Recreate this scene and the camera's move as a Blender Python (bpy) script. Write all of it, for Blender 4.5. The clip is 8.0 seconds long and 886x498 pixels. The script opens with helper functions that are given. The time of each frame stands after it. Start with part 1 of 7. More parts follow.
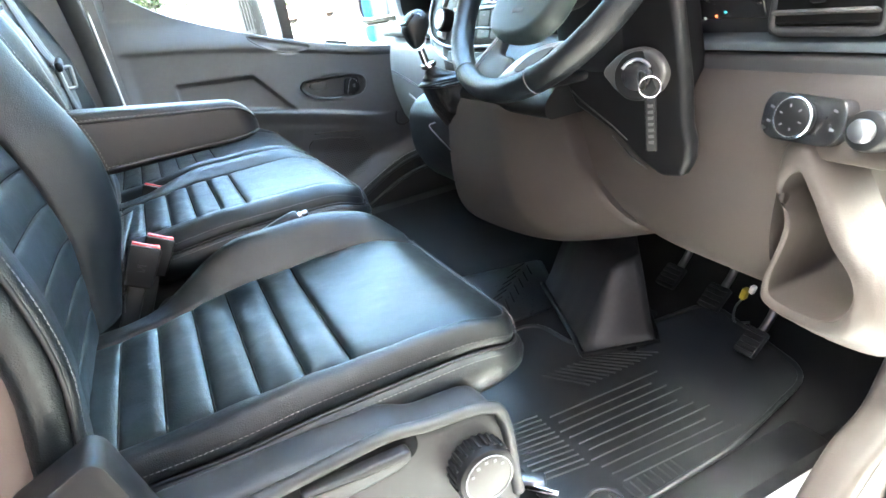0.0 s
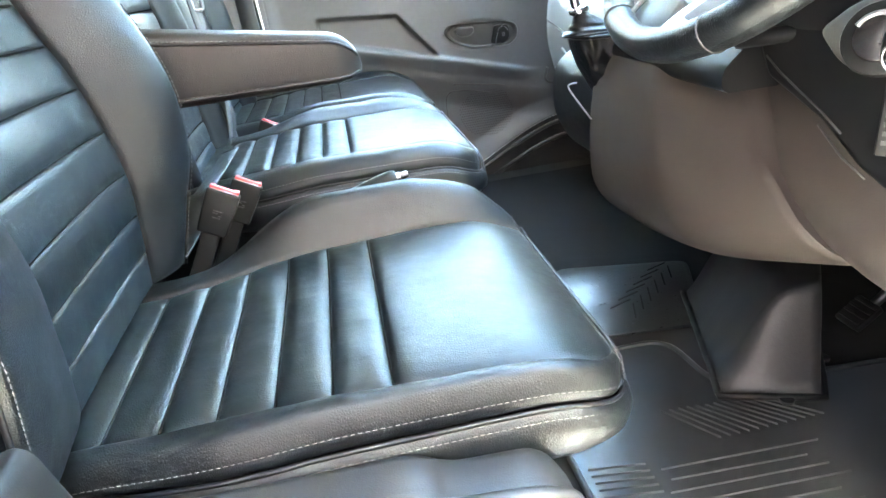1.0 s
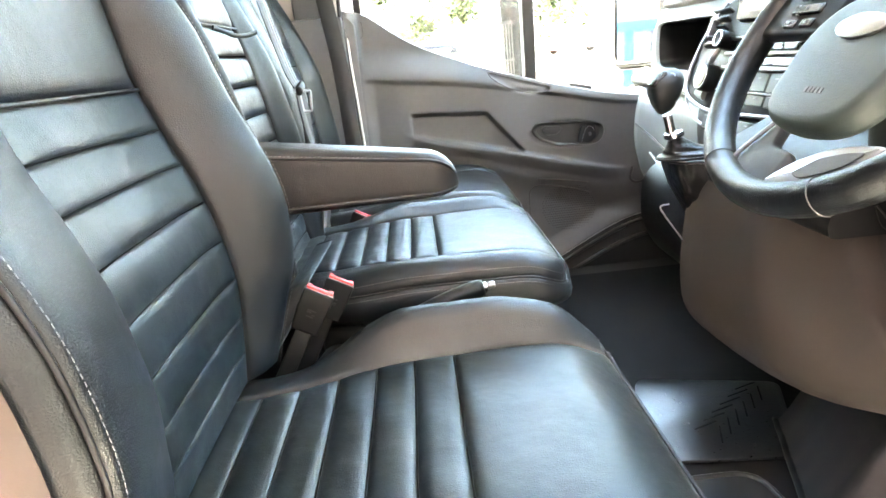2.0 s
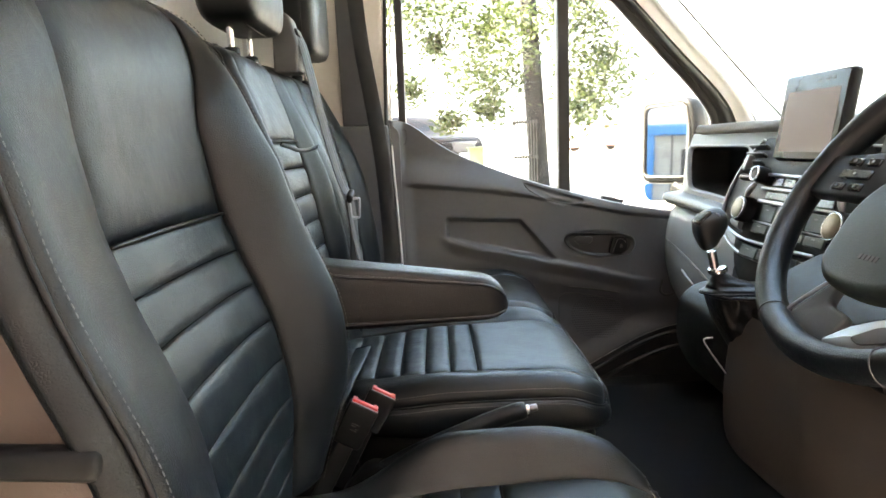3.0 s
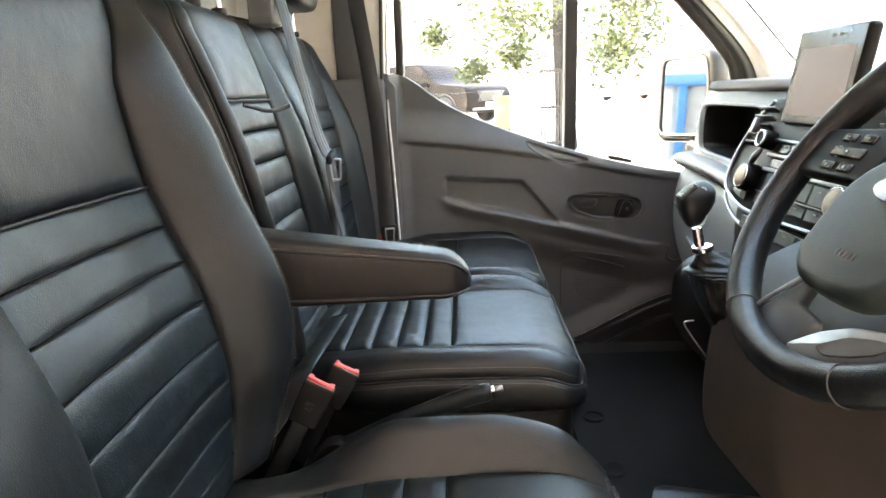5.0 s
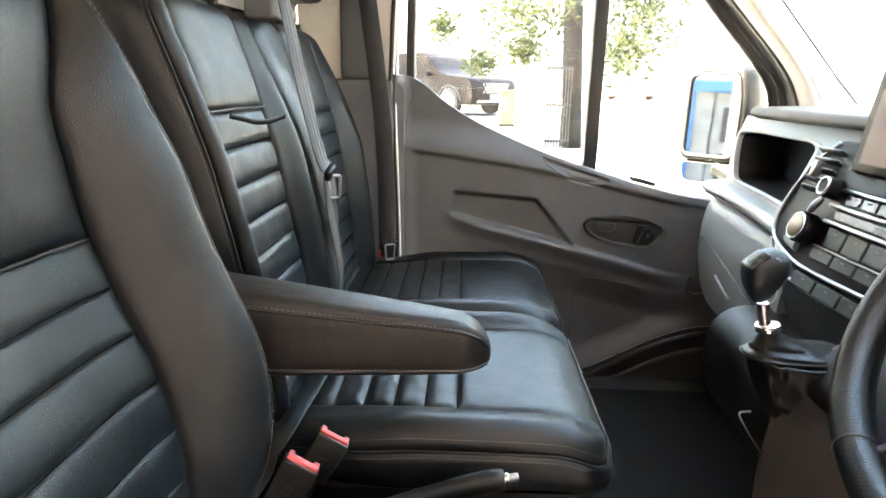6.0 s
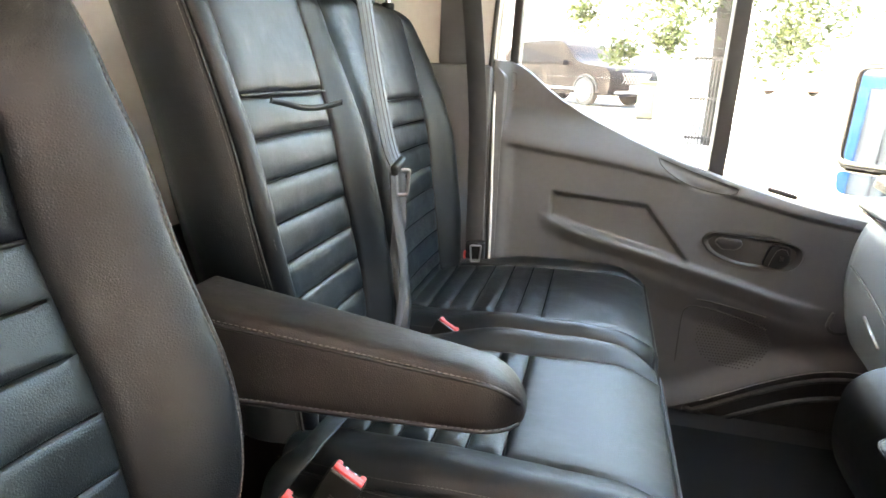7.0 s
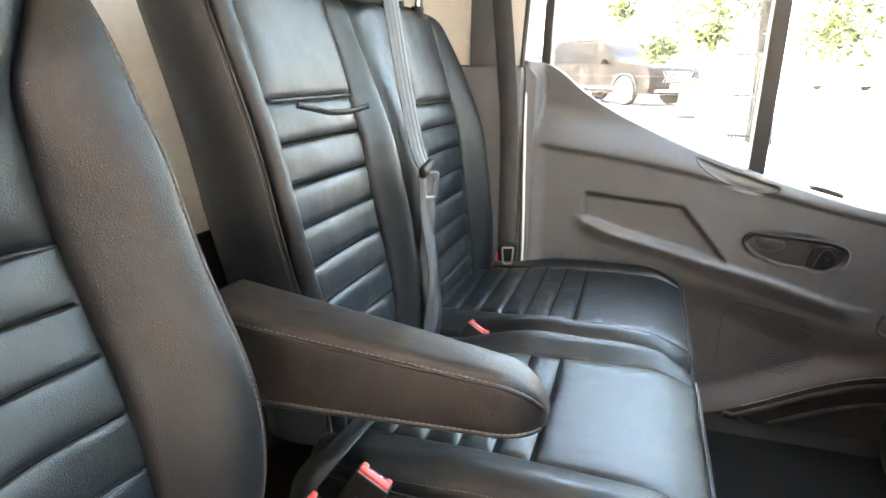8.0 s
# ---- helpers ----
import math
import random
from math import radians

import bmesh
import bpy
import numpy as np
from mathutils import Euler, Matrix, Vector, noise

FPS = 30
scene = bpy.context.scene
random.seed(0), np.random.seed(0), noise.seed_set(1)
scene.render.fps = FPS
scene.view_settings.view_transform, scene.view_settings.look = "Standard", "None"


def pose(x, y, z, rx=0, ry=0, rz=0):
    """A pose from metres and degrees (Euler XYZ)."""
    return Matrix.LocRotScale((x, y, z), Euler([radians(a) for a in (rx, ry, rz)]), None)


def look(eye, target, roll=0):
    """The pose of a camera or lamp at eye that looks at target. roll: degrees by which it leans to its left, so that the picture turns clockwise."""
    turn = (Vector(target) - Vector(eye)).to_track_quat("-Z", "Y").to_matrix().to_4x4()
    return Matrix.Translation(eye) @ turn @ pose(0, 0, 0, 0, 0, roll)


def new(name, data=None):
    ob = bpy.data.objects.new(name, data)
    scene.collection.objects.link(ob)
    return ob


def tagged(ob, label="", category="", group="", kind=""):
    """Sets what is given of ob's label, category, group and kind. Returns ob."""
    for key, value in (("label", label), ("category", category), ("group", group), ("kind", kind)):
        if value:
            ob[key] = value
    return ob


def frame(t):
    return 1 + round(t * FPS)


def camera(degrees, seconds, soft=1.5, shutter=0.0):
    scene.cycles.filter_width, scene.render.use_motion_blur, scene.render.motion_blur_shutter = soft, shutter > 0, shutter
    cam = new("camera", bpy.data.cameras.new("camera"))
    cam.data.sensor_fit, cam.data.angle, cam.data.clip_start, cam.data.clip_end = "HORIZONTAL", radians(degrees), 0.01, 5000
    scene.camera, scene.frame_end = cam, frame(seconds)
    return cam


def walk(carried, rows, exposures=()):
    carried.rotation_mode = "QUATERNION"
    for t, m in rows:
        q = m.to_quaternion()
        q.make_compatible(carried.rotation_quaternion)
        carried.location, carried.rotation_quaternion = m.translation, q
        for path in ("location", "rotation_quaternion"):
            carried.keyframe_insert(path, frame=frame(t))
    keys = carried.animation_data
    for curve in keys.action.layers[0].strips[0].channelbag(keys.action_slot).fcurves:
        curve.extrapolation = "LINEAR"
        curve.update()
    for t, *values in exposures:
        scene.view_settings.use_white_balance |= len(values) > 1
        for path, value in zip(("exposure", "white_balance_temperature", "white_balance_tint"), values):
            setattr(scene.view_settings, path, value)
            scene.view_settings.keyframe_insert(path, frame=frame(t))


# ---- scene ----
cam = camera(71.1, 8.0, soft=1.6)
PATH = [
    (0, (0.084, 0.116, 0.722), (0.77, 1.826, -0.054), -10.1),
    (0.5, (0.149, 0.245, 0.681), (0.608, 2.021, -0.116), -8.9),
    (1, (0.191, 0.274, 0.678), (0.422, 2.076, -0.157), -7.5),
    (1.5, (0.191, 0.291, 0.7), (0.325, 2.141, -0.049), -6.0),
    (2, (0.174, 0.284, 0.741), (0.217, 2.192, 0.141), -5.8),
    (3.3, (0.122, 0.263, 0.822), (0.137, 2.239, 0.513), -2.4),
    (3.5, (0.134, 0.258, 0.831), (0.122, 2.233, 0.516), -3.1),
    (4, (0.147, 0.281, 0.82), (0.089, 2.245, 0.449), -1.9),
    (4.2, (0.171, 0.306, 0.811), (0.09, 2.263, 0.403), -1.5),
    (5.3, (0.226, 0.355, 0.836), (0.131, 2.292, 0.347), -3.1),
    (5.5, (0.222, 0.381, 0.849), (0.092, 2.319, 0.375), -3.4),
    (6, (0.191, 0.506, 0.87), (0.129, 2.436, 0.35), 1.0),
    (6.5, (0.224, 0.614, 0.872), (-0.021, 2.52, 0.319), 2.3),
    (7, (0.269, 0.664, 0.869), (-0.186, 2.527, 0.302), 2.3),
    (7.5, (0.287, 0.676, 0.868), (-0.257, 2.516, 0.305), 2.1),
    (8, (0.284, 0.672, 0.868), (-0.291, 2.504, 0.306), 0.9),
]
EXPOSURES = [(0.0, 6.47, 6300, -2), (0.5, 7.10, 6680, -2), (1.0, 7.16, 6830, -2), (1.5, 6.23, 7240, 0), (2.0, 6.78, 7850, 4), (2.2, 6.58, 7900, 4), (3.3, 4.99, 8420, 8), (4.2, 5.09, 8420, 8), (5.3, 5.56, 8360, 8), (6.5, 5.69, 8400, 8), (7.2, 6.21, 8400, 8), (8.0, 6.38, 8380, 8)]
walk(cam, [(t, look(eye, target, roll)) for t, eye, target, roll in PATH], EXPOSURES)

# ---- light ----
SUN_FROM = Vector((-0.60, -0.035, 0.85)).normalized()
world = bpy.data.worlds.new("world")
scene.world = world
world.use_nodes = True
wn = world.node_tree
wn.nodes.clear()
w_out = wn.nodes.new("ShaderNodeOutputWorld")
w_bg = wn.nodes.new("ShaderNodeBackground")
w_sky = wn.nodes.new("ShaderNodeTexSky")
w_sky.sky_type = "NISHITA"
w_sky.sun_disc = False
w_sky.sun_elevation = math.asin(SUN_FROM.z)
w_sky.sun_rotation = math.atan2(SUN_FROM.x, SUN_FROM.y)
w_sky.dust_density = 1.8
w_bg.inputs["Strength"].default_value = 0.15
wn.links.new(w_sky.outputs[0], w_bg.inputs["Color"])
wn.links.new(w_bg.outputs[0], w_out.inputs["Surface"])
sun_data = bpy.data.lights.new("sun", "SUN")
sun_data.energy, sun_data.angle, sun_data.color = 5.0, radians(0.5), (1.0, 0.95, 0.88)
sun = new("sun", sun_data)
sun.matrix_world = look(SUN_FROM * 30, (0, 0, 0))


# ---- materials ----
def material(name, color, rough=0.5, metal=0.0, var=0.12, var_scale=6.0, bump=0.0, bump_scale=200.0,
             kind="noise", wear=0.0, coat=0.0, spec=0.5, per_object=0.0):
    """A surface with variation in colour and gloss at two scales, and a fine relief. Scales are per metre."""
    m = bpy.data.materials.new(name)
    m.use_nodes = True
    nt = m.node_tree
    b = nt.nodes["Principled BSDF"]
    b.inputs["Metallic"].default_value = metal
    b.inputs["Specular IOR Level"].default_value = spec
    b.inputs["Coat Weight"].default_value = coat
    tc = nt.nodes.new("ShaderNodeTexCoord")
    n1 = nt.nodes.new("ShaderNodeTexNoise")
    n1.inputs["Scale"].default_value = var_scale
    n1.inputs["Detail"].default_value = 5
    nt.links.new(tc.outputs["Object"], n1.inputs["Vector"])
    n2 = nt.nodes.new("ShaderNodeTexNoise")
    n2.inputs["Scale"].default_value = var_scale * 14
    n2.inputs["Detail"].default_value = 4
    nt.links.new(tc.outputs["Object"], n2.inputs["Vector"])
    add = nt.nodes.new("ShaderNodeMath")
    add.operation = "ADD"
    nt.links.new(n1.outputs["Fac"], add.inputs[0])
    nt.links.new(n2.outputs["Fac"], add.inputs[1])
    last = add.outputs[0]
    if per_object:
        oi = nt.nodes.new("ShaderNodeObjectInfo")
        ma = nt.nodes.new("ShaderNodeMath")
        ma.operation = "MULTIPLY_ADD"
        ma.inputs[1].default_value = per_object
        nt.links.new(oi.outputs["Random"], ma.inputs[0])
        nt.links.new(last, ma.inputs[2])
        last = ma.outputs[0]
    mr = nt.nodes.new("ShaderNodeMapRange")
    mr.inputs["From Min"].default_value = 0.6
    mr.inputs["From Max"].default_value = 1.4 + per_object
    mr.inputs["To Min"].default_value = 1 - var
    mr.inputs["To Max"].default_value = 1 + var
    nt.links.new(last, mr.inputs["Value"])
    mix = nt.nodes.new("ShaderNodeVectorMath")
    mix.operation = "SCALE"
    mix.inputs[0].default_value = color[:3]
    nt.links.new(mr.outputs[0], mix.inputs["Scale"])
    nt.links.new(mix.outputs[0], b.inputs["Base Color"])
    rr = nt.nodes.new("ShaderNodeMapRange")
    rr.inputs["From Min"].default_value = 0.3
    rr.inputs["From Max"].default_value = 0.7
    rr.inputs["To Min"].default_value = max(0.02, rough - 0.03 - wear)
    rr.inputs["To Max"].default_value = min(1.0, rough + 0.03 + wear)
    nt.links.new(n2.outputs["Fac"], rr.inputs["Value"])
    nt.links.new(rr.outputs[0], b.inputs["Roughness"])
    if bump:
        if kind == "leather":
            t = nt.nodes.new("ShaderNodeTexVoronoi")
            t.feature = "DISTANCE_TO_EDGE"
            t.inputs["Scale"].default_value = bump_scale
            src = t.outputs["Distance"]
            nt.links.new(tc.outputs["Object"], t.inputs["Vector"])
        else:
            t = nt.nodes.new("ShaderNodeTexNoise")
            t.inputs["Scale"].default_value = bump_scale
            t.inputs["Detail"].default_value = 3
            src = t.outputs["Fac"]
            nt.links.new(tc.outputs["Object"], t.inputs["Vector"])
        bp = nt.nodes.new("ShaderNodeBump")
        bp.inputs["Strength"].default_value = bump
        bp.inputs["Distance"].default_value = (0.36 if kind == "leather" else 0.25) / bump_scale
        nt.links.new(src, bp.inputs["Height"])
        # soft creases
        cr = nt.nodes.new("ShaderNodeTexNoise")
        cr.inputs["Scale"].default_value = 28
        cr.inputs["Detail"].default_value = 2
        nt.links.new(tc.outputs["Object"], cr.inputs["Vector"])
        bp2 = nt.nodes.new("ShaderNodeBump")
        bp2.inputs["Strength"].default_value = 0.30 if kind == "leather" else 0.0
        bp2.inputs["Distance"].default_value = 0.004
        nt.links.new(cr.outputs["Fac"], bp2.inputs["Height"])
        nt.links.new(bp2.outputs[0], bp.inputs["Normal"])
        nt.links.new(bp.outputs[0], b.inputs["Normal"])
    return m


def glass(name, tint=(1, 1, 1), rough=0.0):
    m = bpy.data.materials.new(name)
    m.use_nodes = True
    b = m.node_tree.nodes["Principled BSDF"]
    b.inputs["Base Color"].default_value = (*tint, 1)
    b.inputs["Roughness"].default_value = rough
    b.inputs["Transmission Weight"].default_value = 1.0
    b.inputs["IOR"].default_value = 1.45
    return m


def glow(name, color, strength):
    m = bpy.data.materials.new(name)
    m.use_nodes = True
    b = m.node_tree.nodes["Principled BSDF"]
    b.inputs["Base Color"].default_value = (0.02, 0.02, 0.02, 1)
    b.inputs["Emission Color"].default_value = (*color, 1)
    b.inputs["Emission Strength"].default_value = strength
    return m


# both black leathers carry the cool tint of reflected sky in their base
LEATHER = material("black_leather", (0.0040, 0.0053, 0.0066), 0.36, var=0.2, bump=0.55, bump_scale=420, kind="leather", spec=0.41)
LEATHER_TOP = material("smooth_black_leather_sky_tint", (0.0030, 0.0054, 0.0068), 0.365, var=0.2, bump=0.5, bump_scale=420, kind="leather", spec=0.43)
# armrest leather: brown light reflected off the brick put into its base colour
LEATHER_ARM = material("reflection_browned_leather", (0.0066, 0.0054, 0.0054), 0.37, var=0.2, bump=0.6, bump_scale=420, kind="leather", spec=0.41)
THREAD = material("grey_thread", (0.115, 0.108, 0.106), 0.8, var=0.2, var_scale=60)
THREAD_DARK = material("dark_thread", (0.11, 0.105, 0.105), 0.8, var=0.2, var_scale=60)
SEAM = material("dark_seam", (0.003, 0.003, 0.003), 0.9, var=0.1, spec=0.1)
PIPING = material("black_piping", (0.008, 0.008, 0.009), 0.42, var=0.15, bump=0.2, bump_scale=600, spec=0.32)
PLASTIC_BLACK = material("black_plastic", (0.0065, 0.0065, 0.007), 0.45, var=0.15, bump=0.3, bump_scale=700, spec=0.2)
PLASTIC_DARK = material("dark_grey_plastic", (0.051, 0.0498, 0.0486), 0.5, var=0.1, bump=0.45, bump_scale=600)
PLASTIC_SEAT = material("seat_base_plastic", (0.0125, 0.0125, 0.0135), 0.5, var=0.12, bump=0.4, bump_scale=600, spec=0.32)
PLASTIC_DOOR = material("charcoal_door_plastic", (0.0790, 0.0800, 0.0830), 0.5, var=0.1, bump=0.45, bump_scale=500)
PLASTIC_TAUPE = material("taupe_grained_plastic", (0.043, 0.0360, 0.0315), 0.6, var=0.08, bump=0.45, bump_scale=500, spec=0.22)
# passenger dash: pale blue of reflected skylight put into the base colour
PLASTIC_DASH = material("sky_tinted_dash_plastic", (0.1885, 0.2048, 0.208), 0.45, var=0.08, bump=0.4, bump_scale=600)
PLASTIC_GLOSS = material("gloss_black", (0.01, 0.01, 0.011), 0.25, var=0.1)
POCKET = material("dark_pocket_plastic", (0.0154, 0.0136, 0.0126), 0.55, var=0.12, bump=0.45, bump_scale=500)
# darker copy of the mat rubber, with the passenger footwell's shade in it
MAT_SHADED = material("shaded_mat_rubber", (0.0064, 0.0064, 0.0068), 0.75, var=0.25, var_scale=9, bump=0.3, bump_scale=300, spec=0.12)
SHELL = material("brown_seat_shell", (0.0878, 0.0637, 0.0533), 0.55, var=0.08, bump=0.4, bump_scale=500)
RUBBER = material("black_rubber", (0.017, 0.017, 0.018), 0.36, var=0.25, var_scale=9, bump=0.08, bump_scale=500, wear=0.05)
# mat ribs: glints along their crests put in as paler rubber
RUBBER_GLINT = material("glint_grey_rubber", (0.022, 0.022, 0.022), 0.5, var=0.3, var_scale=12)
RUBBER_SHINY = material("shiny_black_rubber", (0.016, 0.0184, 0.0208), 0.30, var=0.25, var_scale=9, bump=0.2, bump_scale=120)
CARPET = material("black_carpet", (0.0126, 0.0119, 0.0119), 0.95, var=0.3, bump=0.6, bump_scale=900)
CHROME = material("chrome", (0.75, 0.75, 0.76), 0.12, 1.0, var=0.05)
SATIN = material("satin_silver", (0.36, 0.36, 0.37), 0.34, 1.0, var=0.05)
STEEL = material("dark_steel", (0.25, 0.25, 0.26), 0.35, 1.0, var=0.15)
WHITE_PAINT = material("white_paint", (0.80, 0.80, 0.79), 0.25, var=0.03, coat=0.5)
LINING = material("white_lining_board", (0.82, 0.82, 0.82), 0.7, var=0.06, var_scale=3, bump=0.2, bump_scale=150)
HEADLINER = material("cream_headliner_fabric", (0.64, 0.6, 0.544), 0.9, var=0.05, bump=0.4, bump_scale=800)
BELT = material("grey_belt_webbing", (0.0358, 0.037, 0.0403), 0.6, var=0.15, var_scale=40, bump=0.5, bump_scale=900)
BELT_BLUE = material("slate_belt_webbing", (0.052, 0.062, 0.072), 0.55, var=0.15, var_scale=40, bump=0.5, bump_scale=900)
RED = material("red_release_button", (0.495, 0.0375, 0.036), 0.35, var=0.06)
SCREEN = material("dark_screen_glass", (0.016, 0.011, 0.009), 0.12, var=0.05, spec=0.12)
MARK = material("pale_printed_mark", (0.12, 0.12, 0.124), 0.5, var=0.05)
GLASS = glass("clear_glass", (0.93, 0.98, 0.975))
GREEN_GLASS = glass("green_tinted_glass", (0.86, 0.95, 0.93))
HANDLE = material("dark_grey_handle_plastic", (0.026, 0.0245, 0.0235), 0.5, var=0.1, bump=0.35, bump_scale=500)
POUCH = material("soft_black_leather", (0.004, 0.004, 0.0045), 0.38, var=0.2, bump=0.6, bump_scale=120, spec=0.22)
STRIP = material("blue_grey_strip_plastic", (0.070, 0.085, 0.095), 0.45, var=0.08, bump=0.4, bump_scale=600)
DIAL = material("bronze_dial_face", (0.16, 0.13, 0.09), 0.35, 0.6, var=0.3, var_scale=30)
FLOOR_COVER = material("black_floor_cover", (0.0252, 0.0258, 0.0276), 0.42, var=0.25, var_scale=9, bump=0.3, bump_scale=300)
SPOKE_BLUE = material("blue_grey_spoke_plastic", (0.036, 0.0424, 0.0496), 0.4, var=0.08, bump=0.3, bump_scale=500)
COVER_GREY = material("grey_green_soft_plastic", (0.022, 0.033, 0.031), 0.5, var=0.08, bump=0.5, bump_scale=500)
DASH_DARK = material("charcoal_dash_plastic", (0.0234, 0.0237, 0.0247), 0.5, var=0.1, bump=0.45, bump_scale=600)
TOP_PAD = material("brown_grey_top_pad", (0.0683, 0.0585, 0.0527), 0.6, var=0.1, bump=0.5, bump_scale=500)
MIRROR = material("mirror_glass", (0.62, 0.63, 0.64), 0.01, 1.0, var=0.01)
BLACK_TRIM = material("black_window_trim", (0.02, 0.018, 0.017), 0.5, var=0.2, bump=0.2)


# ---- building blocks ----
def link_mesh(name, verts, faces, mat, parent=None, label="", smooth=True):
    me = bpy.data.meshes.new(name)
    me.from_pydata([tuple(v) for v in verts], [], faces)
    me.materials.append(mat)
    if smooth:
        me.polygons.foreach_set("use_smooth", [True] * len(me.polygons))
    me.update()
    ob = new(name, me)
    if parent:
        ob.parent = parent
    if label:
        ob["label"] = label
    return ob


def part(name, bm, mat, parent=None, label="", smooth=True, matrix=None):
    if matrix is not None:
        bmesh.ops.transform(bm, matrix=matrix, verts=bm.verts)
    bmesh.ops.recalc_face_normals(bm, faces=bm.faces)
    me = bpy.data.meshes.new(name)
    bm.to_mesh(me)
    bm.free()
    me.materials.append(mat)
    if smooth:
        me.polygons.foreach_set("use_smooth", [True] * len(me.polygons))
        me.set_sharp_from_angle(angle=radians(38))
    ob = new(name, me)
    if parent:
        ob.parent = parent
    if label:
        ob["label"] = label
    return ob


def thing(name, label, category, at=(0, 0, 0), group="", kind=""):
    ob = new(name)
    ob.empty_display_size = 0.05
    ob.location = at
    return tagged(ob, label, category, group, kind)


def settle(*obs):
    """Parts given in the place's metres come to lie under their thing's base."""
    for ob in obs:
        p, off = ob.parent, Vector((0, 0, 0))
        while p:
            off -= Vector(p.location)
            p = p.parent
        ob.location = off


def sm(a, b, x):
    t = min(1.0, max(0.0, (x - a) / (b - a)))
    return t * t * (3 - 2 * t)


def lerp_table(table, x):
    """A smooth value from a short table of x and value."""
    if x <= table[0][0]:
        return table[0][1]
    if x >= table[-1][0]:
        return table[-1][1]
    n = len(table)
    for i in range(n - 1):
        (a, va), (b, vb) = table[i], table[i + 1]
        if x <= b:
            h = b - a
            d = (vb - va) / h
            da = d if i == 0 else (vb - table[i - 1][1]) / (b - table[i - 1][0])
            db = d if i == n - 2 else (table[i + 2][1] - va) / (table[i + 2][0] - a)
            t = (x - a) / h
            return (2 * t ** 3 - 3 * t * t + 1) * va + (t ** 3 - 2 * t * t + t) * h * da + (3 * t * t - 2 * t ** 3) * vb + (t ** 3 - t * t) * h * db


def box(sx, sy, sz, bevel=0.004, seg=2, at=(0, 0, 0), turn=(0, 0, 0)):
    bm = bmesh.new()
    bmesh.ops.create_cube(bm, size=1)
    bmesh.ops.scale(bm, vec=(sx, sy, sz), verts=bm.verts)
    if bevel:
        bmesh.ops.bevel(bm, geom=bm.edges[:], offset=bevel, segments=seg, profile=0.5, affect="EDGES")
    bmesh.ops.transform(bm, matrix=pose(*at, *turn), verts=bm.verts)
    return bm


def cyl(r, h, seg=24, bevel=0.0015, r2=None, at=(0, 0, 0), turn=(0, 0, 0)):
    bm = bmesh.new()
    bmesh.ops.create_cone(bm, cap_ends=True, segments=seg, radius1=r, radius2=r if r2 is None else r2, depth=h)
    if bevel:
        rim = [e for e in bm.edges if len(e.link_faces) == 2 and any(len(f.verts) > 4 for f in e.link_faces)]
        bmesh.ops.bevel(bm, geom=rim, offset=bevel, segments=2, profile=0.5, affect="EDGES")
    bmesh.ops.transform(bm, matrix=pose(*at, *turn), verts=bm.verts)
    return bm


def prism(outline, depth, bevel=0.003, seg=2, matrix=None):
    """A plate: the outline in x, y, pushed up along z."""
    bm = bmesh.new()
    vs = [bm.verts.new((x, y, 0)) for x, y in outline]
    f = bm.faces.new(vs)
    r = bmesh.ops.extrude_face_region(bm, geom=[f])
    bmesh.ops.translate(bm, vec=(0, 0, depth), verts=[v for v in r["geom"] if isinstance(v, bmesh.types.BMVert)])
    if bevel:
        rim = [e for e in bm.edges if abs(e.verts[0].co.z - e.verts[1].co.z) < 1e-6]
        bmesh.ops.bevel(bm, geom=rim, offset=bevel, segments=seg, profile=0.5, affect="EDGES")
    if matrix is not None:
        bmesh.ops.transform(bm, matrix=matrix, verts=bm.verts)
    return bm


def rounded(pts, r, n=5):
    """A closed outline with its corners rounded."""
    out, k = [], len(pts)
    for i in range(k):
        p, a, b = Vector(pts[i]), Vector(pts[i - 1]), Vector(pts[(i + 1) % k])
        ra = min(r, (a - p).length * 0.48, (b - p).length * 0.48)
        p0, p1 = p + (a - p).normalized() * ra, p + (b - p).normalized() * ra
        for j in range(n + 1):
            t = j / n
            out.append(tuple(p0 * (1 - t) ** 2 + p * 2 * t * (1 - t) + p1 * t * t))
    return out


def smooth_line(pts, n=8, closed=False):
    """A Catmull-Rom line through the points."""
    P = [Vector(p) for p in pts]
    out, k = [], len(P)
    for i in range(k if closed else k - 1):
        if closed:
            a, b, c, d = P[i - 1], P[i], P[(i + 1) % k], P[(i + 2) % k]
        else:
            a, b, c, d = P[max(0, i - 1)], P[i], P[i + 1], P[min(k - 1, i + 2)]
        for j in range(n):
            t = j / n
            out.append(0.5 * (2 * b + (c - a) * t + (2 * a - 5 * b + 4 * c - d) * t * t + (3 * b - a - 3 * c + d) * t ** 3))
    if not closed:
        out.append(P[-1].copy())
    return out


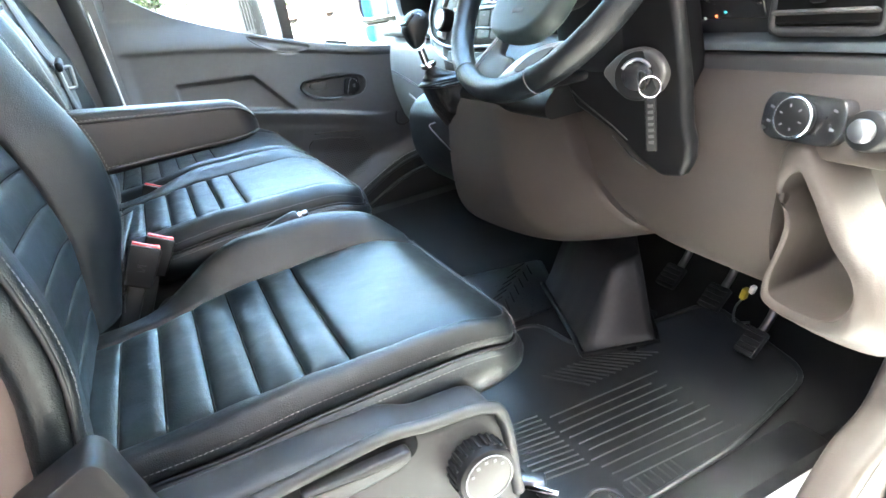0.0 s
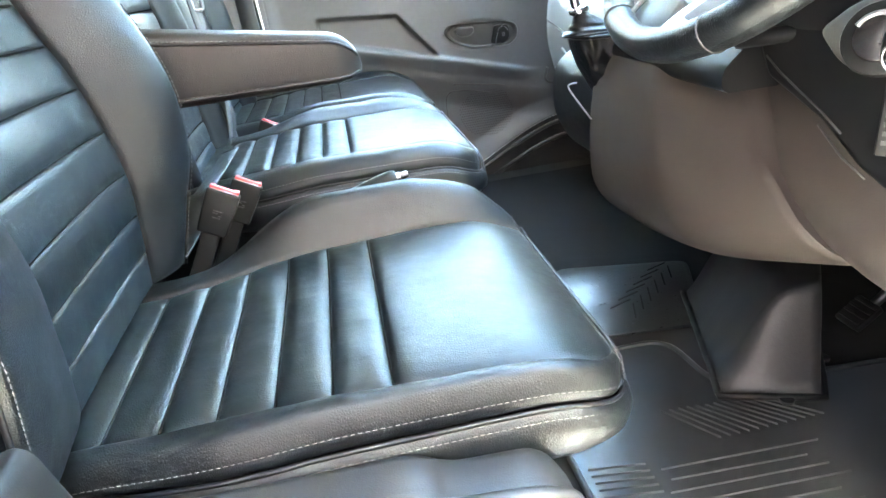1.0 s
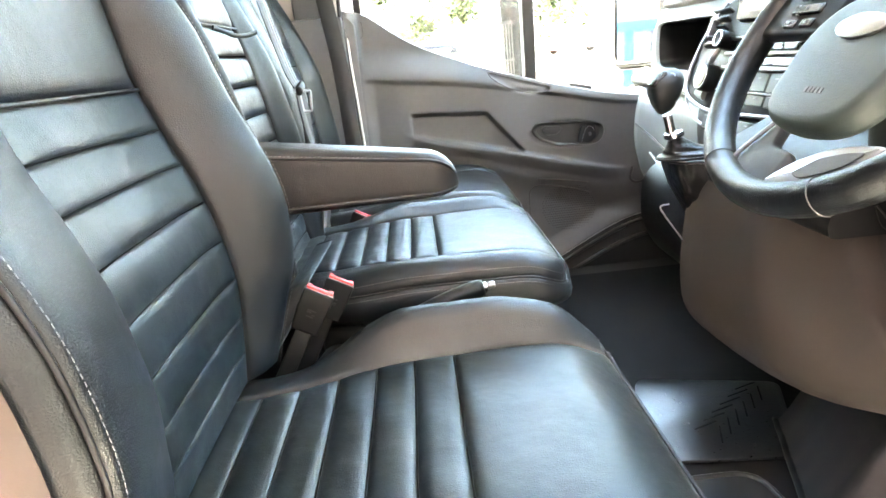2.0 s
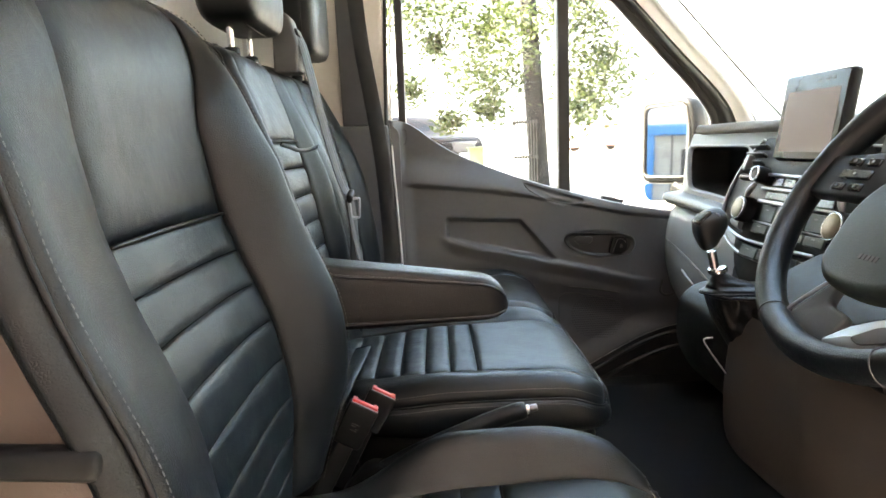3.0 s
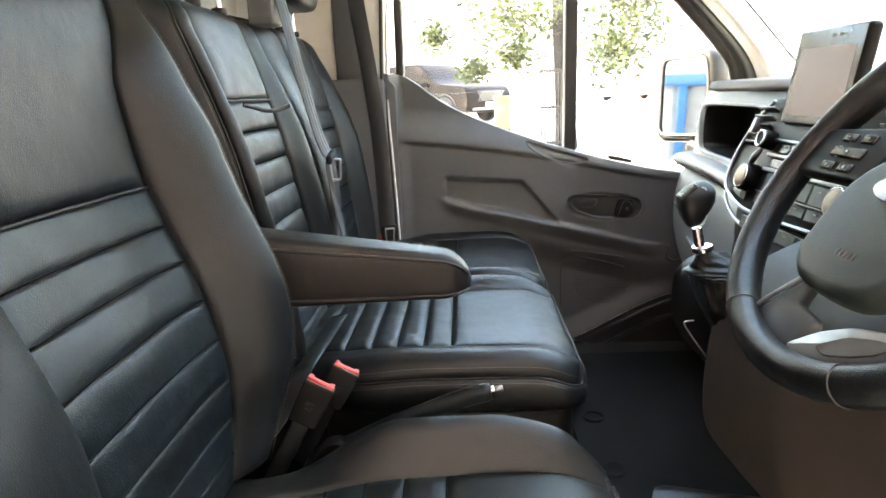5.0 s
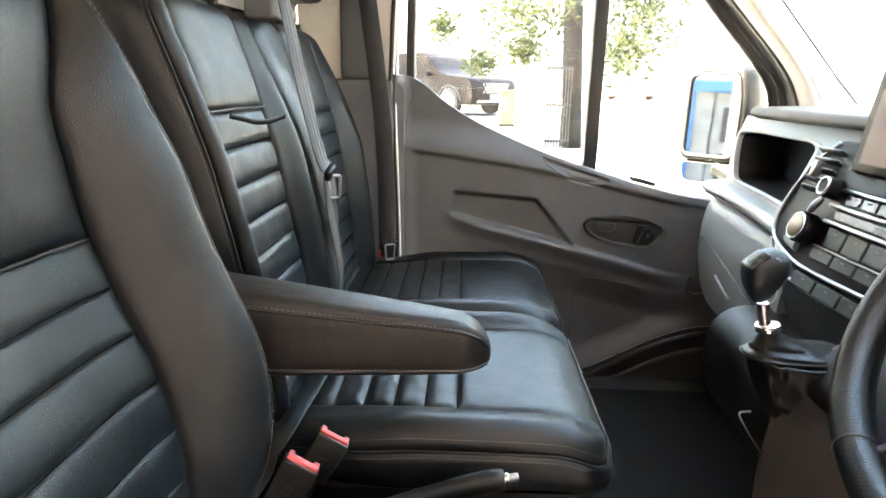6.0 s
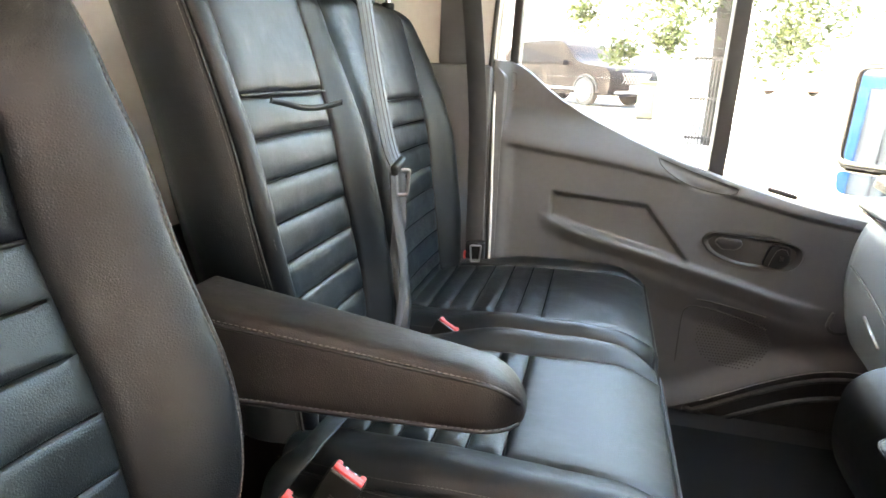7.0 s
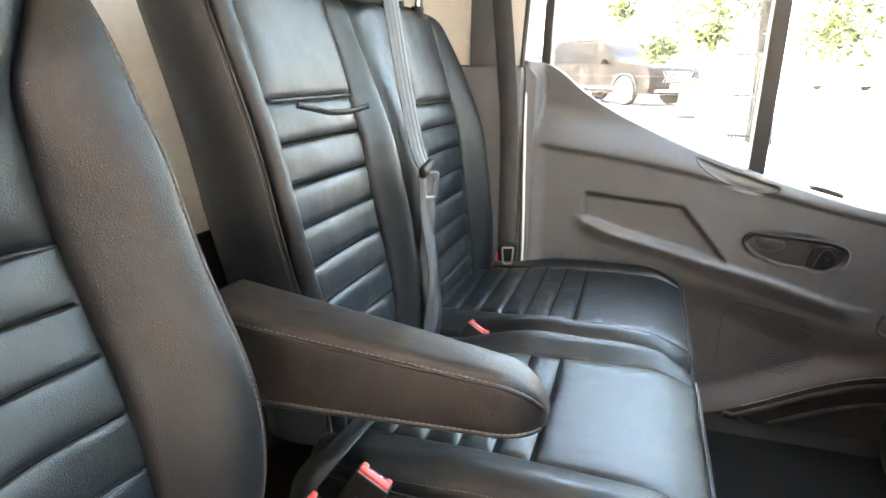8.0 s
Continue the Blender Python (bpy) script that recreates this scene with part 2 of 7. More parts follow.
def tube(points, r, seg=10, closed=False, flat=1.0, up=None):
    """Vertices and faces of a round (or flattened) rope along the points; r may be a function of 0..1."""
    P = [Vector(p) for p in points]
    n = len(P)
    verts, faces = [], []
    ref = Vector(up) if up else None
    prev = None
    for i in range(n):
        if closed:
            d = (P[(i + 1) % n] - P[i - 1])
        else:
            d = P[min(n - 1, i + 1)] - P[max(0, i - 1)]
        d.normalize()
        if ref is not None:
            side = d.cross(ref)
        elif prev is None:
            side = d.cross(Vector((0, 0, 1)) if abs(d.z) < 0.9 else Vector((1, 0, 0)))
        else:
            side = prev - d * prev.dot(d)
        side.normalize()
        prev = side
        nrm = side.cross(d)
        rr = r(i / max(1, n - 1)) if callable(r) else r
        for k in range(seg):
            a = 2 * math.pi * k / seg
            verts.append(P[i] + side * math.cos(a) * rr + nrm * math.sin(a) * rr * flat)
    for i in range(n if closed else n - 1):
        for k in range(seg):
            a, b = i * seg + k, i * seg + (k + 1) % seg
            j = (i + 1) % n
            faces.append((a, b, j * seg + (k + 1) % seg, j * seg + k))
    if not closed:
        faces.append(tuple(range(seg - 1, -1, -1)))
        faces.append(tuple((n - 1) * seg + k for k in range(seg)))
    return verts, faces


def rope(name, points, r, mat, parent, label="", seg=10, closed=False, flat=1.0, up=None):
    v, f = tube(points, r, seg, closed, flat, up)
    return link_mesh(name, v, f, mat, parent, label)


def stitches(name, points, parent, step=0.0058, dash=0.0040, r=0.00048, mat=None, side=Vector((0, 0, 0))):
    """A row of short threads along a line."""
    P = [Vector(p) for p in points]
    verts, faces, along, nxt = [], [], 0.0, 0.0
    for a, b in zip(P, P[1:]):
        L = (b - a).length
        while nxt < along + L:
            t = (nxt - along) / L if L else 0
            c = a.lerp(b, t) + side
            d = (b - a).normalized()
            s = d.cross(Vector((0, 0, 1)) if abs(d.z) < 0.9 else Vector((1, 0, 0))).normalized()
            n = s.cross(d)
            k = len(verts)
            for e, w in ((-0.5, 0.4), (-0.3, 1.0), (0.3, 1.0), (0.5, 0.4)):
                for q in range(4):
                    an = math.pi / 2 * q
                    verts.append(c + d * e * dash + (s * math.cos(an) + n * math.sin(an)) * r * w)
            for m in range(3):
                for q in range(4):
                    faces.append((k + m * 4 + q, k + m * 4 + (q + 1) % 4, k + m * 4 + 4 + (q + 1) % 4, k + m * 4 + 4 + q))
            nxt += step
        along += L
    return link_mesh(name, verts, faces, mat or THREAD, parent, "", True)


def grid(fn, nu, nv, close_u=False):
    verts = [fn(i / nu, j / nv) for i in range(nu + (0 if close_u else 1)) for j in range(nv + 1)]
    rows = nu if close_u else nu + 1
    faces = []
    for i in range(nu):
        a, b = i, (i + 1) % rows
        for j in range(nv):
            faces.append((a * (nv + 1) + j, b * (nv + 1) + j, b * (nv + 1) + j + 1, a * (nv + 1) + j + 1))
    return verts, faces


def pad(name, surf, s0, s1, t0, t1, mat, parent, bulge=0.006, depth=0.008, ps=3.0, pt=6.0, ns=10, nt=16, label="", wob=0.0, seed=0.0, es=True, et=True, pw=0.5):
    """A stuffed panel on the surface surf(s, t): its edges dive into the seams round it."""
    def normal(s, t):
        e = 0.002
        a = surf(s + e, t) - surf(s - e, t)
        b = surf(s, t + e) - surf(s, t - e)
        n = a.cross(b)
        return n.normalized()
    def spread(i, n):
        u = -1 + 2 * i / n
        return math.copysign(1 - (1 - abs(u)) ** 1.5, u)
    verts = []
    for i in range(ns + 1):
        u = spread(i, ns)
        for j in range(nt + 1):
            v = spread(j, nt)
            s, t = s0 + (s1 - s0) * (u + 1) / 2, t0 + (t1 - t0) * (v + 1) / 2
            fu = (1 - abs(u) ** ps) ** pw if es else 1
            fv = (1 - abs(v) ** pt) ** 0.5 if et else 1
            h = -depth + (depth + bulge) * fu * fv
            p = surf(s, t)
            if wob:
                h += wob * noise.noise(p * 26 + Vector((seed, 3.1, 1.7))) * fu * fv
            verts.append(p + normal(s, t) * h)
    faces = [(i * (nt + 1) + j, (i + 1) * (nt + 1) + j, (i + 1) * (nt + 1) + j + 1, i * (nt + 1) + j + 1) for i in range(ns) for j in range(nt)]
    return link_mesh(name, verts, faces, mat, parent, label)


def webbing(name, points, width, mat, parent, across, label="", thick=0.0016):
    """A belt: a flat band along the points, with a rolled edge; across(i) gives its width direction."""
    P = [Vector(p) for p in points]
    verts, faces = [], []
    n = len(P)
    for i, p in enumerate(P):
        d = (P[min(n - 1, i + 1)] - P[max(0, i - 1)]).normalized()
        w = across(i / (n - 1)) if callable(across) else Vector(across)
        w = (w - d * w.dot(d)).normalized()
        nn = w.cross(d)
        for k, (a, b) in enumerate(((-1, 0), (-0.94, 1), (-0.6, 0.7), (0, 0.8), (0.6, 0.7), (0.94, 1), (1, 0), (0.94, -1), (-0.94, -1))):
            verts.append(p + w * a * width / 2 + nn * b * thick)
    m = 9
    for i in range(n - 1):
        for k in range(m):
            faces.append((i * m + k, i * m + (k + 1) % m, (i + 1) * m + (k + 1) % m, (i + 1) * m + k))
    faces.append(tuple(range(m)))
    faces.append(tuple((n - 1) * m + k for k in range(m - 1, -1, -1)))
    return link_mesh(name, verts, faces, mat, parent, label)


# ---- seats ----
FACE = [(0.30, -0.075), (0.36, -0.085), (0.55, -0.110), (0.75, -0.141), (0.97, -0.205), (1.02, -0.222)]


def seat_cushion(parent, yc, hw, wn, wf, xf, z0, bol_n, bol_f, seams, zb=0.29, rc=0.07, xb=-0.10, thread=None, puff=1.0):
    """The sprung cushion of one seat: pleats, front panel, bolsters, skirt, piping and seams."""
    def width(x, w):
        c = xf - rc
        k = (x - c) / rc if x > c else 0.0
        w = w - rc * 0.75 * (1 - math.sqrt(max(0.0, 1 - min(1, k) ** 2)))
        return w - 0.025 * (1 - sm(-0.08, 0.10, x))

    def surf(x, t):
        a = abs(t)
        h = (hw + 0.018 * sm(0.0, xf, x)) - 0.012 * (1 - sm(-0.1, 0.1, x))
        w = width(x, wf if t > 0 else wn)
        h = min(h, w - 0.02)
        bol = bol_f if t > 0 else bol_n
        z = z0 + 0.012 * sm(-0.1, 0.15, x) - 0.022 * sm(xf - 0.10, xf + 0.005, x) ** 2
        bx = sm(-0.02, 0.14, x) * (1 - 0.92 * max(0.0, (x - xf + 0.16) / 0.16) ** 2.2)
        if a <= 1:
            dy = a * h
            z += bol * bx * 0.16 * a ** 4
        else:
            k = a - 1
            dy = h + k * (w - h)
            z += bol * bx * (0.16 + 0.84 * sm(0.0, 0.62, k)) - (0.026 + 0.5 * bol * bx) * max(0.0, (k - 0.55) / 0.45) ** 2
        return Vector((x, yc + math.copysign(dy, t), z))

    made = []
    edges = [xb] + seams
    for i, (a, b) in enumerate(zip(edges, edges[1:])):
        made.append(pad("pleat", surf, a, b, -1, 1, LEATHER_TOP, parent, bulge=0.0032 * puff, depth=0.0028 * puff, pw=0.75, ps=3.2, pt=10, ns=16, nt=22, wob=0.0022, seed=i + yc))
    for a in seams:
        made.append(rope("seam", [surf(a, -0.98 + 1.96 * i / 24) + Vector((0, 0, -0.0020)) for i in range(25)], 0.0014, SEAM, parent, seg=6))
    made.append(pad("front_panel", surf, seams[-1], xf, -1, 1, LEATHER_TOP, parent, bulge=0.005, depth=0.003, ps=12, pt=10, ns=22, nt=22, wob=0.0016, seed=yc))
    made.append(pad("bolster", surf, xb, xf, -2, -1, LEATHER, parent, bulge=0.004, depth=0.003, ps=24, pt=6, ns=40, nt=14, wob=0.0018, seed=2 + yc))
    made.append(pad("bolster", surf, xb, xf, 1, 2, LEATHER, parent, bulge=0.004, depth=0.003, ps=24, pt=6, ns=40, nt=14, wob=0.0018, seed=5 + yc))
    # the edge, round three sides
    n = 40
    rim = [surf(xb + (xf - xb) * (1 - (1 - i / n) ** 1.8), -2) for i in range(n + 1)]
    rim += [surf(xf, -2 + 4 * i / 24) for i in range(1, 24)]
    rim += [surf(xf - (xf - xb) * (i / n) ** 1.8, 2) for i in range(n + 1)]
    rim = [Vector(p) for p in rim]

    def out(i):
        d = rim[min(len(rim) - 1, i + 1)] - rim[max(0, i - 1)]
        o = Vector((d.y, -d.x, 0)).normalized()
        return o

    rows = ((0.0, 0.0), (0.0045, 0.05), (0.0085, 0.18), (0.0105, 0.42), (0.008, 0.72), (-0.002, 0.94), (-0.02, 1.0))
    verts, faces = [], []
    for i, p in enumerate(rim):
        o = out(i)
        for off, k in rows:
            verts.append(Vector((p.x, p.y, 0)) + o * off + Vector((0, 0, (p.z - 0.0015) * (1 - k) + zb * k)))
    m = len(rows)
    for i in range(len(rim) - 1):
        for k in range(m - 1):
            faces.append((i * m + k, i * m + k + 1, (i + 1) * m + k + 1, (i + 1) * m + k))
    made.append(link_mesh("side_band", verts, faces, LEATHER, parent))
    made.append(rope("piping", [p + out(i) * 0.0012 + Vector((0, 0, -0.0014)) for i, p in enumerate(rim)], 0.0022, PIPING, parent, seg=8))

    def above(x, t, h=0.0046):
        d = (surf(x + 0.002, t) - surf(x - 0.002, t)).cross(surf(x, t + 0.01) - surf(x, t - 0.01))
        return surf(x, t) + d.normalized() * h

    inner = [above(min(xb + (xf - xb) * (1 - (1 - i / n) ** 1.8), xf - 0.008), -1.90) for i in range(n + 1)]
    inner += [above(xf - 0.008, max(-1.90, min(1.90, -2 + 4 * i / 24))) for i in range(1, 24)]
    inner += [above(min(xf - (xf - xb) * (i / n) ** 1.8, xf - 0.008), 1.90) for i in range(n + 1)]
    lower = [p + out(i) * 0.0068 + Vector((0, 0, -0.0085)) for i, p in enumerate(rim)]
    made.append(stitches("stitching", inner, parent, mat=thread))
    made.append(stitches("stitching", lower, parent, mat=thread))
    # underside
    bottom = [(p.x, p.y, zb + 0.004) for p in rim]
    made.append(link_mesh("cushion_pan", bottom, [tuple(range(len(bottom)))], PLASTIC_BLACK, parent, smooth=False))
    return made


def seat_back(parent, yc, hw, wn, wf, ztop, pn, pf, seams, zlow=0.36, rc=(0.10, 0.10), cut=(0.072, 0.072), deep=0.10, table=None, face=FACE, lean=0.0, thread=None, shell=False, puff=1.0):
    """The backrest of one seat. seams: heights from the top panel downwards."""
    s_end = ztop - zlow

    def width(z, w, far):
        r = rc[far]
        k = max(0.0, (z - (ztop - r)) / r)
        round_off = k * k if table and not far else 1 - math.sqrt(max(0.0, 1 - min(1.0, k) ** 2))
        return w - cut[far] * round_off - 0.012 * (1 - sm(0.36, 0.55, z))

    def surf(s, t):
        z = ztop - s
        a = abs(t)
        w = width(z, wf if t > 0 else wn, 1 if t > 0 else 0)
        h = min(hw, w - 0.012)
        if table and t > 0:
            h += (w - 0.012 - h) * sm(ztop - 0.15, ztop - 0.03, z)
        P = pf if t > 0 else pn
        p = P * lerp_table(table or ((0.36, 0.75), (0.5, 1.0), (0.72, 0.95), (0.86, 0.55), (0.95, 0.22), (1.0, 0.1)), z)
        x = lerp_table(face, z) - 0.022 * max(0.0, 1 - s / 0.03) ** 2
        if a <= 1:
            dy = a * h
            x += p * 0.12 * a ** 4
        else:
            k = a - 1
            dy = h + k * (w - h)
            if table:
                x += p * (0.12 + 0.88 * (1 - max(0.0, 1 - k) ** 1.8)) - 0.003 * max(0.0, (k - 0.9) / 0.1) ** 2
            else:
                x += p * (0.12 + 0.88 * sm(0.0, 0.66, k)) - (0.008 + 0.45 * p) * max(0.0, (k - 0.66) / 0.34) ** 2
        return Vector((x, yc + math.copysign(dy, t) + lean * sm(0.72, 0.48, z), z))

    made = []
    first = ztop - seams[0]
    made.append(pad("upper_panel", surf, 0.0, first, -1, 1, LEATHER, parent, bulge=0.008, depth=0.006, ps=10, pt=9, ns=24, nt=18, wob=0.002, seed=yc))
    stops = [ztop - z for z in seams] + [s_end]
    for i, (a, b) in enumerate(zip(stops, stops[1:])):
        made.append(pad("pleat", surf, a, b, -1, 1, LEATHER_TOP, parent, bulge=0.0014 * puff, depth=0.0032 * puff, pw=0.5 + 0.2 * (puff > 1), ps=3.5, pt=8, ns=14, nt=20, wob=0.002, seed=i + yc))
    for a in stops[1:-1]:
        made.append(rope("seam", [surf(a, -0.98 + 1.96 * i / 24) + Vector((-0.0030, 0, 0)) for i in range(25)], 0.0014, SEAM, parent, seg=6))
    made.append(pad("bolster", surf, 0.0, s_end, -2, -1, LEATHER, parent, bulge=0.004, depth=0.003, ps=30, pt=7, ns=44, nt=18, wob=0.0018, seed=4 + yc))
    made.append(pad("bolster", surf, 0.0, s_end, 1, 2, LEATHER, parent, bulge=0.002 if table else 0.004, depth=0.003, ps=30, pt=9, ns=44, nt=18, wob=0.0018, seed=8 + yc))
    n = 44
    rim = [surf(s_end * (1 - i / n) ** 1.8, -2) for i in range(n + 1)]
    rim += [surf(0, -2 + 4 * i / 24) for i in range(1, 24)]
    rim += [surf(s_end * (i / n) ** 1.8, 2) for i in range(n + 1)]

    def out(i):
        d = rim[min(len(rim) - 1, i + 1)] - rim[max(0, i - 1)]
        return Vector((0, -d.z, d.y)).normalized()

    rows = ((0.0, 0.0), (0.004, 0.05), (0.011, 0.20), (0.015, 0.42), (0.013, 0.65), (0.003, 0.86), (-0.016, 0.97), (-0.03, 1.0))
    verts, faces = [], []
    for i, p in enumerate(rim):
        o = out(i)
        xb = p.x - 0.040 if shell else lerp_table(FACE, p.z) - deep
        for off, k in rows:
            verts.append(Vector((p.x * (1 - k) + xb * k - 0.003 * (1 - k), p.y, p.z)) + o * off)
    m = len(rows)
    for i in range(len(rim) - 1):
        for k in range(m - 1):
            faces.append((i * m + k, i * m + k + 1, (i + 1) * m + k + 1, (i + 1) * m + k))
    if not shell:
        faces.append(tuple(i * m + m - 1 for i in range(len(rim))))
    made.append(link_mesh("side_band", verts, faces, LEATHER, parent))
    if shell:
        sv, sf = [], []
        for i, p in enumerate(rim):
            o = out(i)
            for off, x in ((-0.006, p.x - 0.037), (-0.003, p.x - 0.060), (-0.014, lerp_table(FACE, p.z) - deep - 0.065), (-0.05, lerp_table(FACE, p.z) - deep - 0.075)):
                sv.append(Vector((x, p.y, p.z)) + o * off)
        sf = [(i * 4 + k, i * 4 + k + 1, i * 4 + k + 5, i * 4 + k + 4) for i in range(len(rim) - 1) for k in range(3)]
        sf.append(tuple(i * 4 + 3 for i in range(len(rim))))
        made.append(link_mesh("back_shell", sv, sf, SHELL, parent, "brown plastic back shell"))
    made.append(rope("piping", [p + out(i) * 0.0015 for i, p in enumerate(rim)], 0.0022, PIPING, parent, seg=8))
    tn, tf = 2 - 0.0065 / (wn - hw), 2 - 0.0065 / (wf - hw)
    inner = [surf(max(0.008, s_end * (1 - i / n) ** 1.8), -tn) for i in range(n + 1)]
    inner += [surf(0.008, max(-tn, min(tf, -2 + 4 * i / 24))) for i in range(1, 24)]
    inner += [surf(max(0.008, s_end * (i / n) ** 1.8), tf) for i in range(n + 1)]
    made.append(stitches("stitching", [p + Vector((0.0046, 0, 0)) for p in inner], parent, mat=thread))
    made.append(stitches("stitching", [p + out(i) * 0.0034 + Vector((-0.0058, 0, 0)) for i, p in enumerate(rim)], parent, mat=THREAD_DARK))
    # welt seam under the upper panel
    line = [surf(first, -0.97 + 1.94 * i / 20) + Vector((0.003, 0, 0)) for i in range(21)]
    made.append(rope("welt", line, 0.0020, PIPING, parent, seg=8))
    return made


def blob(cx, cy, cz, sx, sy, sz, p=3.2, nu=36, nv=22, shape=None):
    """A stuffed block: a superellipsoid, with an optional shaping of its points."""
    def f(u, v):
        a, b = u * 2 * math.pi, (v - 0.5) * math.pi
        def pw(c):
            return math.copysign(abs(c) ** (2 / p), c)
        q = Vector((pw(math.cos(b)) * pw(math.cos(a)), pw(math.cos(b)) * pw(math.sin(a)), pw(math.sin(b))))
        if shape:
            q = shape(q)
        return Vector((cx + q.x * sx / 2, cy + q.y * sy / 2, cz + q.z * sz / 2))
    return grid(f, nu, nv, close_u=True)


def headrest(parent, x, y, z, sx, sy, sz, post_low, spread=0.06):
    hr = link_mesh("headrest", *blob(x, y, z, sx, sy, sz, p=5.5), LEATHER, parent)
    loop = [Vector((x + sx * 0.20, y + sy * 0.5 * math.copysign(abs(math.cos(a)) ** 0.45, math.cos(a)) * 0.995, z + sz * 0.5 * math.copysign(abs(math.sin(a)) ** 0.45, math.sin(a)) * 0.995)) for a in [2 * math.pi * k / 60 for k in range(60)]]
    made = [hr, rope("piping", loop, 0.0025, PIPING, hr, seg=6, closed=True)]
    for dy in (-spread, spread):
        made.append(part("post", cyl(0.006, 0.14, 16, 0.001, at=(x - 0.01, y + dy, post_low + 0.05)), CHROME, parent, "chrome headrest post"))
        made.append(part("post_guide", cyl(0.014, 0.014, 20, 0.003, at=(x - 0.01, y + dy, post_low + 0.004)), PLASTIC_BLACK, parent))
    return made


def buckle(at, group, wide=(0.85, 0.0, -0.45), rise=(0.48, 0.12, 0.86), stalk=True):
    """A belt buckle on its stalk: wide gives the way of its slot, rise that of its housing."""
    b = thing("seat_belt_buckle", "black seat belt buckle with a red release button", "belt buckle", at, group)
    up = Vector(rise).normalized()
    w = Vector(wide)
    w = (w - up * w.dot(up)).normalized()
    n = w.cross(up)      # out of the broad face
    m = Matrix(((n.x, w.x, up.x, 0), (n.y, w.y, up.y, 0), (n.z, w.z, up.z, 0), (0, 0, 0, 1)))
    if n.y > 0:
        m = m @ Matrix.Rotation(math.pi, 4, "Z")
    body = rounded([(-0.021, -0.066), (0.021, -0.066), (0.0235, -0.02), (0.0235, 0.0), (-0.0235, 0.0), (-0.0235, -0.02)], 0.005, 4)
    flat = Matrix(((0, 0, 1, -0.0115), (1, 0, 0, 0), (0, 1, 0, 0), (0, 0, 0, 1)))
    part("housing", prism(body, 0.023, 0.0035, 3, flat), PLASTIC_BLACK, b, matrix=m)
    part("release_button", box(0.0105, 0.041, 0.008, 0.0018, 2, at=(0.0040, 0, 0.0005)), RED, b, "red push button", matrix=m)
    for s in (-1, 1):
        part("button_end", box(0.0075, 0.0075, 0.008, 0.0015, 2, at=(-0.0040, s * 0.0168, 0.0005)), RED, b, matrix=m)
    part("slot", box(0.0062, 0.025, 0.0040, 0.0008, 1, at=(-0.0042, 0, -0.0008)), SEAM, b, matrix=m)
    for y in (-0.006, 0.006):
        part("latch_tooth", box(0.0030, 0.0022, 0.0030, 0.0005, 1, at=(-0.0035, y, 0.0012)), CHROME, b, "bright catch inside the slot", matrix=m)
    part("rim_edge", box(0.0020, 0.043, 0.0016, 0.0006, 1, at=(0.0106, 0, 0.0002)), STEEL, b, "pale edge beside the button", matrix=m)
    if stalk:
        part("stalk", box(0.010, 0.026, 0.12, 0.004, 2, at=(0, 0, -0.115)), PLASTIC_BLACK, b, matrix=m)
    for k, (dy, wd) in enumerate(((0.0, 0.013), (-0.003, 0.007), (0.004, 0.004), (0.0, 0.011))):
        part("mark", box(0.0006, wd, 0.0013, 0, at=(0.0118, dy, -0.030 - 0.0032 * k)), DASH_DARK, b, matrix=m)
    return b


SEAMS_X = [-0.052, -0.004, 0.044, 0.092, 0.140, 0.190]

# the driver's seat
driver = thing("driver_seat", "black leather driver seat with pleated panels and grey stitching", "seat", (0.15, 0.845, 0.0))
got = seat_cushion(driver, 0.845, 0.142, 0.188, 0.220, 0.390, 0.356, 0.010, 0.060, SEAMS_X, zb=0.285)
WING = ((0.36, 0.030), (0.43, 0.045), (0.50, 0.066), (0.57, 0.082), (0.63, 0.088), (0.70, 0.086), (0.78, 0.080), (0.85, 0.056), (0.91, 0.034), (0.95, 0.020), (0.985, 0.006))
LUMBAR = ((0.36, -0.080), (0.43, -0.074), (0.50, -0.072), (0.57, -0.084), (0.62, -0.098), (0.68, -0.121), (0.75, -0.143), (0.82, -0.152), (0.90, -0.160), (0.985, -0.190), (1.02, -0.205))
got += seat_back(driver, 0.885, 0.128, 0.263, 0.190, 0.988, 0.48, 1.0, [0.735, 0.690, 0.648, 0.601, 0.552, 0.502, 0.452, 0.404], rc=(0.165, 0.045), cut=(0.205, 0.05), table=WING, face=LUMBAR, deep=0.052, shell=True)
got += headrest(driver, -0.262, 0.905, 1.19, 0.10, 0.26, 0.20, 1.008, 0.085)
# seat base with its side cover, lever and round knob
cover = rounded([(-0.16, 0.10), (0.29, 0.06), (0.318, 0.10), (0.318, 0.285), (0.295, 0.326), (0.222, 0.330), (0.196, 0.346), (0.02, 0.350), (-0.16, 0.35)], 0.018)
got.append(part("side_cover", prism(cover, 0.058, 0.014, 4, Matrix(((1, 0, 0, 0), (0, 0, 1, 0.590), (0, 1, 0, 0), (0, 0, 0, 1)))), PLASTIC_SEAT, driver, "dark grey plastic seat base cover"))
got.append(part("seat_riser", box(0.36, 0.36, 0.24, 0.01, 2, at=(0.12, 0.845, 0.155)), PLASTIC_BLACK, driver))
got.append(part("slide_rail", box(0.50, 0.03, 0.03, 0.004, 2, at=(0.15, 0.68, 0.022)), STEEL, driver, "steel slide rail"))
got.append(part("slide_rail", box(0.50, 0.03, 0.03, 0.004, 2, at=(0.15, 1.01, 0.022)), STEEL, driver, "steel slide rail"))
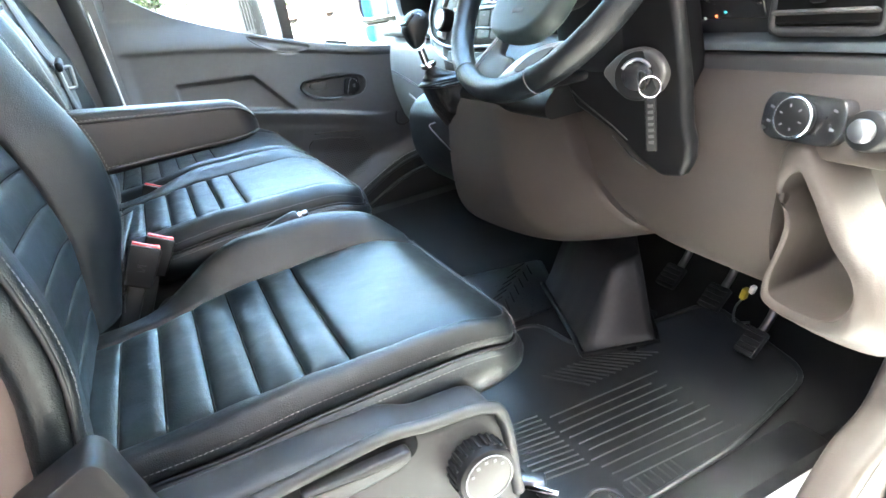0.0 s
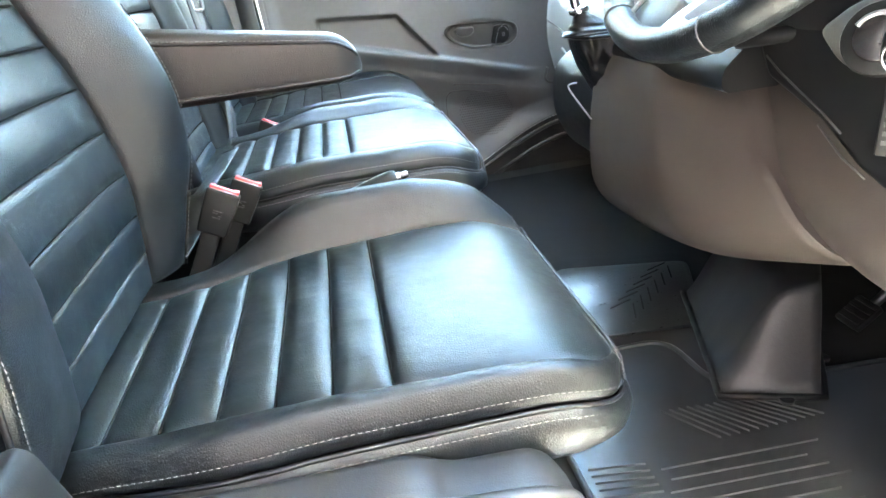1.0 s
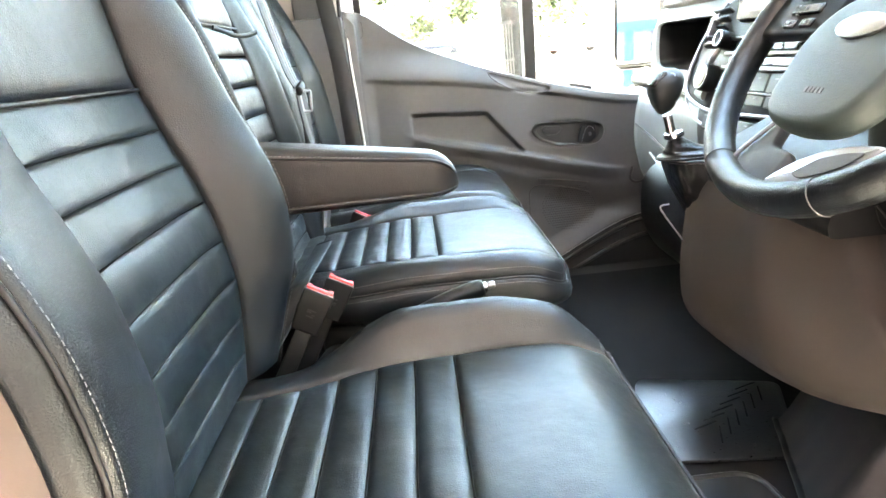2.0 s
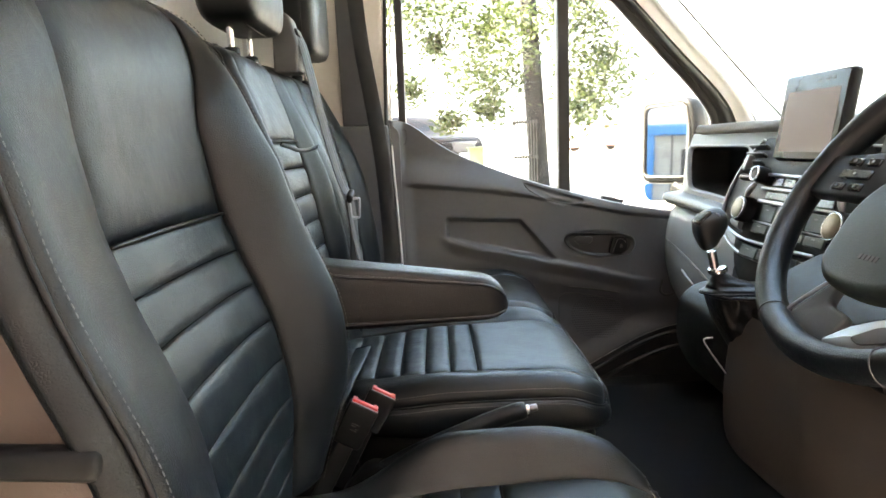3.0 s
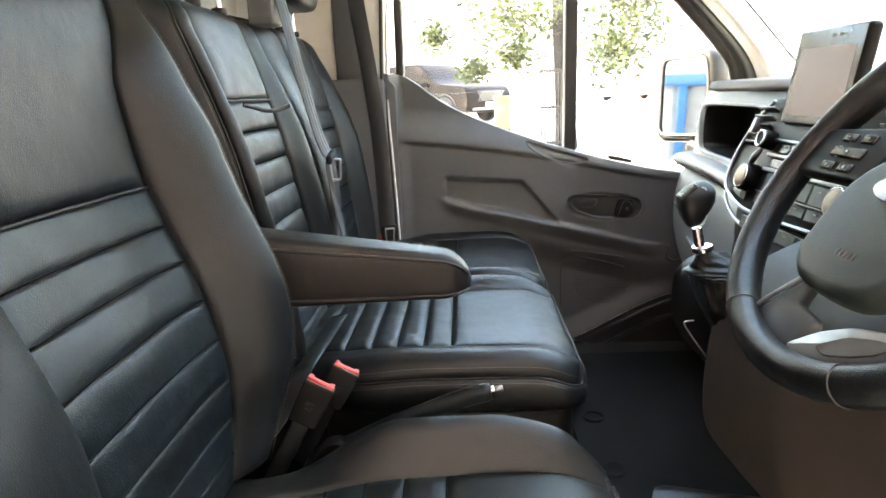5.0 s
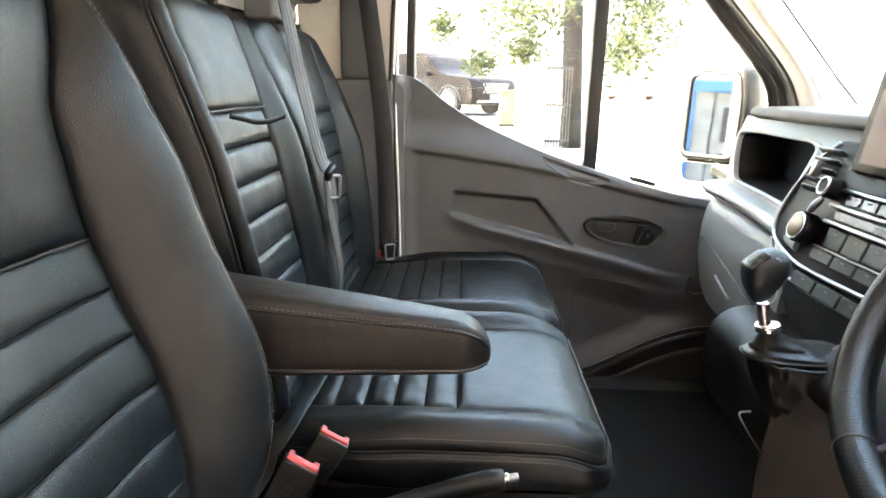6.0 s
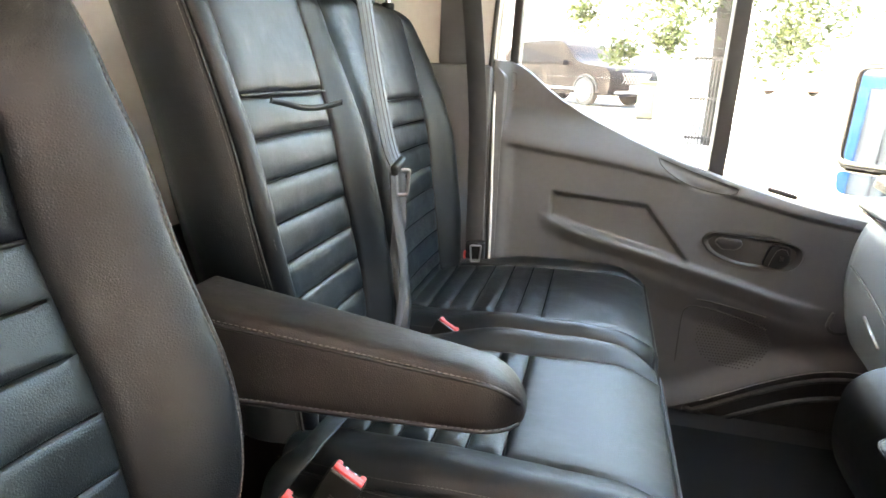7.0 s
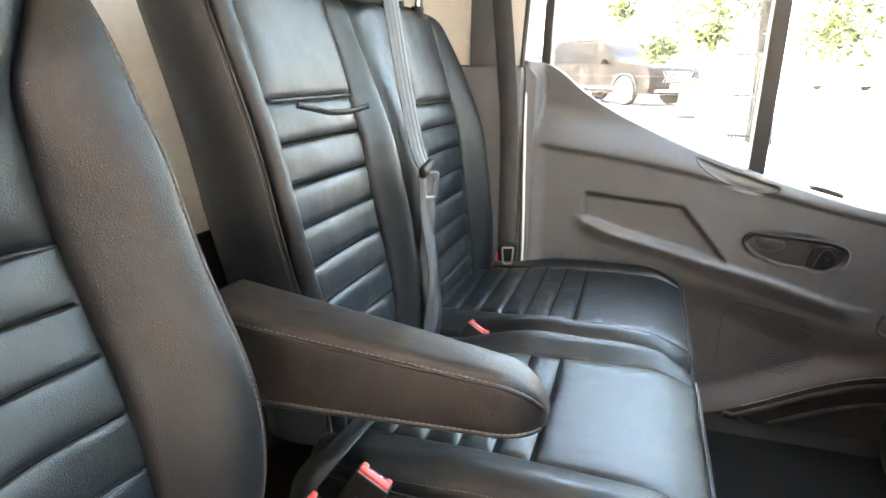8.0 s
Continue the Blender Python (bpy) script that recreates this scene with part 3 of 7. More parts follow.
knob = part("tilt_knob", cyl(0.032, 0.030, 40, 0.004, at=(0.268, 0.576, 0.266), turn=(90, 0, 0)), PLASTIC_BLACK, driver, "ribbed black plastic knob")
got.append(knob)
for k in range(24):
    a = 2 * math.pi * k / 24
    got.append(part("rib", box(0.0035, 0.020, 0.004, 0.0008, 1, at=(0.268 + 0.0322 * math.cos(a), 0.579, 0.266 + 0.0322 * math.sin(a)), turn=(0, -math.degrees(a), 0)), PLASTIC_BLACK, knob))
ring = [Vector((0.268 + 0.026 * math.cos(2 * math.pi * k / 40), 0.5595, 0.266 + 0.026 * math.sin(2 * math.pi * k / 40))) for k in range(40)]
got.append(rope("knob_rim", ring, 0.0007, STEEL, knob, seg=6, closed=True))
got.append(part("knob_face", cyl(0.0255, 0.0016, 36, 0.0005, at=(0.268, 0.5606, 0.266), turn=(90, 0, 0)), POCKET, knob, "dark knob face"))
for a in (0.6, 1.1, 1.6, 2.1, 2.6):
    got.append(part("mark", box(0.0035, 0.0006, 0.0030, 0, at=(0.268 + 0.020 * math.cos(a), 0.5592, 0.266 + 0.020 * math.sin(a))), MARK, knob))
got.append(rope("cover_lip", smooth_line([(-0.10, 0.588, 0.334), (0.03, 0.586, 0.337), (0.11, 0.585, 0.342), (0.18, 0.585, 0.346), (0.222, 0.586, 0.338), (0.285, 0.588, 0.327), (0.308, 0.590, 0.300), (0.312, 0.590, 0.20)], 8), 0.007, PLASTIC_SEAT, driver, "rounded lip of the base cover", seg=10))
# near-black plate stands in for shade in the recess behind the lever
got.append(part("lever_recess", prism(rounded([(0.072, 0.296), (0.190, 0.300), (0.212, 0.312), (0.212, 0.334), (0.060, 0.336)], 0.010), 0.004, 0.001, 1, Matrix(((1, 0, 0, 0), (0, 0, 1, 0.5875), (0, 1, 0, 0), (0, 0, 0, 1)))), SEAM, driver, "dark plate for the shade in the lever recess"))
got.append(part("rail_latch", box(0.055, 0.020, 0.020, 0.004, 2, at=(0.400, 0.740, 0.042), turn=(0, 0, -35)), STEEL, driver, "steel rail latch"))
got.append(part("rail_pin", cyl(0.006, 0.05, 16, 0.001, at=(0.410, 0.715, 0.040), turn=(90, 0, 40)), CHROME, driver, "bright rail pin"))
got.append(part("recliner_bar", box(0.10, 0.018, 0.020, 0.007, 3, at=(-0.125, 0.612, 0.632), turn=(0, 4, 0)), PLASTIC_BLACK, driver, "black recliner bar"))
lev = rounded([(0.105, 0.305), (0.180, 0.308), (0.200, 0.316), (0.200, 0.328), (0.092, 0.330)], 0.007)
got.append(part("height_lever", prism(lev, 0.03, 0.004, 3, Matrix(((1, 0, 0, 0), (0, 0, 1, 0.574), (0, 1, 0, 0), (0, 0, 0, 1)))), PLASTIC_SEAT, driver, "dark plastic height lever"))
got.append(part("recliner_cover", prism(rounded([(-0.105, 0.420), (-0.040, 0.448), (-0.030, 0.440), (0.002, 0.300), (-0.13, 0.300)], 0.008), 0.045, 0.005, 2, Matrix(((1, 0, 0, 0), (0, 0, 1, 0.566), (0, 1, 0, 0), (0, 0, 0, 1)))), PLASTIC_BLACK, driver, "black recliner joint cover"))
# armrest: a tapering stuffed bar with a seam round its side


def arm_point(u, v):
    """u along the arm from its hinge to its tip, v round the section."""
    x = -0.10 + 0.328 * u
    end = math.sqrt(max(0.0, 1 - max(0.0, (u - 0.86) / 0.14) ** 2.2))
    near, far = 1.131 + 0.11 * x, 1.209 - 0.05 * max(0.0, x - 0.1)
    top = 0.640 - 0.150 * (x + 0.05)
    low = 0.544
    mid, half = (top + low) / 2 - 0.012 * (1 - end), (top - low) / 2 * end
    yc, wid = (near + far) / 2 + 0.010 * (1 - end), (far - near) / 2 * (0.25 + 0.75 * end) * (1 if u < 1 else 0.02)
    a = 2 * math.pi * v
    c, s = math.cos(a), math.sin(a)
    crown = 0.006 * max(0.0, s) * end
    return Vector((x, yc + wid * math.copysign(abs(c) ** 0.30, c), mid + half * math.copysign(abs(s) ** 0.50, s) * (1 - 0.05 * max(0.0, -c) * max(0.0, s)) + crown))


av, af = grid(lambda u, v: arm_point(1 - (1 - u) ** 1.6, v), 48, 40)
arm = link_mesh("armrest", av, af, LEATHER_ARM, driver, "black leather folding armrest, browned by painted reflection")
got.append(arm)
for sv in (0.405, 0.600):
    got.append(rope("seam", [arm_point(i / 40 * 0.985, sv) + Vector((0, -0.0006, 0)) for i in range(41)], 0.0022, PIPING, arm, seg=8))
    got.append(stitches("stitching", [arm_point(i / 40 * 0.975, sv - 0.02) + Vector((0, -0.0008, 0)) for i in range(41)], arm, mat=THREAD_DARK))
settle(*[o for o in got if o])

# the double passenger seat
bench = thing("passenger_bench_seat", "black leather double passenger seat with pleated panels", "bench seat", (0.15, 1.75, 0.0))
got = seat_cushion(bench, 1.51, 0.145, 0.235, 0.235, 0.410, 0.376, 0.012, 0.022, SEAMS_X, zb=0.30, rc=0.05, thread=THREAD_DARK, puff=1.25)
got += seat_cushion(bench, 2.005, 0.165, 0.258, 0.24, 0.410, 0.376, 0.022, 0.012, SEAMS_X, zb=0.30, rc=0.05, thread=THREAD_DARK, puff=1.25)
got += seat_back(bench, 1.465, 0.120, 0.159, 0.189, 0.985, 0.022, 0.035, [0.825, 0.772, 0.717, 0.662, 0.607, 0.552, 0.497, 0.442, 0.400], rc=(0.05, 0.03), cut=(0.05, 0.02), deep=0.115, lean=0.03, thread=THREAD_DARK, puff=1.7)
got += seat_back(bench, 1.975, 0.125, 0.316, 0.225, 0.990, 0.035, 0.045, [0.797, 0.745, 0.692, 0.639, 0.586, 0.533, 0.480, 0.427, 0.395], rc=(0.03, 0.14), cut=(0.02, 0.10), deep=0.15, thread=THREAD_DARK, puff=1.7)
got += headrest(bench, -0.222, 1.512, 1.145, 0.115, 0.255, 0.225, 0.985)
got += headrest(bench, -0.205, 1.985, 1.155, 0.115, 0.255, 0.225, 0.985)
got.append(part("seat_box", box(0.44, 0.90, 0.27, 0.03, 3, at=(0.18, 1.76, 0.165)), PLASTIC_BLACK, bench, "black carpeted seat box"))
# pull strap of the folding table in the middle backrest
strap = smooth_line([(-0.146, 1.400, 0.818), (-0.136, 1.430, 0.812), (-0.128, 1.460, 0.806), (-0.118, 1.500, 0.806), (-0.106, 1.535, 0.812)], 6)
got.append(webbing("pull_strap", strap, 0.008, PIPING, bench, Vector((0.3, 0, 1)), "black pull strap"))
fold = smooth_line([(-0.040, 1.52, 0.394), (-0.046, 1.42, 0.390), (-0.052, 1.33, 0.389), (-0.058, 1.287, 0.384), (-0.078, 1.268, 0.362), (-0.086, 1.250, 0.330), (-0.100, 1.195, 0.315)], 6)
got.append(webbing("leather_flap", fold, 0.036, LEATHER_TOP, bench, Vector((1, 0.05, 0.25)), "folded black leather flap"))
settle(*[o for o in got if o])

brake = thing("handbrake_lever", "black handbrake lever with a bright tip between the seats", "handbrake", (0.05, 1.19, 0.0))
grip = smooth_line([(0.020, 1.19, 0.300), (0.100, 1.19, 0.338), (0.170, 1.19, 0.362), (0.225, 1.19, 0.380), (0.252, 1.19, 0.386)], 6)
got = [rope("grip", grip, lambda k: 0.0095 + 0.0035 * sm(0.25, 0.6, k) - 0.002 * sm(0.9, 1.0, k), LEATHER, brake, "black grained grip", seg=14, flat=1.15)]
got.append(part("button_collar", cyl(0.0085, 0.008, 20, 0.002, at=(0.2545, 1.19, 0.3868), turn=(0, 76, 0)), CHROME, brake, "chrome collar"))
got.append(part("release_button", cyl(0.0055, 0.014, 18, 0.002, at=(0.263, 1.19, 0.389), turn=(0, 76, 0)), SATIN, brake, "bright push button"))
got.append(part("bracket", prism(rounded([(-0.06, 0.0), (0.16, 0.0), (0.14, 0.06), (0.06, 0.30), (0.0, 0.315), (-0.05, 0.26)], 0.02), 0.030, 0.004, 2, Matrix(((1, 0, 0, 0), (0, 0, 1, 1.175), (0, 1, 0, 0), (0, 0, 0, 1)))), PLASTIC_BLACK, brake, "black plastic bracket"))
settle(*got)

BUCKLES = "buckles between the seats"
buckle((0.004, 1.160, 0.421), BUCKLES)
buckle((0.024, 1.247, 0.403), BUCKLES)
buckle((0.024, 1.738, 0.392), BUCKLES, (0.86, -0.15, -0.45), (0.45, 0.1, 0.86))


# ---- the cab ----
def slab(name, lo, hi, mat, label="", bevel=0.004, kind="structure"):
    c = [(a + b) / 2 for a, b in zip(lo, hi)]
    ob = part(name, box(*[b - a for a, b in zip(lo, hi)], bevel, 2, at=c), mat)
    return tagged(ob, label, "", "", kind)


def xz_plate(outline, y, depth, bevel=0.004, seg=2):
    """A plate whose outline is given in x, z; it goes from y to y + depth."""
    return prism(outline, depth, bevel, seg, Matrix(((1, 0, 0, 0), (0, 0, 1, y), (0, 1, 0, 0), (0, 0, 0, 1))))


slab("floor", (-0.50, 0.60, -0.06), (1.60, 2.36, -0.006), CARPET, "black carpeted cab floor")
slab("wall_rear", (-0.56, 0.46, -0.05), (-0.50, 2.46, 1.62), LINING, "white lined bulkhead behind the seats")
# dark sheet added over the pale bulkhead to darken the gap between the seats
slab("trim", (-0.50, 0.57, -0.02), (-0.485, 2.23, 0.56), CARPET, "black sheet added to darken the gap behind the seats")
slab("ceiling", (-0.50, 0.42, 1.50), (0.60, 2.44, 1.56), HEADLINER, "cream fabric headliner")
slab("wall_front", (1.52, 0.42, -0.30), (1.60, 2.46, 0.80), PLASTIC_BLACK, "dark front bulkhead under the windscreen")
# two walls and a slab added to stop daylight leaking under the dash
slab("wall_side_passenger", (1.10, 2.34, -0.30), (1.60, 2.44, 0.78), PLASTIC_BLACK, "unseen dark wall blocking light beside the passenger footwell")
slab("wall_side_driver", (1.02, 0.38, -0.30), (1.60, 0.445, 0.80), PLASTIC_BLACK, "unseen dark wall blocking light beside the pedals")
slab("trim", (1.02, 2.10, 0.725), (1.56, 2.38, 0.768), PLASTIC_DARK, "dark slab added to close the light gap at the dash end")
slab("wall_right", (-3.40, 0.38, -0.40), (-0.30, 0.455, 1.75), WHITE_PAINT, "white van side behind the driver door")
slab("wall_left", (-3.40, 2.46, -0.40), (-0.02, 2.50, 1.75), WHITE_PAINT, "white van side behind the passenger door")
slab("roof", (-3.40, 0.38, 1.57), (0.62, 2.50, 1.66), WHITE_PAINT, "white van roof", 0.03)
slab("door_sill", (-0.30, 0.37, -0.14), (1.00, 0.580, -0.014), WHITE_PAINT, "white painted door sill", 0.02)
slab("trim", (-0.28, 0.578, -0.05), (0.84, 0.648, 0.004), PLASTIC_SEAT, "grained grey sill trim beside the floor mat", 0.012)
slab("pillar_trim_driver", (-0.46, 0.458, -0.03), (-0.30, 0.56, 1.50), PLASTIC_TAUPE, "taupe plastic pillar trim beside the driver seat", 0.02)
slab("pillar_driver", (-0.30, 0.38, -0.14), (-0.22, 0.47, 1.55), WHITE_PAINT, "white painted pillar of the driver door", 0.02)
slab("pillar_front_driver", (0.92, 0.38, -0.14), (1.02, 0.46, 0.82), WHITE_PAINT, "white front pillar of the driver door", 0.02)
kick = part("trim", prism(rounded([(0.585, -0.005), (1.20, -0.005), (1.20, 0.28), (0.83, 0.28), (0.755, 0.155), (0.70, 0.135), (0.645, 0.075)], 0.025), 0.05, 0.012, 3, Matrix(((1, 0, 0, 0), (0, 0, 1, 0.452), (0, 1, 0, 0), (0, 0, 0, 1)))), PLASTIC_TAUPE)
flange = part("trim", xz_plate(rounded([(0.70, -0.03), (1.10, -0.03), (1.10, 0.30), (0.93, 0.28), (0.83, 0.17), (0.76, 0.09)], 0.03), 0.430, 0.018, 0.006), WHITE_PAINT)
tagged(flange, "white painted flange of the driver door opening", "", "", "structure")
tagged(kick, "taupe kick panel beside the pedals", "", "", "structure")

# far pillar with its trims, and the rim of the passenger door opening
slab("pillar_trim_passenger", (-0.34, 2.24, -0.03), (-0.010, 2.44, 0.875), PLASTIC_DOOR, "charcoal lower trim of the passenger pillar", 0.015)
slab("pillar_passenger", (-0.30, 2.30, 0.86), (-0.012, 2.44, 1.52), HEADLINER, "cream upper trim of the passenger pillar", 0.02)
slab("trim", (-0.155, 2.268, 0.872), (-0.070, 2.302, 1.50), PLASTIC_DOOR, "dark grey strip up the passenger pillar", 0.008)
white_rim = rope("trim", smooth_line([(0.010, 2.262, 0.05), (0.008, 2.262, 0.40), (0.002, 2.262, 0.62), (-0.004, 2.27, 0.80), (0.000, 2.30, 1.00), (0.012, 2.33, 1.25), (0.02, 2.34, 1.50)], 10), 0.0035, WHITE_PAINT, None, seg=8)
tagged(white_rim, "white painted edge of the passenger door opening", "", "", "structure")
seal = rope("trim", smooth_line([(-0.006, 2.252, 0.05), (-0.008, 2.252, 0.40), (-0.013, 2.252, 0.62), (-0.018, 2.258, 0.80), (-0.015, 2.288, 1.00), (-0.004, 2.318, 1.25), (0.004, 2.328, 1.50)], 10), 0.006, BLACK_TRIM, None, seg=8)
tagged(seal, "black rubber door seal", "", "", "structure")

# ---- passenger door ----
DOOR_Y = 2.27
TOP = ((-0.02, 0.888), (0.035, 0.880), (0.075, 0.858), (0.12, 0.822), (0.18, 0.782), (0.25, 0.746), (0.36, 0.700), (0.46, 0.664), (0.55, 0.636), (0.66, 0.604), (0.80, 0.570), (0.95, 0.548), (1.15, 0.53))
RIDGE = ((0.0, 0.690), (0.08, 0.682), (0.36, 0.643), (0.55, 0.605), (0.80, 0.552), (1.15, 0.505))
ARM = ((0.10, 0.520), (0.20, 0.485), (0.42, 0.432), (0.62, 0.382), (0.80, 0.335), (0.90, 0.325))


def door_depth(x, z):
    """How far outboard the door's lining lies at x, z."""
    y = DOOR_Y
    zr = lerp_table(RIDGE, x)
    y += 0.075 * sm(zr, zr + 0.10, z) * (1 if x > 0.03 else x / 0.03 if x > 0 else 0)
    y += 0.010 * (1 - sm(zr - 0.012, zr, z)) * sm(0.02, 0.06, x)
    # recessed insert above the slanting arm line
    za = lerp_table(ARM, x)
    ztop = 0.558 - 0.07 * (x - 0.164) - 1.12 * max(0.0, x - 0.400)
    ins = sm(0.156, 0.166, x) * (1 - sm(ztop - 0.003, ztop + 0.011, z)) * sm(za - 0.004, za + 0.004, z) * (1 - sm(0.56, 0.62, x))
    y += 0.020 * ins
    # the slanting arm line stands proud, its underside falls back
    y -= 0.020 * sm(za - 0.055, za - 0.004, z) * (1 - sm(za - 0.003, za + 0.006, z)) * sm(0.12, 0.22, x) * (1 - sm(0.74, 0.86, x))
    # falling away to the speaker field
    y += 0.035 * (1 - sm(za - 0.16, za - 0.05, z)) * sm(0.15, 0.30, x)
    # the bin along the foot
    zb = 0.02 + 0.20 * sm(0.40, 0.95, x)
    y -= 0.030 * (1 - sm(zb - 0.06, zb + 0.03, z))
    # the grab cup in the ledge
    k = (x - 0.408) / 0.205
    if 0 < k < 1:
        zc = lerp_table(TOP, x)
        y += 0.012 * sm(0.0, 0.10, k) * (1 - sm(0.88, 1.0, k)) * sm(zc - 0.046 * math.sin(math.pi * k) ** 0.5 - 0.004, zc - 0.036 * math.sin(math.pi * k) ** 0.5, z) * (1 - sm(zc - 0.014, zc - 0.008, z))
    # bowl round the inner handle
    r = ((x - 0.657) / 0.135) ** 2 + ((z - 0.457 + 0.06 * (x - 0.657)) / 0.050) ** 2
    y += 0.006 * (1 - sm(0.6, 0.9, r))
    return y


door = thing("passenger_door", "closed charcoal plastic passenger door lining with blown-out window", "door", (0.5, 2.30, 0.0))
got = []


def pocket_line(x):
    """Where the charcoal lining ends and the black pocket along the foot of the door begins."""
    return -0.030 + 0.20 * sm(0.40, 0.95, x)


def lining_part(low):
    def f(u, v):
        x = u * 1.13 - 0.015
        a, b = (-0.10, pocket_line(x)) if low else (pocket_line(x), lerp_table(TOP, x))
        z = a + (b - a) * v
        return Vector((x, door_depth(x, z) - (0.002 if low else 0.0), z))
    return grid(f, 230, 80 if low else 130)


lining = link_mesh("lining", *lining_part(False), PLASTIC_DOOR, door, "charcoal grained door lining")
got.append(lining)
got.append(link_mesh("door_pocket", *lining_part(True), POCKET, door, "black lower door pocket"))
rim = [Vector((x := -0.015 + 1.13 * i / 110, door_depth(x, lerp_table(TOP, x)), lerp_table(TOP, x))) for i in range(111)]
sv, sf = grid(lambda u, v: (lambda p: Vector((p.x, p.y + (2.425 - p.y) * v, p.z + 0.006 * math.sin(math.pi * min(1, v * 2)) - 0.012 * v)))(rim[round(u * 110)]), 110, 8)
got.append(link_mesh("window_ledge", sv, sf, PLASTIC_DOOR, door))
got.append(part("outer_skin", box(1.20, 0.05, 0.75, 0.02, 2, at=(0.575, 2.465, 0.16)), WHITE_PAINT, door, "white painted outer door skin"))
edge = xz_plate(rounded([(-0.012, -0.08), (0.02, -0.08), (0.02, 0.85), (-0.012, 0.885)], 0.01), 2.268, 0.17, 0.004)
got.append(part("door_edge", edge, PLASTIC_DOOR, door))
# small cap on the top of the lining, grab cup on the ledge, lock button
cap = [Vector((0.028 + 0.011 * a, door_depth(0.03, 0.835) - 0.0012, 0.835 + b)) for a, b in ((-1, 0.022), (0.6, 0.022), (1, 0.014), (1, -0.012), (0.4, -0.024), (-0.6, -0.024), (-1, -0.014))]
got.append(rope("cap_line", smooth_line(cap, 4, True), 0.0010, BLACK_TRIM, door, seg=6, closed=True))


cup = []
for k in range(41):
    x = 0.414 + 0.192 * k / 40
    cup.append((x, lerp_table(TOP, x) - 0.010 - 0.034 * math.sin(math.pi * k / 40) ** 0.45))
cup += [(x, lerp_table(TOP, x) - 0.010) for x in [0.600 - 0.18 * k / 20 for k in range(21)]]
got.append(rope("cup_line", [Vector((x, door_depth(x, z) - 0.0004, z)) for x, z in cup], 0.0013, POCKET, door, "dark line round the grab cup", seg=6, closed=True))
got.append(part("lock_switch", box(0.075, 0.026, 0.012, 0.003, 2, at=(0.720, 2.355, 0.596), turn=(0, 14, 4)), PLASTIC_DARK, door, "grey lock switch on the ledge"))
got.append(part("switch_mark", box(0.020, 0.006, 0.001, 0, at=(0.720, 2.355, 0.6035), turn=(0, 14, 4)), MARK, door))
# inner handle: bezel, bowl and two pulls
HM = Matrix(((1, 0, 0, 0.657), (0, 0, 1, 2.276), (0, 1, 0, 0.457), (0, 0, 0, 1))) @ pose(0, 0, 0, 0, 0, -4) @ Matrix.Diagonal((1.09, 1.09, 1, 1))
oval = rounded([(-0.112, 0.012), (-0.096, 0.034), (0.070, 0.036), (0.108, 0.026), (0.112, -0.008), (0.090, -0.034), (-0.030, -0.036), (-0.090, -0.016)], 0.022)
bezel = bmesh.new()
outer = [bezel.verts.new((x, y, 0.006)) for x, y in oval]
crest = [bezel.verts.new((x * 0.96, y * 0.93, -0.003)) for x, y in oval]
inner = [bezel.verts.new((x * 0.91, y * 0.84, -0.001)) for x, y in oval]
deep = [bezel.verts.new((x * 0.86, y * 0.78, 0.004)) for x, y in oval]
m = len(oval)
for a, b in ((outer, crest), (crest, inner), (inner, deep)):
    for i in range(m):
        bezel.faces.new((a[i], a[(i + 1) % m], b[(i + 1) % m], b[i]))
bezel.faces.new(deep)
hb = part("handle_bezel", bezel, HANDLE, door, "dark grey handle surround", matrix=HM)
got.append(hb)
pull = rounded([(-0.082, 0.012), (-0.072, 0.024), (-0.024, 0.024), (-0.020, 0.010), (-0.034, -0.002), (-0.064, -0.004)], 0.009)
got.append(part("pull", prism(pull, 0.012, 0.004, 3, HM @ pose(0, 0, -0.007)), POCKET, hb, "dark door pull"))
got.append(rope("pull_edge", [HM @ Vector((x, y, -0.006)) for x, y in ((-0.078, 0.010), (-0.064, -0.002), (-0.036, 0.000), (-0.024, 0.010))], 0.0013, PLASTIC_DARK, hb, "lighter edge of the pull", seg=6))
got.append(part("release_lever", prism(rounded([(0.026, -0.026), (0.036, 0.024), (0.078, 0.026), (0.084, -0.012), (0.066, -0.028)], 0.010), 0.012, 0.003, 3, HM @ pose(0, 0, -0.009)), PLASTIC_BLACK, hb))
got.append(rope("lever_edge", [HM @ Vector((x, y, -0.007)) for x, y in ((0.040, -0.024), (0.044, -0.006), (0.050, 0.014), (0.058, 0.020), (0.070, 0.018), (0.076, 0.008))], 0.0022, SATIN, hb, "satin lever edge", seg=8))
got.append(part("lock_symbol", box(0.012, 0.002, 0.014, 0.001, 1, at=(0.726, 2.268, 0.450)), MARK, hb))
# speaker field: rows of small holes standing as dark dots
dots_v, dots_f = [], []
for i in range(26):
    for j in range(22):
        x, z = 0.560 + 0.0078 * i + 0.004 * (j % 2), 0.120 + 0.0080 * j
        if ((x - 0.660) / 0.092) ** 2 + ((z - 0.205) / 0.082) ** 2 < 1:
            y = door_depth(x, z) - 0.0006
            k = len(dots_v)
            for q in range(6):
                dots_v.append((x + 0.0022 * math.cos(q * math.pi / 3), y, z + 0.0022 * math.sin(q * math.pi / 3)))
            dots_f.append(tuple(range(k, k + 6)))
got.append(tagged(link_mesh("speaker_holes", dots_v, dots_f, BLACK_TRIM, door, smooth=False), kind="stuff"))
panel = smooth_line([(0.528, 0.120, 0), (0.528, 0.250, 0), (0.536, 0.282, 0), (0.562, 0.292, 0), (0.640, 0.280, 0), (0.730, 0.252, 0)], 6)
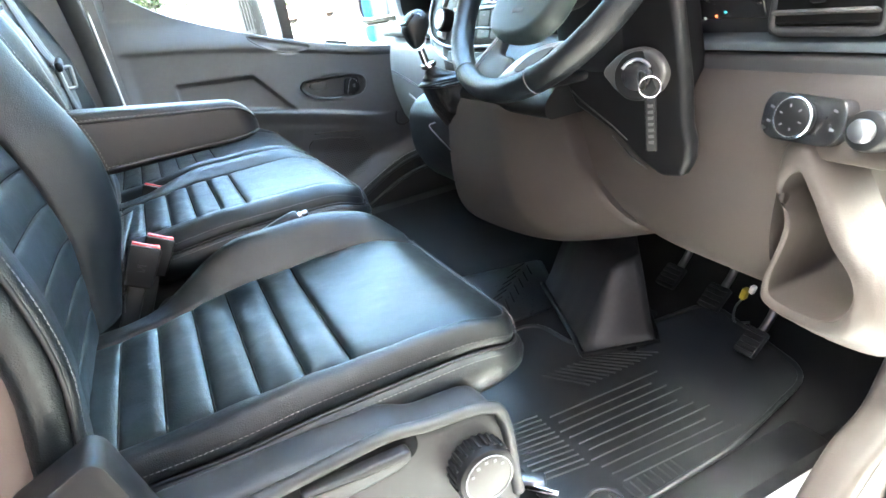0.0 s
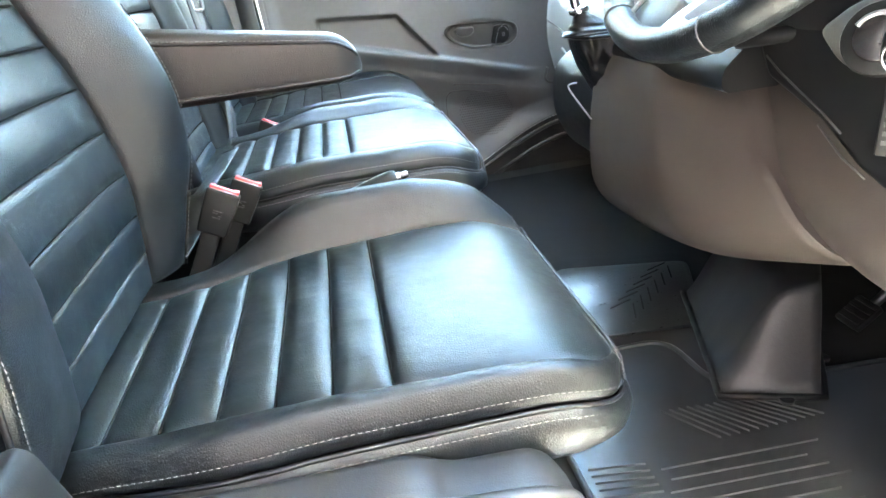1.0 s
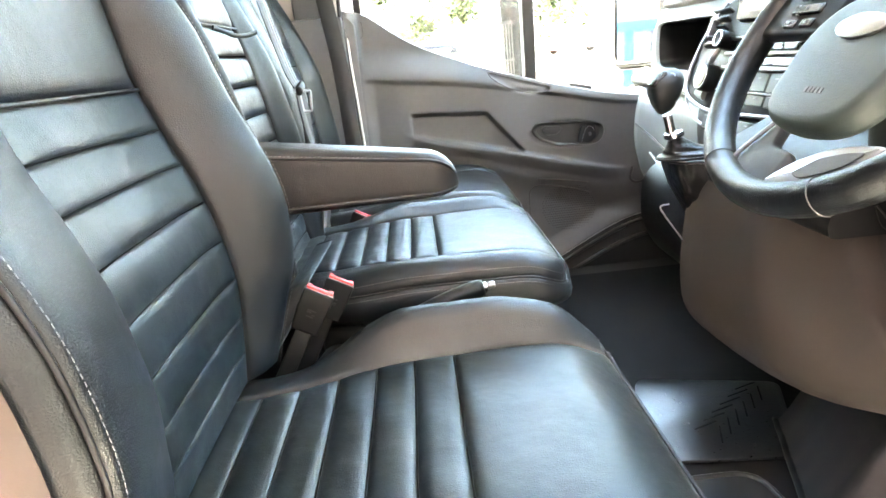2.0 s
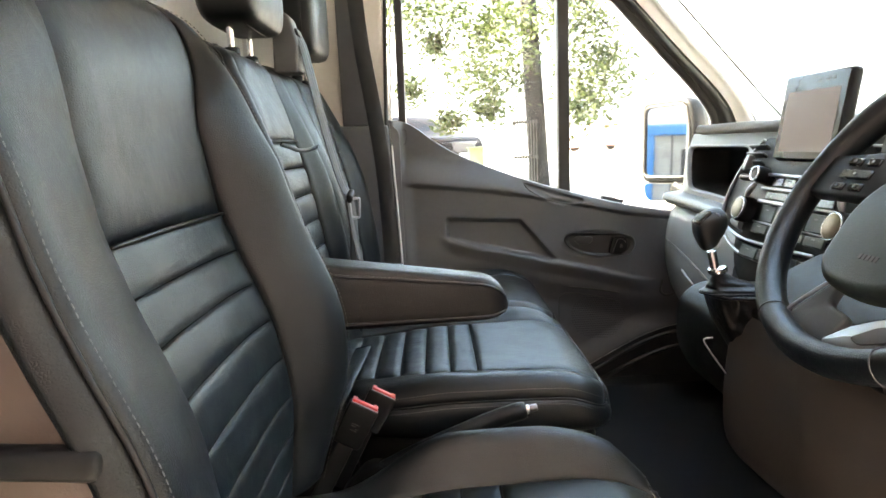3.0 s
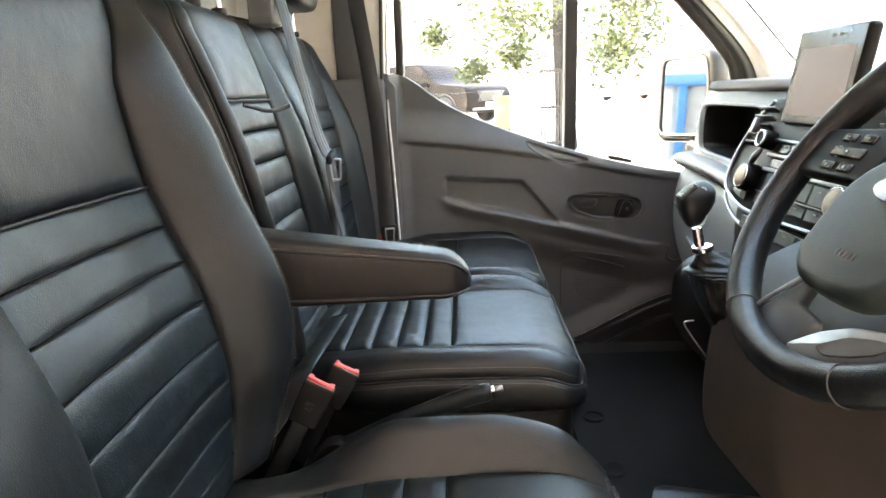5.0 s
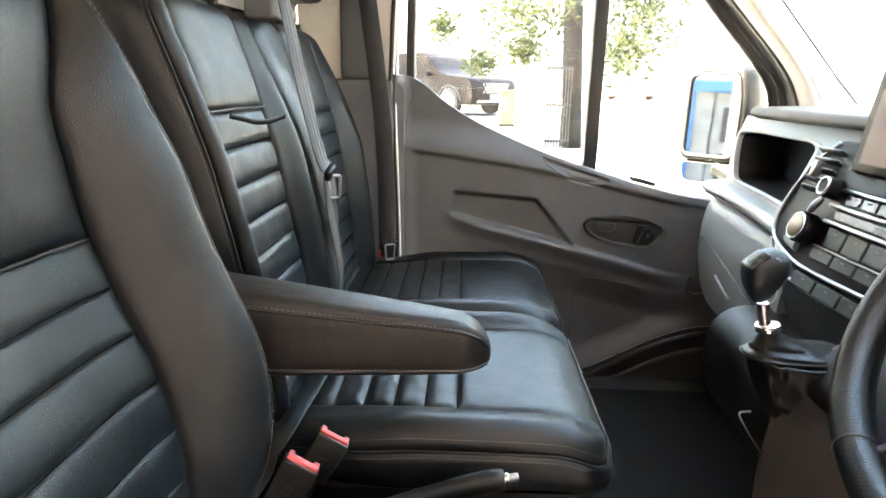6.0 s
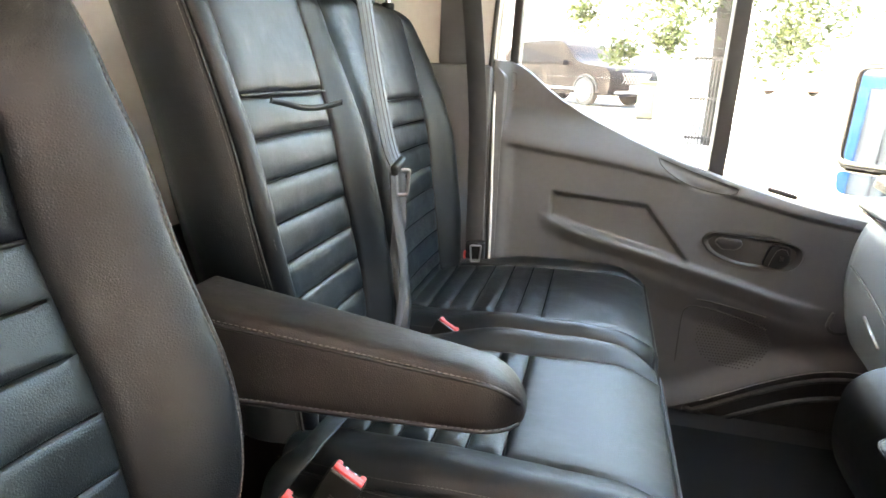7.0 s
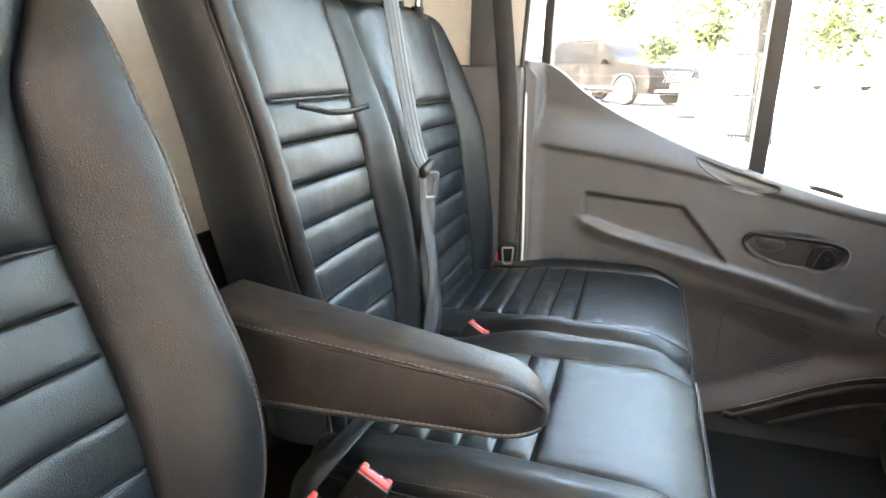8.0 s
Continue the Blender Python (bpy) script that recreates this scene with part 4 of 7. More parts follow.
got.append(rope("speaker_panel_line", [Vector((p.x, door_depth(p.x, p.y) - 0.0005, p.y)) for p in panel], 0.0016, BLACK_TRIM, door, seg=6))
# little map hook by the dash
got.append(rope("pocket_rim", smooth_line([(0.862, 2.262, 0.330), (0.852, 2.255, 0.295), (0.872, 2.25, 0.280), (0.905, 2.25, 0.290), (0.925, 2.255, 0.305)], 6), 0.0045, PLASTIC_DARK, door, seg=8))
# moulded lips of the pocket, one inside the other
for drop, x0 in ((0.022, 0.47), (0.075, 0.56)):
    lip = [(x0 + (1.08 - x0) * k / 30) for k in range(31)]
    lip = [(x, pocket_line(x) - drop * sm(x0 - 0.02, x0 + 0.10, x)) for x in lip]
    got.append(rope("pocket_lip", [Vector((x, door_depth(x, z) - 0.004, z)) for x, z in lip], 0.007, POCKET, door, "rounded lip of the door pocket", seg=10))
got.append(rope("lining_line", smooth_line([(0.555, door_depth(0.555, 0.315) - 0.001, 0.315), (0.62, door_depth(0.62, 0.308) - 0.001, 0.308), (0.72, door_depth(0.72, 0.29) - 0.001, 0.29)], 6), 0.0016, PLASTIC_TAUPE, door, seg=6))
# window frame, dividing bar and panes
GY = 2.40
got.append(part("divider_bar", xz_plate([(0.545, 0.60), (0.584, 0.60), (0.588, 1.46), (0.549, 1.46)], GY - 0.03, 0.05, 0.006), BLACK_TRIM, door, "dark window divider bar"))
got.append(part("rear_frame", xz_plate([(0.016, 0.86), (0.040, 0.855), (0.050, 1.46), (0.024, 1.46)], GY - 0.05, 0.06, 0.006), BLACK_TRIM, door))
got.append(part("top_frame", box(0.66, 0.05, 0.05, 0.01, 2, at=(0.33, GY - 0.02, 1.455)), BLACK_TRIM, door))
front_line = smooth_line([(0.555, GY - 0.02, 1.44), (0.69, GY - 0.02, 1.305), (0.89, GY - 0.02, 1.085), (1.035, GY - 0.02, 0.925), (1.085, GY - 0.02, 0.82), (1.10, GY - 0.02, 0.60)], 8)
got.append(rope("front_frame", front_line, 0.015, BLACK_TRIM, door, "black window frame along the pillar", seg=12, flat=1.4))
got.append(rope("frame_seal", [p + Vector((0.026, -0.030, 0.022)) for p in front_line], 0.009, BLACK_TRIM, door, seg=8))
got.append(rope("frame_seal", [p + Vector((0.040, -0.042, 0.034)) for p in front_line], 0.007, PLASTIC_DARK, door, seg=8))
pane = part("window_glass", xz_plate([(0.04, 0.66), (0.555, 0.60), (0.56, 1.45), (0.05, 1.45)], GY, 0.004, 0), GLASS, door, "clear side window", smooth=False)
pane2 = part("quarter_glass", xz_plate([(0.575, 0.58), (1.12, 0.53), (1.10, 0.85), (0.70, 1.33), (0.585, 1.44)], GY, 0.004, 0), GLASS, door, "clear quarter window", smooth=False)
pane.visible_shadow = pane2.visible_shadow = False
got += [pane, pane2]
settle(*got)

# ---- the driver's door, unseen, added standing open to block light ----
open_door = thing("driver_door", "unseen open driver door, lining darkened to dim reflections", "door", (1.03, 0.36, 0.0))
DM = Matrix.Translation((1.03, 0.36, 0.0)) @ pose(0, 0, 0, 0, 0, 72)   # local: -x runs to the free edge, +y is the lining
got = []
shape_in = rounded([(-1.08, -0.10), (-0.02, -0.10), (-0.02, 0.60), (-0.55, 0.66), (-0.95, 0.86), (-1.08, 0.88)], 0.04)
upright = Matrix(((1, 0, 0, 0), (0, 0, 1, 0), (0, 1, 0, 0), (0, 0, 0, 1)))
# lining darker than the passenger door's, so that the leather mirrors less light
got.append(part("lining", prism(shape_in, 0.05, 0.012, 3, DM @ upright), POCKET, open_door, "grained door lining darkened to dim reflections"))
got.append(part("outer_skin", prism(shape_in, 0.05, 0.012, 3, DM @ Matrix.Translation((0, -0.056, 0)) @ upright), WHITE_PAINT, open_door, "white painted outer door skin"))
got.append(part("door_pocket", box(0.70, 0.07, 0.20, 0.02, 3, at=(-0.55, 0.080, 0.02)), POCKET, open_door, matrix=DM))
got.append(part("armrest_ledge", box(0.46, 0.05, 0.06, 0.018, 3, at=(-0.60, 0.066, 0.42), turn=(0, 8, 0)), POCKET, open_door, matrix=DM))
got.append(rope("window_frame", [DM @ Vector(p) for p in smooth_line([(-1.06, 0.0, 0.86), (-1.04, 0.0, 1.42), (-0.50, 0.0, 1.44), (-0.10, 0.0, 0.98), (-0.03, 0.0, 0.60)], 8)], 0.018, BLACK_TRIM, open_door, "black window frame", seg=10))
dg = part("window_glass", prism([(-1.05, 0.86), (-0.04, 0.60), (-0.12, 0.95), (-0.50, 1.42), (-1.03, 1.41)], 0.004, 0, 1, DM @ Matrix.Translation((0, -0.01, 0)) @ upright), GLASS, open_door, "clear side window", smooth=False)
dg.visible_shadow = False
settle(*got, dg)

# ---- pillar and windscreen ----
L1 = [Vector(p) for p in ((0.53, 2.33, 1.50), (0.712, 2.325, 1.305), (0.912, 2.32, 1.085), (1.060, 2.315, 0.925), (1.112, 2.31, 0.83), (1.125, 2.31, 0.75))]
L2 = [Vector(p) for p in ((0.60, 2.17, 1.50), (0.80, 2.18, 1.278), (0.985, 2.19, 1.078), (1.13, 2.20, 0.925), (1.205, 2.20, 0.848), (1.25, 2.20, 0.79))]
l1, edge_line = smooth_line(L1, 8), smooth_line(L2, 8)
l2 = [a.lerp(b, 0.52 - 0.14 * i / len(l1)) for i, (a, b) in enumerate(zip(l1, edge_line))]
# dark seals that close the gap between the door's window frame and the pillar
sv2, sf2 = grid(lambda u, v: front_line[round(u * 40)].lerp(l1[round(u * 40)], v * 1.06) + Vector((-0.004, -0.006, 0)) * math.sin(3 * math.pi * v), 40, 16)
seal2 = link_mesh("trim", sv2, sf2, BLACK_TRIM)
tagged(seal2, "dark ribbed seal along the passenger windscreen pillar", "", "", "structure")


def pillar_face(u, v):
    i = round(u * (len(l1) - 1))
    p = l1[i].lerp(l2[i], v)
    w = math.sin(math.pi * v)
    return p + Vector((-0.012, -0.022, 0.008)) * w


pv, pf2 = grid(pillar_face, len(l1) - 1, 12)
back = [v + Vector((0.05, 0.06, 0.03)) for v in pv]
k = len(pv)
pillar = link_mesh("pillar_front_passenger", pv + back, pf2 + [tuple(k + q for q in reversed(f)) for f in pf2] +
                   [(a, a + 13, a + 13 + k, a + k) for a in range(0, k - 13, 13)] + [(a + 12, a + 12 + k, a + 25 + k, a + 25) for a in range(0, k - 13, 13)], HEADLINER)
tagged(pillar, "cream fabric windscreen pillar trim", "", "", "structure")
gap = rope("trim", [p + Vector((-0.012, -0.012, -0.004)) for p in edge_line], 0.0030, BLACK_TRIM, None, seg=8)
tagged(gap, "thin black edge of the windscreen", "", "", "structure")
l3 = [Vector((p.x, 2.88 - p.y - 0.02, p.z)) for p in l2]
gl = [p for p in l2] + [p for p in reversed(l3)]
wv, wf = grid(lambda u, v: (lambda i: l2[i].lerp(l3[i], v) + Vector((0.10, 0, 0.09)) * math.sin(math.pi * v) ** 0.7 * 0.5)(round(u * (len(l2) - 1))), len(l2) - 1, 24)
th = Vector((0.0035, 0, 0.0035))
k = len(wv)
screen_glass = link_mesh("windscreen", wv + [v + th for v in wv], wf + [tuple(k + q for q in reversed(f)) for f in wf], GREEN_GLASS)
tagged(screen_glass, "clear laminated windscreen", "", "", "structure")
screen_glass.visible_shadow = False
near_pillar = rope("pillar_windscreen_driver", [p + Vector((0.02, -0.05, 0.02)) for p in l3], 0.05, HEADLINER, None, seg=14)
tagged(near_pillar, "cream windscreen pillar beside the driver", "", "", "structure")

# ---- belts ----
belt = thing("passenger_seat_belt", "dark grey seat belt hanging down the passenger pillar", "seat belt", (-0.03, 2.22, 0.43))
got = [webbing("webbing", smooth_line([(-0.088, 2.235, 1.26), (-0.075, 2.225, 1.10), (-0.050, 2.21, 0.92), (-0.030, 2.20, 0.74), (-0.022, 2.19, 0.55), (-0.020, 2.18, 0.40)], 8), 0.050, BELT, belt, Vector((1, -0.25, 0)))]
got.append(part("belt_anchor", box(0.07, 0.03, 0.030, 0.010, 3, at=(-0.090, 2.245, 1.265)), PLASTIC_BLACK, belt, "black belt guide"))
got.append(part("belt_anchor", cyl(0.022, 0.02, 24, 0.005, at=(-0.090, 2.245, 1.29), turn=(90, 0, 0)), PLASTIC_BLACK, belt))
got.append(part("latch_cover", box(0.050, 0.022, 0.045, 0.006, 3, at=(-0.010, 2.150, 0.425), turn=(0, 0, 10)), PLASTIC_BLACK, belt))
ring = [Vector((-0.006 + a, 2.134 + 0.3 * a, 0.418 + b)) for a, b in rounded([(-0.013, 0.022), (0.013, 0.022), (0.010, -0.020), (-0.010, -0.020)], 0.004)]
got.append(rope("latch_plate", ring, 0.0024, SATIN, belt, "bright steel latch plate", seg=8, closed=True))
got.append(part("latch_red", box(0.006, 0.012, 0.022, 0.002, 1, at=(-0.034, 2.142, 0.412)), RED, belt))
settle(*got)

mid = thing("middle_seat_belt", "slate grey middle seat belt with a steel tongue", "seat belt", (-0.10, 1.70, 0.42))
got = [webbing("webbing", smooth_line([(-0.166, 1.712, 1.066), (-0.152, 1.711, 1.03), (-0.138, 1.709, 0.96), (-0.114, 1.703, 0.84), (-0.088, 1.697, 0.735), (-0.072, 1.693, 0.700)], 8), 0.043, BELT_BLUE, mid, Vector((0.25, 1, 0)), "slate belt webbing")]
for o in (-0.011, 0.0, 0.011):
    line = smooth_line([(-0.1625, 1.712, 1.066), (-0.1485, 1.711, 1.03), (-0.1345, 1.709, 0.96), (-0.1105, 1.703, 0.84), (-0.0845, 1.697, 0.735), (-0.0685, 1.693, 0.700)], 8)
    got.append(webbing("rib_line", [p + Vector((0.25, 0.97, 0)) * o + Vector((-0.0018, 0.0005, 0)) for p in line], 0.0028, BELT, mid, Vector((0.25, 1, 0)), "dark rib of the webbing", thick=0.0006))
for o in (-0.012, 0.008):
    got.append(webbing("webbing", smooth_line([(-0.072, 1.692 + o, 0.690), (-0.066, 1.690 + o, 0.62), (-0.060 - o, 1.682 + o, 0.52), (-0.050, 1.672 + o, 0.44), (-0.058, 1.668 + o, 0.39)], 8), 0.030, BELT, mid, Vector((0.4 + 20 * o, 1, 0.1))))
got.append(part("tongue_grip", box(0.014, 0.056, 0.020, 0.006, 3, at=(-0.068, 1.692, 0.698), turn=(12, 0, 0)), PLASTIC_BLACK, mid))
ring = [Vector((-0.060 + 0.85 * a, 1.690 + 0.45 * a, 0.672 + b)) for a, b in rounded([(-0.013, 0.020), (0.013, 0.020), (0.010, -0.024), (-0.010, -0.024)], 0.005)]
got.append(rope("tongue", ring, 0.0034, SATIN, mid, "bright steel tongue", seg=8, closed=True))
tower = prism(rounded([(-0.215, 0.975), (-0.160, 0.975), (-0.158, 1.040), (-0.172, 1.095), (-0.190, 1.108), (-0.212, 1.100)], 0.010), 0.062, 0.006, 3, Matrix(((1, 0, 0, 0), (0, 0, 1, 1.682), (0, 1, 0, 0), (0, 0, 0, 1))))
got.append(part("belt_guide", tower, PLASTIC_DOOR, mid, "grey plastic belt guide"))
got.append(part("guide_slot", box(0.006, 0.048, 0.016, 0.002, 1, at=(-0.1605, 1.713, 1.062), turn=(0, -14, 0)), BLACK_TRIM, mid))
settle(*got)


# ---- dashboard ----
def loft(name, profile, y0, y1, mat, parent, label="", n=24, closed=True, shape=None, caps=True):
    """A bar along y whose section in x, z is the profile; shape(x, z, k) shifts it along its length."""
    verts, m = [], len(profile)
    for i in range(n + 1):
        k = i / n
        for x, z in profile:
            dx, dz, s = shape(x, z, k) if shape else (0, 0, 0)
            verts.append(Vector((x + dx, y0 + (y1 - y0) * k + s, z + dz)))
    faces = []
    for i in range(n):
        for j in range(m if closed else m - 1):
            faces.append((i * m + j, i * m + (j + 1) % m, (i + 1) * m + (j + 1) % m, (i + 1) * m + j))
    if caps and closed:
        faces.append(tuple(range(m - 1, -1, -1)))
        faces.append(tuple(n * m + j for j in range(m)))
    ob = link_mesh(name, verts, faces, mat, parent, label)
    ob.data.set_sharp_from_angle(angle=radians(40))
    return ob


dash = thing("dashboard", "blue-grey and taupe van dashboard with black centre stack", "dashboard", (1.1, 1.35, 0.3))
got = []
# top pad
got.append(loft("top_pad", rounded([(0.893, 0.806), (0.900, 0.824), (1.30, 0.838), (1.50, 0.80), (1.50, 0.74), (0.93, 0.790)], 0.008, 4), 0.44, 2.105, TOP_PAD, dash, "brown-grey soft top pad"))
# passenger side: upper face with an open tray, ledge and glove box


def tray_face(u, v):
    """u along y, v down the face"""
    y = 1.60 + 0.62 * u
    z = 0.800 - 0.185 * v
    x = 0.915 - 0.030 * v + 0.035 * sm(0.9, 1.0, u) - 0.01 * math.sin(math.pi * v) - 0.10 * v * (1 - u) ** 2
    return Vector((x, y, z))


def tray_loop(r, deep, n=72):
    """A rounded loop about the tray's opening, r times its size."""
    out = []
    for k in range(n):
        t = 2 * math.pi * k / n
        a = r * math.copysign(abs(math.cos(t)) ** 0.24, math.cos(t))
        v = 0.53 + 0.33 * r * math.copysign(abs(math.sin(t)) ** 0.24, math.sin(t))
        u = 0.555 - 0.09 * (v - 0.5) + a * (0.30 - 0.03 * (v - 0.5))
        out.append(tray_face(u, v) + Vector((deep, 0, 0)))
    return out


def tray_r(u, v):
    """1 on the lip of the tray, less inside it."""
    a, b = (u - 0.555 + 0.09 * (v - 0.5)) / (0.30 - 0.03 * (v - 0.5)), (v - 0.53) / 0.33
    return (abs(a) ** 8 + abs(b) ** 8) ** (1 / 8)


def loops(name, rows, mat, parent, label, cap):
    vs = [p for row in rows for p in row]
    n = len(rows[0])
    fs = [(k * n + i, k * n + (i + 1) % n, (k + 1) * n + (i + 1) % n, (k + 1) * n + i) for k in range(len(rows) - 1) for i in range(n)]
    if cap:
        fs.append(tuple((len(rows) - 1) * n + i for i in range(n)))
    return link_mesh(name, vs, fs, mat, parent, label)


tv, tf = grid(tray_face, 140, 90)
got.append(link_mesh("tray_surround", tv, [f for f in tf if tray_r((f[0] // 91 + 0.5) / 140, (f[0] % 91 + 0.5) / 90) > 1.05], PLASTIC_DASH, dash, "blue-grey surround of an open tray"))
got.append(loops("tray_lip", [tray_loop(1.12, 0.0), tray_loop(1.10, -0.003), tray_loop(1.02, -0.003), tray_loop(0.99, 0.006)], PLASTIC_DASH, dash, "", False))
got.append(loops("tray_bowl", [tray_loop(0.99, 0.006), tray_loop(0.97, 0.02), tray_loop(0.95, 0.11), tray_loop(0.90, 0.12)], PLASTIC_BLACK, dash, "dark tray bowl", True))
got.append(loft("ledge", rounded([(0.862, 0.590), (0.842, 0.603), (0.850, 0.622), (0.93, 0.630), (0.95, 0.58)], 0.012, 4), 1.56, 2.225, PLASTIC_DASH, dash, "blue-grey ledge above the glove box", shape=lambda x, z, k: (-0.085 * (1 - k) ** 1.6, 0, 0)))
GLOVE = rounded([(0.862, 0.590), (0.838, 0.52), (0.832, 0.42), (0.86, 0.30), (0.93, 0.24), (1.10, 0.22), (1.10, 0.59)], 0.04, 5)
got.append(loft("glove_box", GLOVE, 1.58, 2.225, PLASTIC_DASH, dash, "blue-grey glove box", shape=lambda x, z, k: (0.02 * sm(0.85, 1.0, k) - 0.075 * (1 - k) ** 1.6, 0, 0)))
got.append(loft("ledge_gap", [(0.858, 0.5885), (0.858, 0.5935), (0.88, 0.5935), (0.88, 0.5885)], 1.57, 2.224, BLACK_TRIM, dash, shape=lambda x, z, k: (-0.084 * (1 - k) ** 1.6 - 0.004, 0, 0)))
def glove_x(y):
    return 0.830 - 0.075 * (1 - (y - 1.58) / 0.645) ** 1.6


got.append(rope("glove_box_gap", [(glove_x(y) - 0.0015 + 0.10 * max(0, 0.44 - z), y, z) for y, z in [(1.62 + 0.51 * k / 20, 0.432 + 0.054 * k / 20) for k in range(21)]], 0.0022, BLACK_TRIM, dash, seg=6))
got.append(rope("glove_box_line", [(glove_x(y) - 0.003 + 0.10 * max(0, 0.44 - z), y, z - 0.003) for y, z in [(1.62 + 0.51 * k / 20, 0.432 + 0.054 * k / 20) for k in range(21)]], 0.0009, MARK, dash, seg=6))
got.append(rope("glove_box_latch", [(glove_x(1.98) + 0.000, 1.985, 0.421), (glove_x(1.88) + 0.002, 1.880, 0.399)], 0.0035, SATIN, dash, "satin glove box latch", seg=8))
# centre stack: a tilted face with vents, knobs and rows of keys
CS = Matrix.Translation((0.790, 1.40, 0.640)) @ pose(0, 0, 0, 0, 18, 0)   # local: x out of the face (towards the rear is -x), y across, z up


def on_stack(bm, name, mat, label="", parent=None):
    ob = part(name, bm, mat, parent or dash, label, matrix=CS)
    got.append(ob)
    return ob


outline = rounded([(-0.235, 0.155), (0.235, 0.155), (0.225, 0.02), (0.175, -0.115), (0.10, -0.165), (-0.12, -0.165), (-0.185, -0.11), (-0.23, 0.02)], 0.05)
YZ = Matrix(((0, 0, 1, 0), (1, 0, 0, 0), (0, 1, 0, 0), (0, 0, 0, 1)))
on_stack(prism(outline, 0.12, 0.006, 2, YZ), "stack_foot", PLASTIC_BLACK, "black lower part of the centre stack")
outline = rounded([(-0.235, 0.152), (0.190, 0.152), (0.234, 0.106), (0.264, 0.046), (0.270, -0.007), (0.246, -0.046), (0.165, -0.070), (0.070, -0.074), (-0.10, -0.070), (-0.19, -0.06), (-0.245, 0.0)], 0.03)
on_stack(prism(outline, 0.10, 0.006, 2, Matrix.Translation((-0.008, 0, 0)) @ YZ), "stack_panel", PLASTIC_BLACK, "black centre stack panel")
trim = smooth_line([Vector((-0.010, y, z)) for y, z in ((0.186, 0.146), (0.228, 0.106), (0.257, 0.046), (0.264, -0.007), (0.242, -0.040), (0.160, -0.062), (0.075, -0.065), (-0.10, -0.060))], 8)
got.append(rope("silver_trim", [CS @ p for p in trim], 0.0036, SATIN, dash, "satin trim line", seg=10))
trim2 = smooth_line([Vector((-0.002, y, z)) for y, z in ((0.262, -0.045), (0.235, -0.068), (0.165, -0.092), (0.075, -0.098), (-0.10, -0.092))], 8)
got.append(rope("silver_trim", [CS @ p for p in trim2], 0.0034, SATIN, dash, "thin satin line", seg=8))
for sgn in (1, -1):
    for k in range(5):
        on_stack(box(0.020, 0.070, 0.006, 0.002, 1, at=(-0.010, sgn * 0.192, 0.128 - 0.017 * k), turn=(0, 24, 0)), "vent_slat", DASH_DARK)
        got.append(rope("slat_edge", [CS @ Vector((-0.0195, sgn * 0.192 + y, 0.1325 - 0.017 * k)) for y in (-0.034, 0.034)], 0.0008, SATIN, dash, seg=5))
    on_stack(box(0.016, 0.012, 0.030, 0.003, 2, at=(-0.022, sgn * 0.196, 0.094)), "vent_tab", SATIN)
    big = on_stack(cyl(0.027, 0.030, 40, 0.005, at=(-0.018, sgn * 0.155, -0.005), turn=(0, 90, 0)), "dial", PLASTIC_BLACK, "black climate dial")
    ringp = [CS @ Vector((-0.034, sgn * 0.155 + 0.0225 * math.cos(2 * math.pi * k / 40), -0.005 + 0.0225 * math.sin(2 * math.pi * k / 40))) for k in range(40)]
    got.append(rope("dial_ring", ringp, 0.0014, CHROME, big, "chrome dial ring", seg=8, closed=True))
    got.append(part("dial_face", cyl(0.0205, 0.003, 36, 0.0008, at=(-0.0345, sgn * 0.155, -0.005), turn=(0, 90, 0)), DIAL, big, "bronze dial face", matrix=CS))
    small = on_stack(cyl(0.017, 0.030, 32, 0.004, at=(-0.018, sgn * 0.135, 0.070), turn=(0, 90, 0)), "audio_knob", PLASTIC_BLACK, "black audio knob")
    got.append(rope("knob_ring", [CS @ Vector((-0.034, sgn * 0.135 + 0.014 * math.cos(2 * math.pi * k / 30), 0.070 + 0.014 * math.sin(2 * math.pi * k / 30))) for k in range(30)], 0.0022, CHROME, small, seg=8, closed=True))
for z, wide, num, high, mat in ((0.060, 0.20, 5, 0.018, PLASTIC_GLOSS), (0.032, 0.22, 1, 0.016, PLASTIC_GLOSS), (-0.004, 0.21, 4, 0.034, COVER_GREY), (-0.036, 0.24, 4, 0.020, COVER_GREY), (-0.086, 0.27, 4, 0.024, COVER_GREY)):
    for i in range(num):
        key = on_stack(box(0.012, wide / num - 0.003, high, 0.002, 1, at=(-0.006, -wide / 2 + wide * (i + 0.5) / num, z)), "key", mat)
        got.append(part("mark", box(0.001, 0.010, 0.0022, 0, at=(-0.0125, -wide / 2 + wide * (i + 0.5) / num, z + high * 0.2)), MARK, key, matrix=CS))
for z, wide, high in ((0.0735, 0.24, 0.006), (0.0455, 0.26, 0.0065), (0.0185, 0.25, 0.007), (-0.0235, 0.24, 0.0030)):
    on_stack(box(0.010, wide, high, 0.002, 2, at=(-0.010, 0, z)), "silver_strip", SATIN, "satin silver strip")
for sgn in (1, -1):
    got.append(rope("dial_fin", [CS @ Vector(p) for p in smooth_line([(-0.022, sgn * 0.140, 0.052), (-0.026, sgn * 0.146, 0.036), (-0.024, sgn * 0.155, 0.020)], 5)], lambda k: 0.0035 + 0.003 * math.sin(math.pi * k), SATIN, dash, "satin fin between the dials", seg=10))
# console foot below the stack and the lever's housing
got.append(loft("console_foot", rounded([(0.70, 0.475), (0.66, 0.44), (0.655, 0.34), (0.70, 0.26), (0.78, 0.22), (1.0, 0.20), (1.0, 0.48)], 0.04, 5), 1.16, 1.62, PLASTIC_BLACK, dash, "black console foot"))


